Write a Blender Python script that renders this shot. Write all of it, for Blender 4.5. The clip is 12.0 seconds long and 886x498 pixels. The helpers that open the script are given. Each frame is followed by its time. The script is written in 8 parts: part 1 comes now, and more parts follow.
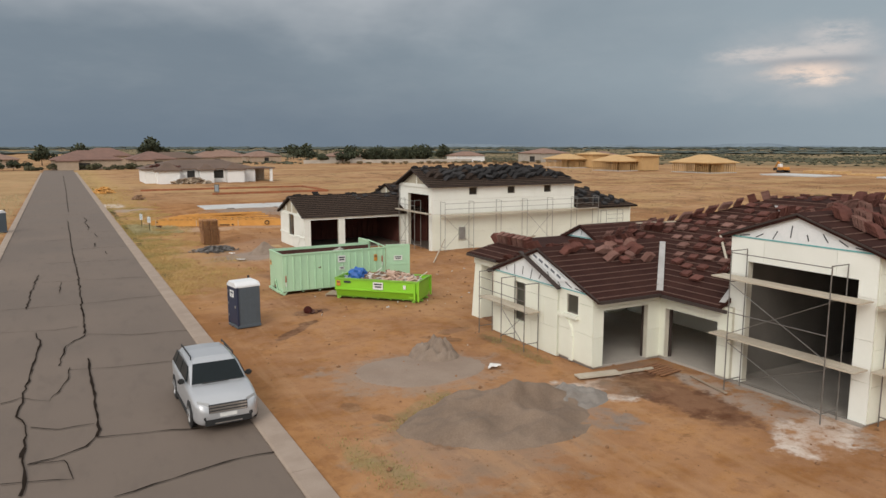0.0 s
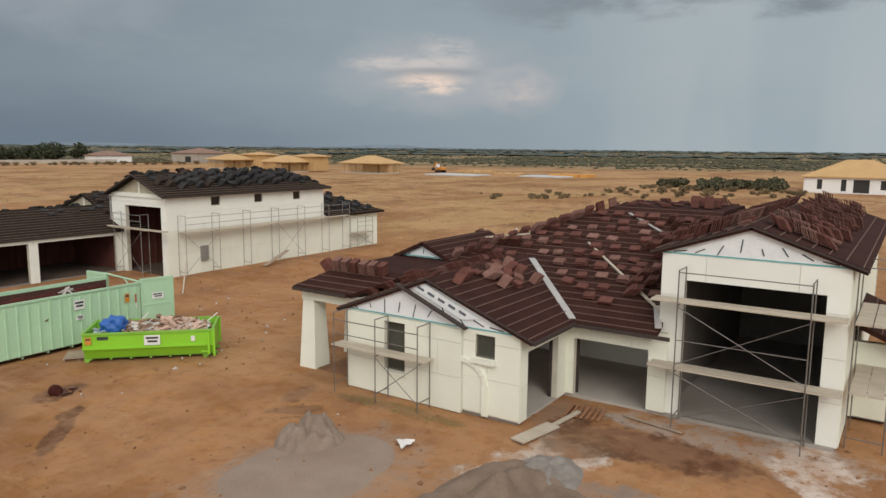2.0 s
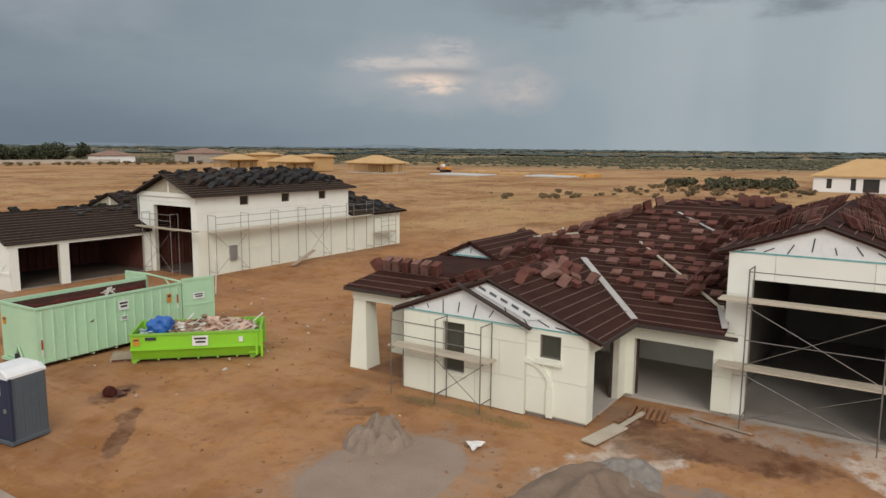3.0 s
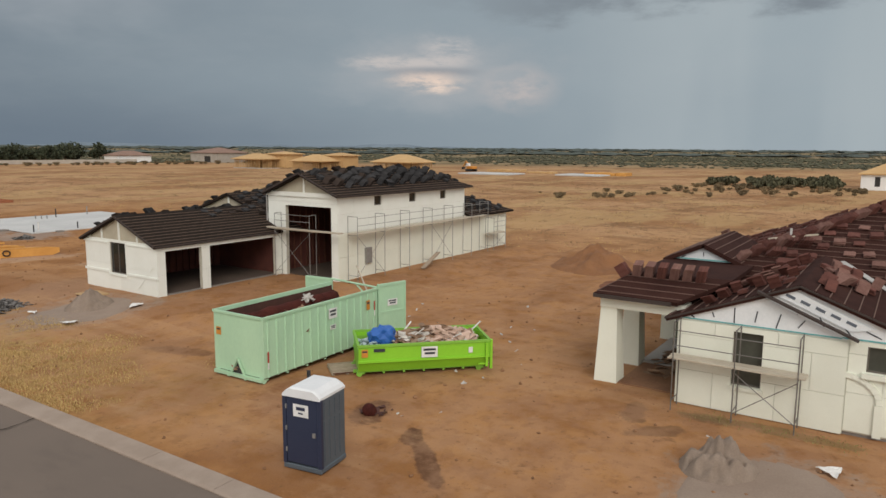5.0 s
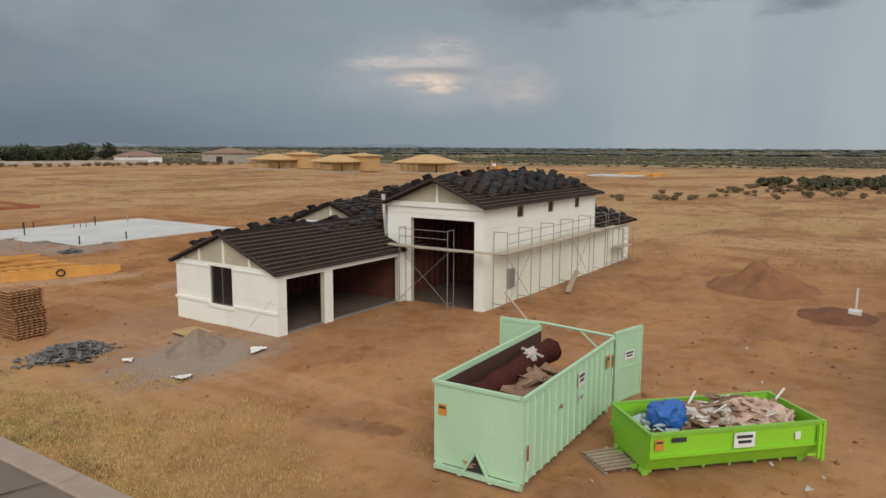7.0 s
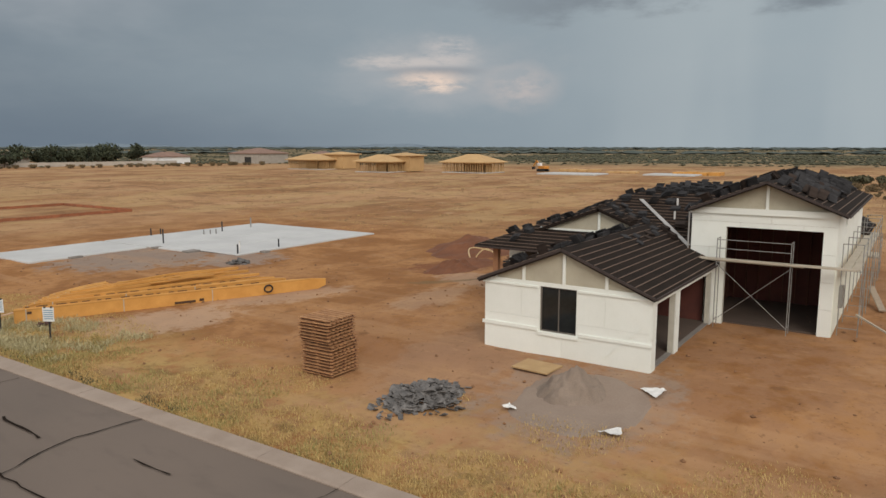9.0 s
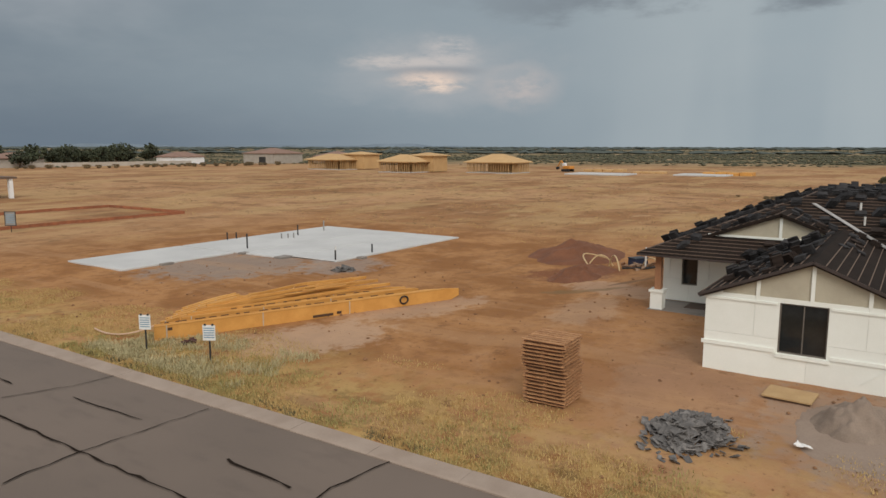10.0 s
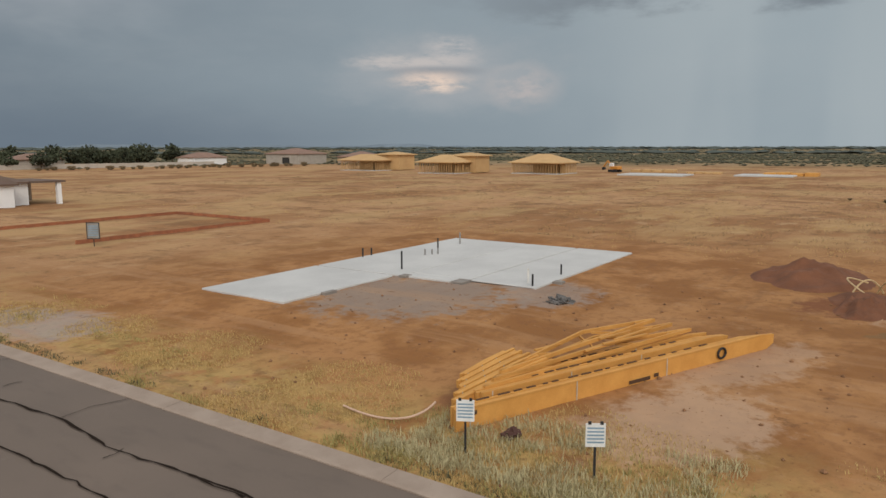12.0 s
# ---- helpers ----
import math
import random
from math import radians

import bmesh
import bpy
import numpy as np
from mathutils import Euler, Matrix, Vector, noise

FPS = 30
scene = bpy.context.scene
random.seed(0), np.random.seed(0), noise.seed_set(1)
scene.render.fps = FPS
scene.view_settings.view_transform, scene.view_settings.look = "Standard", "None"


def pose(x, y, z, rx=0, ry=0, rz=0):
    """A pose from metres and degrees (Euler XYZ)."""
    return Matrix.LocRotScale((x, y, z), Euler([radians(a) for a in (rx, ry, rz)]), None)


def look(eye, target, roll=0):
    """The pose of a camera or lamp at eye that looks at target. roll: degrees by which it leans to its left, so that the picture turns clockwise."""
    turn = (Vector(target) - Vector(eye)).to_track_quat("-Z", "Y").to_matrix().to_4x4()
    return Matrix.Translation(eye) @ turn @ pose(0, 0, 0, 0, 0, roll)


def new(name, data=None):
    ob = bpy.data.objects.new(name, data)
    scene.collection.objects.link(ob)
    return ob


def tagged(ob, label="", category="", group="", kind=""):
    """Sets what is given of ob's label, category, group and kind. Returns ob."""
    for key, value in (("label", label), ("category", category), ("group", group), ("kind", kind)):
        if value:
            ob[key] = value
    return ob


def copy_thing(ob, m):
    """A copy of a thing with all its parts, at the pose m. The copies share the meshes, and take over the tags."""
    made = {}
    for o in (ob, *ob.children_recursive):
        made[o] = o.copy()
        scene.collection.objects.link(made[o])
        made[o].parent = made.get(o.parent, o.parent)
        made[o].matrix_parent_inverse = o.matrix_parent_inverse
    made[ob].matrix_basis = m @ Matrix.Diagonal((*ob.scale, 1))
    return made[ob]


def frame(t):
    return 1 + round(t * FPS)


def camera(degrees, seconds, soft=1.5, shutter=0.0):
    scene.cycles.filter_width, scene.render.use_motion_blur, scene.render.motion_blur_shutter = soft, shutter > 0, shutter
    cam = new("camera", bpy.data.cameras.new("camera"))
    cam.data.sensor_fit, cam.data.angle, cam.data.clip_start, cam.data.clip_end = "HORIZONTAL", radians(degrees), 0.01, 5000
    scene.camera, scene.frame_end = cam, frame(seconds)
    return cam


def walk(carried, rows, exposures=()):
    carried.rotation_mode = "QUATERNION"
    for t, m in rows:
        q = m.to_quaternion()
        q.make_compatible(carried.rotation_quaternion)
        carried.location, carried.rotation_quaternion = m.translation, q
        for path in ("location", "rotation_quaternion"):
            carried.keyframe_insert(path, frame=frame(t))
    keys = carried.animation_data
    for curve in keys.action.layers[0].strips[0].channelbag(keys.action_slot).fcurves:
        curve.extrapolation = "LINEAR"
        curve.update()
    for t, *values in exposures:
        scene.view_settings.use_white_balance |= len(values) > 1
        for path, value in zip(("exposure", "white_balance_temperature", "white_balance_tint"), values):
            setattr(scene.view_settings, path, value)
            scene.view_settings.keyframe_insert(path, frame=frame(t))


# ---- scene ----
cam = camera(64.0, 12.0)
METRES, EYE, TILT, LEAN, TURN = 75.5, 8.87, 0.0, 0.0, -28.4
ROWS = [
    (0.0, 0.0, 0.0, 0.0, 0.0, -8.27, -0.01),
    (0.5, -0.0264, 0.0458, 0.0001, -0.09, -8.27, -0.03),
    (1.0, -0.0518, 0.0831, 0.0004, -8.62, -8.22, -0.18),
    (1.5, -0.0742, 0.108, 0.0006, -27.61, -8.1, -0.57),
    (2.0, -0.0854, 0.1211, 0.0003, -27.85, -8.12, -0.56),
    (2.5, -0.0942, 0.1282, -0.0002, -27.88, -8.13, -0.55),
    (3.0, -0.1082, 0.1373, -0.0007, -27.9, -8.13, -0.52),
    (5.0, -0.2053, 0.2195, -0.0033, -27.94, -8.18, -0.39),
    (5.5, -0.2153, 0.251, -0.0038, -27.95, -8.19, -0.34),
    (6.0, -0.2209, 0.2881, -0.0041, -27.96, -8.18, -0.31),
    (6.5, -0.2312, 0.3291, -0.0039, -27.94, -8.19, -0.29),
    (8.5, -0.3487, 0.483, -0.0047, -27.76, -8.22, -0.15),
    (9.0, -0.3919, 0.5193, -0.0051, -27.74, -8.24, -0.05),
    (9.5, -0.4344, 0.5593, -0.0051, -27.76, -8.24, -0.05),
    (10.0, -0.4666, 0.6044, -0.0052, -27.75, -8.25, -0.04),
    (10.5, -0.4877, 0.6531, -0.0052, -27.7, -8.25, -0.01),
    (11.0, -0.51, 0.7021, -0.0054, -27.64, -8.25, 0.0),
    (11.5, -0.5344, 0.7514, -0.0056, -27.61, -8.25, 0.04),
    (12.0, -0.5559, 0.8024, -0.0061, -27.61, -8.25, 0.09),
]
walk(cam, [(t, pose(0, 0, EYE, TILT, LEAN, TURN) @ pose(METRES * x, METRES * y, METRES * z, 90 + pitch, roll, yaw)) for t, x, y, z, yaw, pitch, roll in ROWS],
     [(0.0, 0.1), (0.8, 0.09), (2.0, 0.02), (5.0, -0.05), (8.5, -0.05), (12.0, -0.11)])

# ---- world, sun ----
SUN_AZ, SUN_EL = 226.0, 36.0     # compass bearing from +y towards +x, height, degrees
world = bpy.data.worlds.new("storm_sky")
world.use_nodes = True
scene.world = world
wn, wl = world.node_tree.nodes, world.node_tree.links
wn.clear()


def wmath(op, a, b=None, clamp=False):
    n = wn.new("ShaderNodeMath")
    n.operation, n.use_clamp = op, clamp
    for i, s in enumerate((a, b)):
        if s is None:
            continue
        if isinstance(s, (int, float)):
            n.inputs[i].default_value = s
        else:
            wl.new(s, n.inputs[i])
    return n.outputs[0]


def wdot(sock, vec):
    n = wn.new("ShaderNodeVectorMath")
    n.operation = "DOT_PRODUCT"
    wl.new(sock, n.inputs[0])
    n.inputs[1].default_value = vec
    return n.outputs["Value"]


def wstep(sock, a, b, c=0.0, d=1.0):
    n = wn.new("ShaderNodeMapRange")
    n.interpolation_type = "SMOOTHSTEP"
    wl.new(sock, n.inputs[0])
    for i, v in enumerate((a, b, c, d)):
        n.inputs[1 + i].default_value = v
    return n.outputs[0]


def wmix(f, a, b):
    n = wn.new("ShaderNodeMix")
    n.data_type = "RGBA"
    for s, i in ((f, 0), (a, 6), (b, 7)):
        if isinstance(s, (int, float)):
            n.inputs[i].default_value = s
        elif isinstance(s, tuple):
            n.inputs[i].default_value = (*s, 1)
        else:
            wl.new(s, n.inputs[i])
    return n.outputs[2]


def wnoise(sock, scale, detail=4, rough=0.55, stretch=(1, 1, 1), shift=(0, 0, 0)):
    m = wn.new("ShaderNodeMapping")
    m.inputs["Scale"].default_value, m.inputs["Location"].default_value = stretch, shift
    wl.new(sock, m.inputs["Vector"])
    n = wn.new("ShaderNodeTexNoise")
    n.inputs["Scale"].default_value, n.inputs["Detail"].default_value = scale, detail
    n.inputs["Roughness"].default_value = rough
    wl.new(m.outputs[0], n.inputs["Vector"])
    return n.outputs[0]


wdir = wn.new("ShaderNodeTexCoord").outputs["Generated"]
AZ = radians(56.3)
ahead = wdot(wdir, (math.sin(AZ), math.cos(AZ), 0))       # towards the break in the clouds
aside = wdot(wdir, (math.cos(AZ), -math.sin(AZ), 0))      # to its right
up = wdot(wdir, (0, 0, 1))
soft_n = wnoise(wdir, 2.2, 5, 0.55, (1, 1, 2.2))
fine_n = wnoise(wdir, 7.0, 7, 0.6, (1, 1, 3.2), (3, 1, 0))
# storm bank: dark to the left, paler with rain to the right
side = wmath("ADD", aside, wmath("MULTIPLY", wmath("SUBTRACT", soft_n, 0.5), 0.55))
bank = wmix(wstep(side, -0.72, 0.0), (0.178, 0.22, 0.262), (0.295, 0.352, 0.392))
bank = wmix(wstep(side, 0.05, 0.60), bank, (0.355, 0.415, 0.45))
bank = wmix(wmath("MULTIPLY", wstep(fine_n, 0.40, 0.75), 0.10), bank, (0.42, 0.45, 0.47))
# rain shafts falling from the deck on the right
shaft_n = wnoise(wdir, 5.5, 3, 0.5, (1, 1, 0.22), (0.3, 2.0, 0))
shafts = wmath("MULTIPLY", wstep(shaft_n, 0.42, 0.66), wstep(aside, 0.08, 0.35))
bank = wmix(wmath("MULTIPLY", shafts, 0.45), bank, (0.44, 0.49, 0.51))
# rain veil darkening just over the horizon on the left
low = wmath("MULTIPLY", wstep(up, 0.10, 0.0), wstep(aside, 0.35, -0.5))
bank = wmix(wmath("MULTIPLY", low, 0.6), bank, (0.125, 0.165, 0.215))
# paler torn cloud high on the left
pale_u = wmath("ADD", up, wmath("MULTIPLY", wmath("SUBTRACT", soft_n, 0.5), 0.22))
pale = wmath("MULTIPLY", wstep(pale_u, 0.13, 0.215), wstep(aside, -0.22, -0.55))
bank = wmix(wmath("MULTIPLY", pale, 0.62), bank, (0.50, 0.52, 0.545))
# dark cloud deck overhead to the right
deck_edge = wmath("ADD", up, wmath("MULTIPLY", wmath("SUBTRACT", fine_n, 0.5), 0.16))
deck = wmath("MULTIPLY", wmath("MULTIPLY", wstep(deck_edge, 0.155, 0.20), wstep(deck_edge, 0.42, 0.26)), wstep(aside, -0.12, 0.28))
bank = wmix(wmath("MULTIPLY", deck, 0.75), bank, (0.17, 0.195, 0.225))
# break in the clouds: a warm lit core under torn bands, with a faint pink puff beside it
wisps = wnoise(wdir, 13.0, 9, 0.68, (1, 1, 4.0), (0.4, 0.2, 1.7))
billow = wnoise(wdir, 14.0, 6, 0.6, (1, 1, 2.2), (2.0, 0.7, 0.3))


def cloud(bank, a, u, ra, ru, colour, strength, n=None, lo=0.35, hi=0.62, wob=0.5):
    """Torn cloud at the bearing a and height u, ra wide and ru high."""
    x = wmath("DIVIDE", wmath("SUBTRACT", aside, a), ra)
    y = wmath("DIVIDE", wmath("SUBTRACT", up, u), ru)
    r = wmath("SQRT", wmath("ADD", wmath("MULTIPLY", x, x), wmath("MULTIPLY", y, y)))
    r = wmath("ADD", r, wmath("MULTIPLY", wmath("SUBTRACT", billow, 0.5), wob * 2))
    f = wmath("MULTIPLY", wstep(r, 1.15, 0.15), wstep(ahead, 0.2, 0.6))
    if n is not None:
        f = wmath("MULTIPLY", f, wstep(n, lo, hi))
    return wmix(wmath("MULTIPLY", f, strength, True), bank, colour)


bank = cloud(bank, 0.0, 0.098, 0.17, 0.062, (0.40, 0.42, 0.44), 0.75)
bank = cloud(bank, 0.005, 0.128, 0.045, 0.028, (0.56, 0.53, 0.52), 0.85, wisps, 0.34, 0.58)
bank = cloud(bank, -0.045, 0.113, 0.105, 0.013, (0.58, 0.54, 0.52), 0.9, wisps, 0.36, 0.56)
bank = cloud(bank, -0.012, 0.102, 0.075, 0.009, (0.27, 0.29, 0.32), 0.7)
bank = cloud(bank, -0.018, 0.088, 0.062, 0.017, (0.80, 0.64, 0.54), 1.0, wisps, 0.30, 0.55)
bank = cloud(bank, -0.006, 0.081, 0.036, 0.011, (0.92, 0.73, 0.60), 0.9, wisps, 0.36, 0.6)
bank = cloud(bank, 0.102, 0.080, 0.062, 0.036, (0.56, 0.50, 0.48), 0.85, billow, 0.32, 0.6)
# thinner bright overcast overhead and behind
sky = wn.new("ShaderNodeTexSky")
sky.sky_type, sky.sun_disc = "NISHITA", False
sky.sun_elevation, sky.sun_rotation = radians(SUN_EL), radians(SUN_AZ)
sky.dust_density = 3.0
dim = wn.new("ShaderNodeVectorMath")
dim.operation = "SCALE"
wl.new(sky.outputs[0], dim.inputs[0])
dim.inputs["Scale"].default_value = 0.12
overcast = wmix(0.8, dim.outputs[0], (0.99, 0.98, 0.95))
behind = wmath("MAXIMUM", wstep(ahead, 0.30, -0.45), wstep(up, 0.30, 0.85))
final = wmix(behind, bank, overcast)
bg = wn.new("ShaderNodeBackground")
wl.new(final, bg.inputs["Color"])
bg.inputs["Strength"].default_value = 1.0
wl.new(bg.outputs[0], wn.new("ShaderNodeOutputWorld").inputs[0])

sun = new("sun", bpy.data.lights.new("sun", "SUN"))
sun.data.energy, sun.data.angle, sun.data.color = 1.25, radians(28), (1.0, 0.95, 0.88)
sa, se = radians(SUN_AZ), radians(SUN_EL)
sun.matrix_world = look((0, 0, 60), (-60 * math.sin(sa) * math.cos(se), -60 * math.cos(sa) * math.cos(se), 60 - 60 * math.sin(se)))
scene.view_settings.exposure = 0.0

# ---- materials ----


def tree_of(name):
    m = bpy.data.materials.new(name)
    m.use_nodes = True
    return m, m.node_tree.nodes, m.node_tree.links, m.node_tree.nodes["Principled BSDF"]


class Nodes:
    """Short hand for wiring one material."""

    def __init__(self, name):
        self.mat, self.n, self.l, self.bsdf = tree_of(name)
        self.pos = self.n.new("ShaderNodeNewGeometry").outputs["Position"]

    def put(self, sock, to):
        if isinstance(sock, (int, float)):
            to.default_value = sock
        elif isinstance(sock, tuple):
            to.default_value = (*sock, 1) if len(to.default_value) == 4 and len(sock) == 3 else sock
        else:
            self.l.new(sock, to)

    def math(self, op, a, b=0.0, clamp=False):
        n = self.n.new("ShaderNodeMath")
        n.operation, n.use_clamp = op, clamp
        self.put(a, n.inputs[0])
        self.put(b, n.inputs[1])
        return n.outputs[0]

    def vec(self, op, a, b):
        n = self.n.new("ShaderNodeVectorMath")
        n.operation = op
        self.put(a, n.inputs[0])
        self.put(b, n.inputs[1])
        return n.outputs["Value"] if op in ("LENGTH", "DOT_PRODUCT") else n.outputs[0]

    def step(self, sock, a, b, c=0.0, d=1.0):
        n = self.n.new("ShaderNodeMapRange")
        n.interpolation_type = "SMOOTHSTEP"
        self.put(sock, n.inputs[0])
        for i, v in enumerate((a, b, c, d)):
            n.inputs[1 + i].default_value = v
        return n.outputs[0]

    def noise(self, scale, detail=4, rough=0.55, at=None, stretch=None):
        at = at or self.pos
        if stretch:
            at = self.vec("MULTIPLY", at, stretch)
        n = self.n.new("ShaderNodeTexNoise")
        n.inputs["Scale"].default_value, n.inputs["Detail"].default_value = scale, detail
        n.inputs["Roughness"].default_value = rough
        self.l.new(at, n.inputs["Vector"])
        return n.outputs[0]

    def mix(self, f, a, b, blend="MIX"):
        n = self.n.new("ShaderNodeMix")
        n.data_type, n.blend_type = "RGBA", blend
        self.put(f, n.inputs[0])
        self.put(a, n.inputs[6])
        self.put(b, n.inputs[7])
        return n.outputs[2]

    def bump(self, height, strength, distance=0.02):
        n = self.n.new("ShaderNodeBump")
        n.inputs["Strength"].default_value, n.inputs["Distance"].default_value = strength, distance
        self.l.new(height, n.inputs["Height"])
        self.l.new(n.outputs[0], self.bsdf.inputs["Normal"])

    def blob(self, x, y, rx, ry, soft=0.5, wobble=None, turn=0.0):
        """1 inside a turned ellipse on the ground, 0 outside, with a ragged edge."""
        c, s = math.cos(math.radians(turn)), math.sin(math.radians(turn))
        p = self.vec("SUBTRACT", self.pos, (x, y, 0))
        u = self.vec("DOT_PRODUCT", p, (c / rx, s / rx, 0))
        v = self.vec("DOT_PRODUCT", p, (-s / ry, c / ry, 0))
        d = self.math("SQRT", self.math("ADD", self.math("MULTIPLY", u, u), self.math("MULTIPLY", v, v)))
        if wobble:
            d = self.math("ADD", d, wobble)
        return self.step(d, 1.0 + soft / 2, 1.0 - soft / 2)

    def finish(self, color, rough=0.8, metal=0.0):
        self.put(color, self.bsdf.inputs["Base Color"])
        self.put(rough, self.bsdf.inputs["Roughness"])
        self.bsdf.inputs["Metallic"].default_value = metal
        return self.mat


def plain(name, c1, c2=None, scale=1.5, fine=30, rough=0.8, bump=0.15, metal=0.0, vary=0.0, stretch=None, spec=None):
    """Two-scale mottled surface; vary: brightness spread between objects."""
    k = Nodes(name)
    c2 = c2 or tuple(v * 0.78 for v in c1)
    big, small = k.noise(scale, 5, 0.6, stretch=stretch), k.noise(fine, 3, 0.6, stretch=stretch)
    f = k.math("ADD", k.math("MULTIPLY", k.step(big, 0.3, 0.7), 0.65), k.math("MULTIPLY", k.step(small, 0.3, 0.7), 0.35))
    col = k.mix(f, c1, c2)
    if vary:
        r = k.n.new("ShaderNodeObjectInfo").outputs["Random"]
        g = k.n.new("ShaderNodeNewGeometry").outputs["Random Per Island"]
        s = k.math("ADD", k.math("MULTIPLY", k.math("ADD", r, g), vary), 1.0 - vary)
        hsv = k.n.new("ShaderNodeHueSaturation")
        k.l.new(col, hsv.inputs["Color"])
        k.l.new(s, hsv.inputs["Value"])
        col = hsv.outputs[0]
    if bump:
        k.bump(small, bump)
    if spec is not None:
        k.bsdf.inputs["Specular IOR Level"].default_value = spec
    return k.finish(col, rough, metal)


def ground_material():
    k = Nodes("desert_dirt")
    n0, n1, n2, n3 = k.noise(0.035, 5), k.noise(0.22, 6, 0.6), k.noise(1.6, 6, 0.62), k.noise(14, 4, 0.6)
    nr = k.noise(0.75, 7, 0.68)
    wob = k.math("ADD", k.math("MULTIPLY", k.math("SUBTRACT", n2, 0.5), 1.3), k.math("MULTIPLY", k.math("SUBTRACT", nr, 0.5), 1.9))
    wob2 = k.math("MULTIPLY", k.math("SUBTRACT", n1, 0.5), 1.2)
    dirt = k.mix(k.step(n1, 0.40, 0.60), (0.262, 0.119, 0.043), (0.385, 0.195, 0.080))
    dirt = k.mix(k.math("MULTIPLY", k.step(n2, 0.48, 0.62), 0.5), dirt, (0.225, 0.103, 0.043))
    # open field: paler, with scrubby streaks
    sep = k.n.new("ShaderNodeSeparateXYZ")
    k.l.new(k.pos, sep.inputs[0])
    X, Y = sep.outputs[0], sep.outputs[1]
    far = k.math("MAXIMUM", k.step(k.math("ADD", X, k.math("MULTIPLY", wob2, 14)), 42, 70), k.step(k.math("ADD", Y, k.math("MULTIPLY", wob2, 14)), 108, 130))
    field = k.mix(k.step(n0, 0.40, 0.60), (0.295, 0.15, 0.066), (0.42, 0.243, 0.123))
    scrub = k.noise(0.16, 7, 0.68, stretch=(1, 0.55, 1))
    field = k.mix(k.math("MULTIPLY", k.step(scrub, 0.51, 0.61), 0.7), field, (0.205, 0.108, 0.05))
    field = k.mix(k.math("MULTIPLY", k.step(k.noise(0.5, 5, 0.7), 0.58, 0.7), 0.6), field, (0.16, 0.105, 0.05))
    field = k.mix(k.math("MULTIPLY", k.step(k.noise(0.85, 6, 0.72, stretch=(1, 0.6, 1)), 0.55, 0.64), 0.65), field, (0.15, 0.088, 0.042))
    field = k.mix(k.math("MULTIPLY", k.step(k.noise(0.3, 6, 0.7, stretch=(0.6, 1, 1)), 0.54, 0.66), 0.6), field, (0.47, 0.31, 0.175))
    straw = k.noise(0.06, 5, 0.6, stretch=(0.7, 1.3, 1))
    field = k.mix(k.math("MULTIPLY", k.step(straw, 0.48, 0.58), 0.6), field, (0.45, 0.295, 0.14))
    col = k.mix(far, dirt, field)
    # greener land towards the horizon
    out = k.step(k.math("ADD", X, k.math("MULTIPLY", Y, 0.35)), 300, 420)
    green = k.mix(k.step(k.noise(0.02, 6, 0.6, stretch=(0.5, 1.5, 1)), 0.42, 0.6), (0.11, 0.098, 0.052), (0.28, 0.205, 0.115))
    col = k.mix(out, col, green)
    # dry grass verge along the kerb
    verge = k.math("MULTIPLY", k.step(k.math("ADD", X, k.math("MULTIPLY", wob2, 5)), 13.5, 8.0), k.step(X, 5.0, 5.5))
    verge = k.math("MULTIPLY", k.math("MULTIPLY", verge, k.step(Y, 36, 58)), k.step(Y, 300, 280))
    verge = k.math("MULTIPLY", verge, k.step(k.noise(0.8, 6, 0.7), 0.36, 0.56))
    grass = k.mix(k.step(k.noise(1.3, 6, 0.7), 0.45, 0.62), (0.47, 0.33, 0.125), (0.30, 0.21, 0.075))
    col = k.mix(k.math("MULTIPLY", verge, 0.7), col, grass)
    clump = k.math("MULTIPLY", k.step(k.noise(0.55, 6, 0.72, stretch=(1.5, 1, 1)), 0.50, 0.60), k.math("MULTIPLY", k.step(k.math("ADD", X, k.math("MULTIPLY", wob2, 3)), 9.6, 7.2), k.step(X, 5.2, 5.6)))
    clump = k.math("MULTIPLY", clump, k.step(Y, 48, 56))
    col = k.mix(k.math("MULTIPLY", clump, 0.6), col, (0.14, 0.105, 0.038))
    left = k.math("MULTIPLY", k.step(X, -4.6, -6.0), k.step(Y, 300, 280))
    col = k.mix(k.math("MULTIPLY", left, 0.6), col, (0.40, 0.275, 0.14))
    # builder's sand, mortar and cement spills
    broken = k.step(k.noise(1.1, 7, 0.7), 0.36, 0.54)
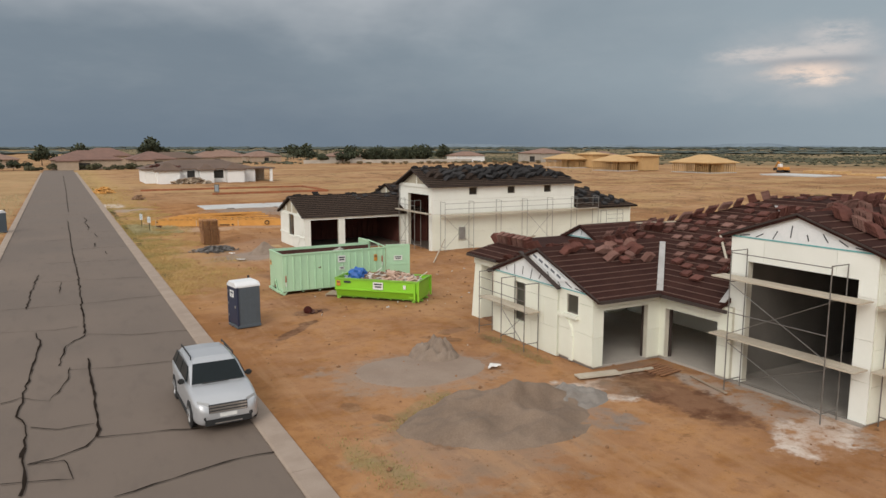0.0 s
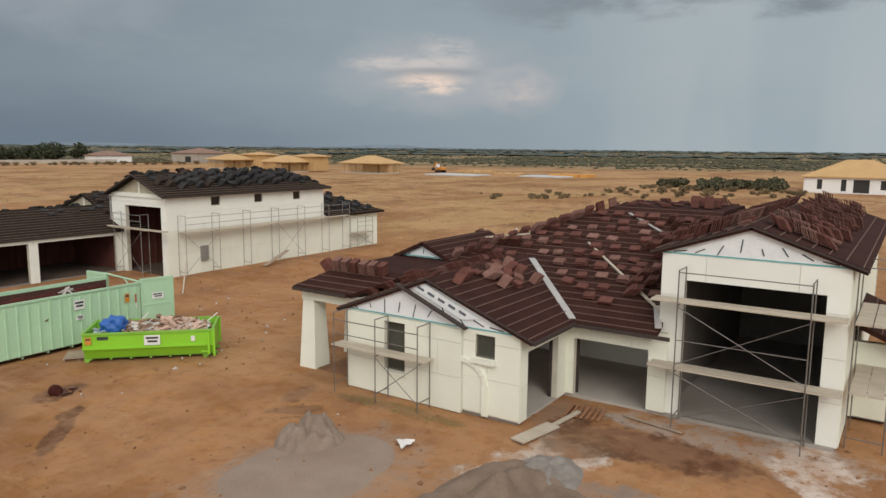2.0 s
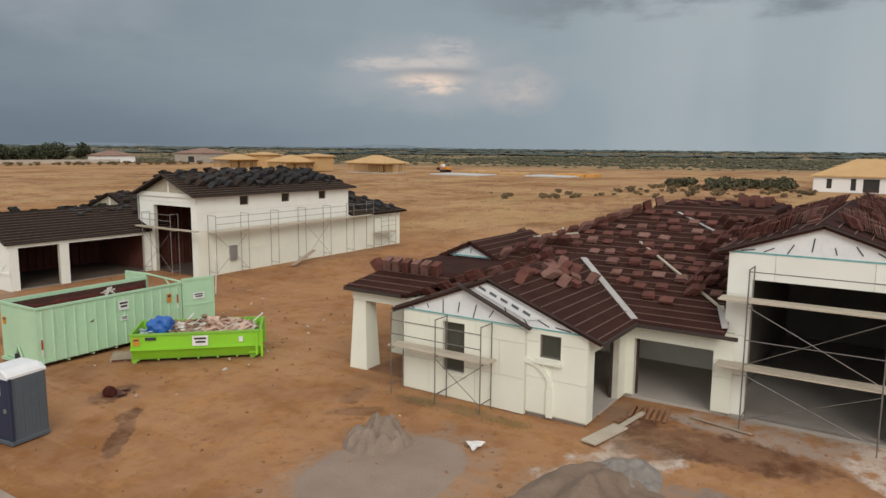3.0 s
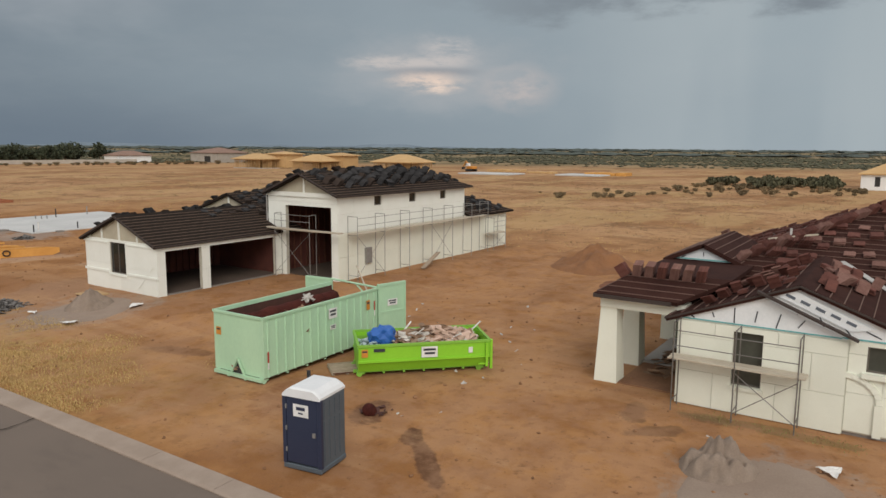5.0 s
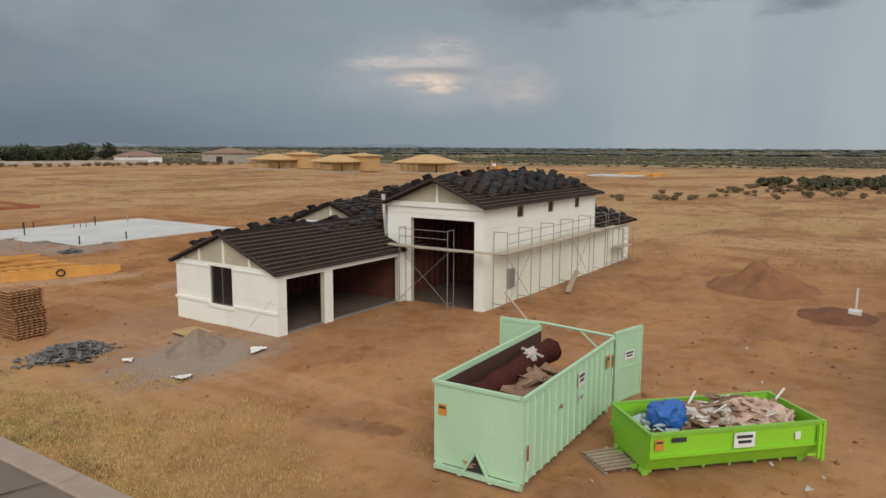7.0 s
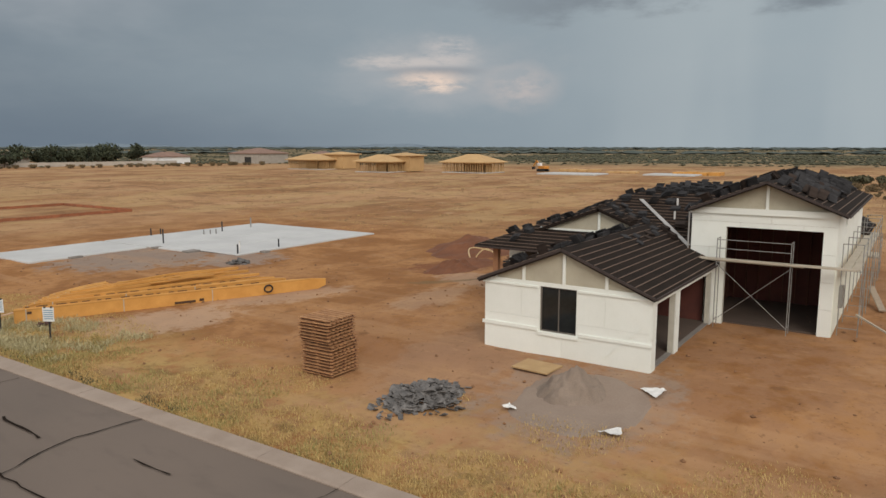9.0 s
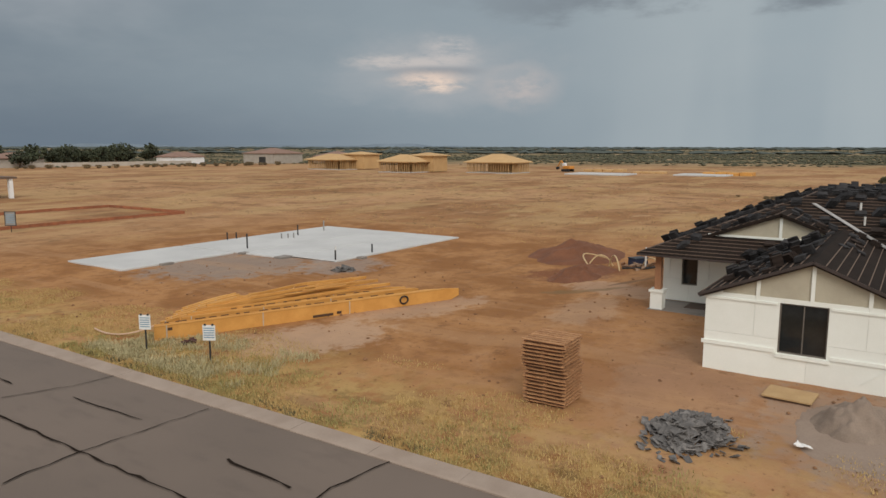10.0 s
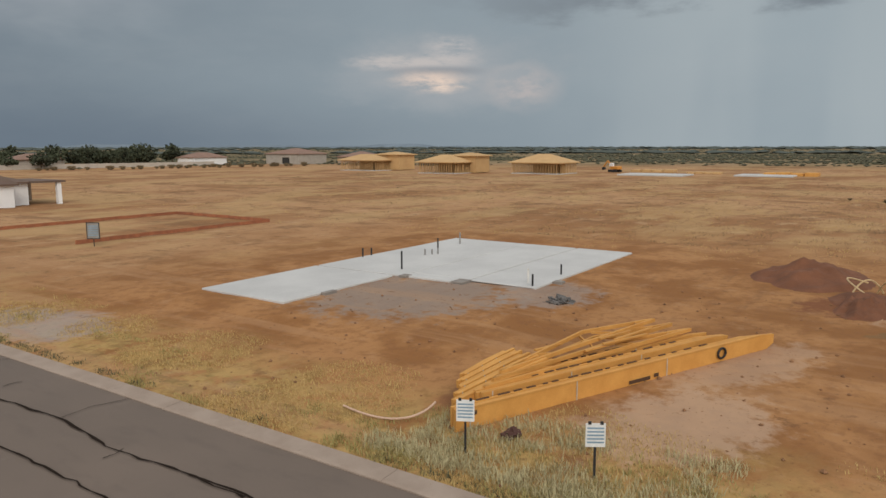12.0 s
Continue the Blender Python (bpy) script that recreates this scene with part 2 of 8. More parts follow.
    for x, y, rx, ry, ang, a, c in ((11.9, 24.2, 3.5, 2.4, -12, 0.8, (0.285, 0.215, 0.165)), (11.6, 18.0, 4.4, 3.0, 25, 0.8, (0.255, 0.18, 0.128)),
                                    (14.0, 57.4, 3.8, 3.2, 0, 0.75, (0.29, 0.22, 0.17)), (23.3, 96.6, 5.6, 5.2, 0, 0.8, (0.27, 0.22, 0.185)),
                                    (27.5, 90.3, 3.5, 2.4, 0, 0.6, (0.30, 0.26, 0.23)), (16, 63, 5.5, 2.6, 0, 0.35, (0.34, 0.24, 0.175)),
                                    (13.2, 78.8, 3.6, 2.2, -20, 0.6, (0.48, 0.34, 0.24)), (20.5, 78.5, 4.0, 1.8, -20, 0.5, (0.48, 0.34, 0.24)),
                                    (8.6, 108, 2.4, 4.0, 0, 0.6, (0.33, 0.30, 0.30)), (7.0, 116, 1.4, 4.0, 0, 0.8, (0.62, 0.56, 0.52)),
                                    (30.5, 71.5, 4.5, 1.6, 60, 0.5, (0.46, 0.33, 0.24)), (24.0, 70.5, 3.5, 1.5, 10, 0.4, (0.45, 0.32, 0.22))):
        col = k.mix(k.math("MULTIPLY", k.blob(x, y, rx, ry, 0.5, wob, ang), a), col, c)
    for x, y, rx, ry, ang, a, c in ((20.9, 15.2, 1.3, 3.6, 0, 0.85, (0.36, 0.31, 0.27)), (20.0, 12.9, 1.9, 1.0, 20, 0.95, (0.62, 0.53, 0.46)),
                                    (16.2, 19.3, 1.0, 2.6, 62, 0.9, (0.55, 0.48, 0.42)), (15.2, 17.3, 0.7, 1.6, 20, 0.8, (0.22, 0.185, 0.16)), (17.9, 19.8, 1.3, 0.6, 0, 0.8, (0.50, 0.43, 0.37)),
                                    (19.9, 20.4, 1.6, 0.8, 0, 0.8, (0.20, 0.15, 0.12))):
        col = k.mix(k.math("MULTIPLY", k.math("MULTIPLY", k.blob(x, y, rx, ry, 0.45, wob, ang), broken), a), col, c)
    # damp and burnt patches
    for x, y, rx, ry, ang, a, c in ((18.9, 17.0, 1.1, 3.0, -4, 0.95, (0.105, 0.045, 0.023)), (17.9, 19.0, 1.3, 0.9, 0, 0.8, (0.15, 0.085, 0.045)), (11.4, 36.2, 1.2, 0.6, 10, 0.85, (0.10, 0.048, 0.028)),
                                    (9.5, 32.6, 1.9, 0.28, 46, 0.85, (0.10, 0.048, 0.026)), (10.6, 33.9, 0.6, 0.3, 30, 0.8, (0.10, 0.048, 0.026)),
                                    (12.3, 47.5, 0.5, 1.7, 15, 0.6, (0.15, 0.075, 0.042)), (11.2, 39.4, 1.9, 1.2, 20, 0.6, (0.20, 0.085, 0.042)),
                                    (16.3, 29.0, 0.9, 0.4, 10, 0.7, (0.13, 0.07, 0.04)), (15.0, 28.0, 0.4, 0.9, 40, 0.65, (0.13, 0.07, 0.04)), (17.0, 27.0, 0.3, 0.9, 0, 0.6, (0.14, 0.08, 0.045)),
                                    (17.2, 25.2, 0.35, 2.6, 0, 0.6, (0.17, 0.125, 0.06)), (36.5, 34.8, 2.4, 2.6, 0, 0.75, (0.20, 0.082, 0.042)), (7.4, 17.4, 0.5, 2.0, 11, 0.6, (0.26, 0.205, 0.085)),
                                    (10.2, 20.6, 0.5, 1.9, -58, 0.6, (0.21, 0.16, 0.065)), (9.6, 18.0, 0.35, 0.8, 20, 0.8, (0.14, 0.09, 0.06)), (8.3, 22.0, 0.3, 0.4, 0, 0.7, (0.16, 0.085, 0.045)), (8.9, 20.6, 0.25, 0.5, 30, 0.7, (0.16, 0.085, 0.045)),
                                    (34.6, 75.6, 3.6, 2.0, -35, 0.9, (0.19, 0.075, 0.036)), (26.0, 47.0, 2.5, 0.6, 0, 0.35, (0.18, 0.09, 0.05)), (29.5, 72.6, 2.6, 0.5, -50, 0.6, (0.17, 0.12, 0.06)), (33.2, 71.2, 1.6, 0.3, -30, 0.7, (0.13, 0.08, 0.05)),
                                    (11.6, 85.5, 1.6, 0.8, 0, 0.6, (0.19, 0.085, 0.045)), (40.5, 50.2, 7.0, 0.9, 0, 0.35, (0.17, 0.095, 0.055))):
        col = k.mix(k.math("MULTIPLY", k.blob(x, y, rx, ry, 0.4, wob, ang), a), col, c)
    # pinkish dust trodden over the building lots
    dust = k.math("MULTIPLY", k.math("MULTIPLY", k.step(Y, 80, 60), k.step(X, 60, 42)), k.math("MULTIPLY", k.step(nr, 0.36, 0.58), k.step(X, 5.6, 7.5)))
    col = k.mix(k.math("MULTIPLY", dust, 0.42), col, (0.36, 0.205, 0.122))
    # wheel tracks beside the houses
    wave = k.noise(0.5, 4, 0.6, stretch=(1, 0.09, 1))
    near = k.step(X, 40, 12)
    col = k.mix(k.math("MULTIPLY", k.math("MULTIPLY", k.step(wave, 0.52, 0.64), near), 0.4), col, (0.43, 0.25, 0.13))
    rut = k.noise(0.9, 5, 0.65, stretch=(0.12, 1, 1))
    col = k.mix(k.math("MULTIPLY", k.math("MULTIPLY", k.step(rut, 0.54, 0.68), k.step(X, 22, 34)), 0.45), col, (0.20, 0.103, 0.05))
    col = k.mix(k.math("MULTIPLY", k.step(k.noise(0.7, 6, 0.7), 0.60, 0.70), 0.6), col, (0.165, 0.08, 0.038))
    col = k.mix(k.math("MULTIPLY", k.step(k.noise(0.33, 6, 0.7), 0.56, 0.72), 0.35), col, (0.46, 0.29, 0.165))
    col = k.mix(k.math("MULTIPLY", k.step(k.noise(2.6, 6, 0.72), 0.59, 0.68), 0.55), col, (0.17, 0.085, 0.04))
    col = k.mix(k.math("MULTIPLY", k.step(k.noise(1.4, 7, 0.72, stretch=(1, 0.45, 1)), 0.57, 0.70), 0.4), col, (0.44, 0.265, 0.145))
    pebbles = k.noise(5.0, 2, 0.5)
    col = k.mix(k.math("MULTIPLY", k.step(pebbles, 0.66, 0.72), 0.35), col, (0.16, 0.09, 0.05))
    h = k.math("ADD", k.math("MULTIPLY", n2, 0.7), k.math("MULTIPLY", n3, 0.3))
    k.bump(h, 0.55, 0.12)
    k.bsdf.inputs["Specular IOR Level"].default_value = 0.15
    return k.finish(col, 0.95)


def asphalt_material():
    k = Nodes("worn_asphalt")
    big, mid, grit = k.noise(0.12, 5), k.noise(0.9, 5, 0.6, stretch=(1.6, 0.5, 1)), k.noise(60, 2)
    col = k.mix(k.step(big, 0.3, 0.7), (0.132, 0.099, 0.077), (0.166, 0.126, 0.100))
    col = k.mix(k.math("MULTIPLY", k.step(mid, 0.5, 0.72), 0.45), col, (0.106, 0.081, 0.064))
    col = k.mix(k.math("MULTIPLY", k.step(k.noise(2.2, 4, 0.7), 0.62, 0.75), 0.35), col, (0.185, 0.145, 0.12))
    col = k.mix(k.math("MULTIPLY", k.step(grit, 0.45, 0.7), 0.25), col, (0.185, 0.155, 0.132))
    k.bump(grit, 0.35, 0.01)
    return k.finish(col, k.step(big, 0.3, 0.7, 0.72, 0.88))


M_GROUND, M_ROAD = ground_material(), asphalt_material()
M_KERB = plain("kerb_concrete", (0.36, 0.285, 0.23), (0.27, 0.205, 0.16), 0.9, 40, 0.9)
M_CRACK = plain("crack_sealant", (0.024, 0.017, 0.013), None, 3, 40, 0.95, spec=0.05)
M_FOAM = plain("foam_board", (0.785, 0.80, 0.695), (0.725, 0.74, 0.635), 0.8, 25, 0.75, 0.1, vary=0.05)
M_FOAMW = plain("white_board", (0.805, 0.82, 0.765), (0.75, 0.765, 0.705), 0.8, 25, 0.75, 0.1, vary=0.05)
M_CORE = plain("wall_core", (0.60, 0.57, 0.48), None, 2, 30, 0.85)
M_WRAP = plain("house_wrap", (0.78, 0.80, 0.81), (0.68, 0.71, 0.72), 1.5, 12, 0.55, 0.2)
M_TEAL = plain("teal_print", (0.12, 0.42, 0.42), None, 3, 30, 0.6, 0)
M_INK = plain("dark_ink", (0.03, 0.035, 0.045), None, 5, 30, 0.6, 0)
M_STUCCO = plain("grey_scratch_board", (0.47, 0.43, 0.33), (0.38, 0.34, 0.26), 1.2, 30, 0.9)
M_FOOT = plain("footing_concrete", (0.26, 0.235, 0.21), (0.19, 0.165, 0.145), 1.2, 25, 0.9)
# one garage slab: lightened for the small bays, darkened for the tall garage's shade
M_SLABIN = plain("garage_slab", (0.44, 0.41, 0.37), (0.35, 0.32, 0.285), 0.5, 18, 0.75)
M_SLABRV = plain("shaded_garage_slab", (0.36, 0.33, 0.295), (0.27, 0.245, 0.215), 0.5, 18, 0.8)
M_SLAB = plain("new_concrete", (0.56, 0.555, 0.54), (0.45, 0.445, 0.435), 0.25, 12, 0.7)
M_UNDER1 = plain("red_brown_underlay", (0.050, 0.021, 0.016), (0.030, 0.012, 0.010), 1.0, 14, 0.9, 0.3, spec=0.12)
M_TILE1 = plain("red_roof_tile", (0.13, 0.052, 0.04), (0.08, 0.031, 0.025), 2.0, 20, 0.8, 0.3, vary=0.38, spec=0.2)
M_TILE1L = plain("dusty_red_tile", (0.20, 0.112, 0.092), (0.125, 0.062, 0.05), 2.0, 20, 0.88, 0.3, vary=0.3, spec=0.15)
M_BATTEN1 = plain("roof_batten_red", (0.15, 0.085, 0.065), None, 3, 30, 0.85)
M_UNDER2 = plain("charcoal_underlay", (0.026, 0.018, 0.014), (0.015, 0.011, 0.009), 1.0, 14, 0.9, 0.3, spec=0.12)
M_TILE2 = plain("charcoal_roof_tile", (0.050, 0.048, 0.049), (0.022, 0.021, 0.022), 2.0, 20, 0.85, 0.3, vary=0.5, spec=0.14)
M_TILE2B = plain("brown_roof_tile", (0.046, 0.033, 0.027), (0.028, 0.021, 0.018), 2.0, 20, 0.85, 0.3, vary=0.3, spec=0.14)
M_BATTEN2 = plain("roof_batten_dark", (0.165, 0.11, 0.08), None, 3, 30, 0.85)
M_FLASH = plain("valley_metal", (0.50, 0.48, 0.46), (0.38, 0.36, 0.34), 2, 20, 0.5, 0.1, 0.3)
M_DARKFASCIA = plain("dark_fascia", (0.05, 0.035, 0.03), None, 2, 30, 0.7)
# dim studs, slab and red sheathing carry the garage's interior shade in their colour
M_STUDD = plain("shaded_stud", (0.15, 0.052, 0.03), (0.09, 0.034, 0.02), 2, 25, 0.8, vary=0.2)
M_SLABD = plain("shaded_dusty_slab", (0.11, 0.076, 0.057), (0.075, 0.053, 0.04), 0.5, 18, 0.9)
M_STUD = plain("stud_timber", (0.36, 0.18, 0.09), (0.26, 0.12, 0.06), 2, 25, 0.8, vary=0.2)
M_REDBOARD = plain("shaded_red_sheathing", (0.125, 0.036, 0.025), (0.075, 0.024, 0.018), 1.2, 20, 0.85)
# one inner wall board: lightened for the lit bays, darkened for the shaded garage
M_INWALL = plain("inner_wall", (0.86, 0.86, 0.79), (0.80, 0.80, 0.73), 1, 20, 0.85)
M_INSHADE = plain("shaded_inner_wall", (0.19, 0.175, 0.155), None, 1, 20, 0.85)
M_PIPE = plain("scaffold_steel", (0.24, 0.235, 0.225), (0.16, 0.14, 0.125), 3, 30, 0.5, 0.1, 0.6)
M_PIPEL = plain("scaffold_grey", (0.34, 0.335, 0.32), (0.22, 0.21, 0.195), 3, 30, 0.5, 0.1, 0.4)
M_PLANK = plain("scaffold_plank", (0.52, 0.46, 0.37), (0.40, 0.34, 0.26), 3, 30, 0.8, stretch=(1, 0.3, 1))
# colour of the dim room seen through holes that have no glass
M_OPEN = plain("dim_room_fill", (0.05, 0.052, 0.042), (0.075, 0.078, 0.062), 1, 8, 0.3, 0)
M_GLASS = plain("dark_glass", (0.012, 0.013, 0.014), (0.02, 0.022, 0.022), 1, 8, 0.08, 0)
M_VOID = plain("dim_opening", (0.03, 0.028, 0.026), None, 1, 8, 0.7, 0)
M_WFRAME = plain("bronze_window_frame", (0.15, 0.13, 0.11), None, 3, 30, 0.5)
M_WOOD = plain("weathered_pallet", (0.50, 0.27, 0.125), (0.30, 0.14, 0.06), 4, 40, 0.85, 0.3, vary=0.32)
M_WOODG = plain("grey_pallet", (0.40, 0.32, 0.24), (0.29, 0.225, 0.165), 4, 40, 0.85, 0.3, vary=0.25)
M_PLY = plain("plywood", (0.50, 0.335, 0.165), (0.41, 0.26, 0.12), 2, 25, 0.75, 0.15)
M_LVL = plain("orange_joist", (0.60, 0.305, 0.075), (0.48, 0.225, 0.048), 1.2, 25, 0.7, 0.15, vary=0.14)
M_LVLD = plain("joist_shadow_slot", (0.09, 0.045, 0.022), None, 2, 25, 0.8)
M_OSB = plain("osb_deck", (0.56, 0.36, 0.165), (0.46, 0.285, 0.125), 0.3, 6, 0.8, 0.1, vary=0.08)
M_MINT = plain("mint_green_steel", (0.45, 0.665, 0.45), (0.37, 0.57, 0.39), 0.9, 18, 0.5, 0.1, stretch=(1, 1, 0.35))
M_MINTD = plain("mint_rib", (0.43, 0.64, 0.435), (0.36, 0.555, 0.38), 0.9, 18, 0.5, 0.1)
M_RUST = plain("rusty_inside", (0.085, 0.032, 0.022), (0.048, 0.02, 0.016), 0.9, 12, 0.8, 0.3)
M_LIME = plain("lime_green_steel", (0.26, 0.60, 0.032), (0.22, 0.52, 0.026), 0.8, 18, 0.42, 0.08)
M_LIMED = plain("dusty_lime_steel", (0.22, 0.47, 0.05), (0.185, 0.40, 0.045), 0.8, 18, 0.5, 0.08)
M_STICKER = plain("white_sticker", (0.78, 0.78, 0.76), None, 4, 30, 0.5, 0)
M_ORANGE = plain("orange_label", (0.62, 0.26, 0.04), None, 4, 30, 0.5, 0)
M_RED = plain("red_reflector", (0.45, 0.03, 0.02), None, 4, 30, 0.4, 0)
M_BLUE = plain("blue_tarp", (0.022, 0.12, 0.42), (0.018, 0.09, 0.33), 3, 14, 0.45, 0.5)
M_TRASHW = plain("pale_rubble", (0.56, 0.53, 0.49), (0.40, 0.37, 0.33), 3, 14, 0.8, 0.3, vary=0.3)
M_TRASHB = plain("brown_rubble", (0.30, 0.19, 0.12), (0.19, 0.115, 0.07), 3, 14, 0.85, 0.3, vary=0.35)
M_NAVY = plain("navy_plastic", (0.016, 0.024, 0.055), (0.022, 0.03, 0.062), 1, 12, 0.5, 0.05)
M_SLATE = plain("slate_plastic", (0.088, 0.110, 0.130), (0.072, 0.090, 0.108), 1, 12, 0.5, 0.05)
M_WPLAST = plain("white_plastic", (0.76, 0.77, 0.78), (0.68, 0.69, 0.70), 1.5, 10, 0.45, 0.05)
M_SAND = plain("grey_sand", (0.275, 0.212, 0.165), (0.185, 0.138, 0.105), 0.9, 22, 0.95, 0.5)
M_GRAVEL = plain("grey_gravel", (0.25, 0.18, 0.13), (0.15, 0.105, 0.075), 0.7, 18, 0.95, 0.6)
M_REDDIRT = plain("red_dirt", (0.20, 0.078, 0.036), (0.125, 0.048, 0.022), 0.7, 10, 0.95, 0.6)
M_TANDIRT = plain("tan_dirt", (0.26, 0.12, 0.05), (0.18, 0.08, 0.034), 0.6, 9, 0.95, 0.6)
M_CLOD = plain("dirt_clod", (0.30, 0.155, 0.075), (0.20, 0.10, 0.048), 2, 20, 0.95, 0.3, vary=0.35)
M_DIRTPAD = plain("tracked_dirt", (0.27, 0.14, 0.07), (0.17, 0.08, 0.042), 0.8, 12, 0.95, 0.5)
# distance haze is mixed into the colour of the far woods
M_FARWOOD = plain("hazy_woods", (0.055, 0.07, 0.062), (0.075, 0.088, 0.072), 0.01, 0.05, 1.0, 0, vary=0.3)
M_SHARD = plain("slate_shard", (0.155, 0.142, 0.132), (0.06, 0.055, 0.052), 3, 20, 0.7, 0.2, vary=0.75)
M_SHEET = plain("white_sheet", (0.80, 0.78, 0.75), None, 3, 14, 0.5, 0.3)
M_STRAW = plain("dry_grass", (0.54, 0.38, 0.15), (0.43, 0.29, 0.11), 0.6, 8, 0.9, 0, vary=0.25)
M_WEED = plain("green_weed", (0.27, 0.235, 0.08), (0.36, 0.29, 0.11), 0.6, 8, 0.9, 0, vary=0.3)
M_SAGE = plain("sage_weed", (0.34, 0.30, 0.165), (0.44, 0.38, 0.215), 0.6, 8, 0.9, 0, vary=0.25)
M_LEAF = plain("dark_foliage", (0.036, 0.046, 0.024), (0.052, 0.06, 0.03), 0.4, 5, 0.85, 0, vary=0.35)
M_BUSH = plain("bush_foliage", (0.062, 0.062, 0.032), (0.09, 0.082, 0.042), 0.4, 5, 0.9, 0, vary=0.35)
M_SCRUB = plain("scrub_foliage", (0.15, 0.11, 0.058), (0.21, 0.15, 0.08), 0.1, 3, 0.9, 0, vary=0.4)
M_BARK = plain("bark", (0.11, 0.075, 0.05), None, 4, 30, 0.9, 0.4)
M_FORM = plain("form_board", (0.38, 0.135, 0.06), (0.22, 0.08, 0.04), 1.5, 20, 0.85, vary=0.25)
M_BLACK = plain("black_rubber", (0.018, 0.018, 0.019), None, 3, 30, 0.7)
M_SILVER = plain("silver_car_paint", (0.50, 0.51, 0.53), (0.47, 0.48, 0.50), 1, 40, 0.32, 0, 0.45)
M_CARGLASS = plain("car_glass", (0.008, 0.013, 0.015), None, 1, 8, 0.06, 0, spec=0.22)
M_CHROME = plain("chrome", (0.72, 0.73, 0.74), None, 2, 40, 0.16, 0, 0.95)
M_RIM = plain("alloy_rim", (0.48, 0.48, 0.49), None, 2, 40, 0.35, 0, 0.8)
M_LAMP = plain("lamp_lens", (0.40, 0.41, 0.42), None, 2, 40, 0.25, 0)
M_MARK = plain("grey_print", (0.12, 0.14, 0.17), None, 5, 30, 0.6, 0)
M_CONDUIT = plain("yellow_conduit", (0.62, 0.45, 0.24), None, 3, 30, 0.5, 0)
M_HOSE = plain("pink_hose", (0.66, 0.45, 0.33), None, 3, 30, 0.5, 0)
M_ROLL = plain("dark_red_carpet", (0.085, 0.022, 0.016), (0.04, 0.012, 0.010), 1.5, 9, 0.85, 0.5, spec=0.1)
M_TRASHP = plain("pink_tan_rubble", (0.50, 0.36, 0.29), (0.36, 0.25, 0.19), 3, 14, 0.8, 0.3, vary=0.35)
M_TRASHC = plain("pale_blue_film", (0.50, 0.62, 0.64), None, 3, 14, 0.4, 0.3, vary=0.2)
M_SANDFLAT = plain("spread_sand", (0.295, 0.225, 0.175), (0.235, 0.17, 0.128), 0.5, 16, 0.95, 0.3)
M_PVC = plain("white_pipe", (0.72, 0.70, 0.66), None, 3, 30, 0.5, 0)
M_TANROOF = plain("tan_tile_roof", (0.27, 0.165, 0.12), (0.20, 0.12, 0.09), 0.5, 6, 0.85, 0.2)
M_BROWNROOF = plain("brown_tile_roof", (0.15, 0.098, 0.072), (0.105, 0.07, 0.053), 0.4, 5, 0.85, 0.2)
M_MAUVEROOF = plain("mauve_tile_roof", (0.215, 0.12, 0.092), (0.15, 0.085, 0.066), 0.4, 5, 0.85, 0.2)
M_TANWALL = plain("tan_stucco", (0.42, 0.32, 0.235), None, 0.5, 8, 0.9)
M_GREYWALL = plain("grey_stucco", (0.40, 0.36, 0.31), None, 0.5, 8, 0.9)
M_WHITEWALL = plain("far_white_wall", (0.80, 0.80, 0.79), (0.74, 0.74, 0.73), 0.5, 8, 0.8)
M_FENCE = plain("block_fence", (0.47, 0.42, 0.36), None, 0.3, 6, 0.9)
# hill colour is pulled towards the sky to paint distance haze
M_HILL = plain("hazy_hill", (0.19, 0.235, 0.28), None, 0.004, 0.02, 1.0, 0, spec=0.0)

# ---- mesh helpers ----


def part(name, bm, material, parent=None, label="", m=None, smooth=False):
    """Links a bmesh as one mesh object, under a thing or a part."""
    me = bpy.data.meshes.new(name)
    bm.normal_update()
    bm.to_mesh(me)
    bm.free()
    for mt in (material if isinstance(material, (list, tuple)) else (material,)):
        me.materials.append(mt)
    if smooth:
        for p in me.polygons:
            p.use_smooth = True
    ob = new(name, me)
    if parent is not None:
        ob.parent = parent
    if m is not None:
        ob.matrix_basis = m
    if label:
        tagged(ob, label)
    return ob


def thing(name, label, category, m=None, group="", kind=""):
    ob = new(name)
    if m is not None:
        ob.matrix_basis = m
    return tagged(ob, label, category, group, kind)


def box(bm, x0, y0, z0, x1, y1, z1, mi=0):
    v = [bm.verts.new(p) for p in ((x0, y0, z0), (x1, y0, z0), (x1, y1, z0), (x0, y1, z0), (x0, y0, z1), (x1, y0, z1), (x1, y1, z1), (x0, y1, z1))]
    for f in ((3, 2, 1, 0), (4, 5, 6, 7), (0, 1, 5, 4), (1, 2, 6, 5), (2, 3, 7, 6), (3, 0, 4, 7)):
        bm.faces.new([v[i] for i in f]).material_index = mi
    return v


def boxed(*a):
    bm = bmesh.new()
    box(bm, *a)
    return bm


def bevelled(bm, w=0.01, seg=1):
    bmesh.ops.bevel(bm, geom=bm.edges[:], offset=w, segments=seg, affect="EDGES", clamp_overlap=True)
    return bm


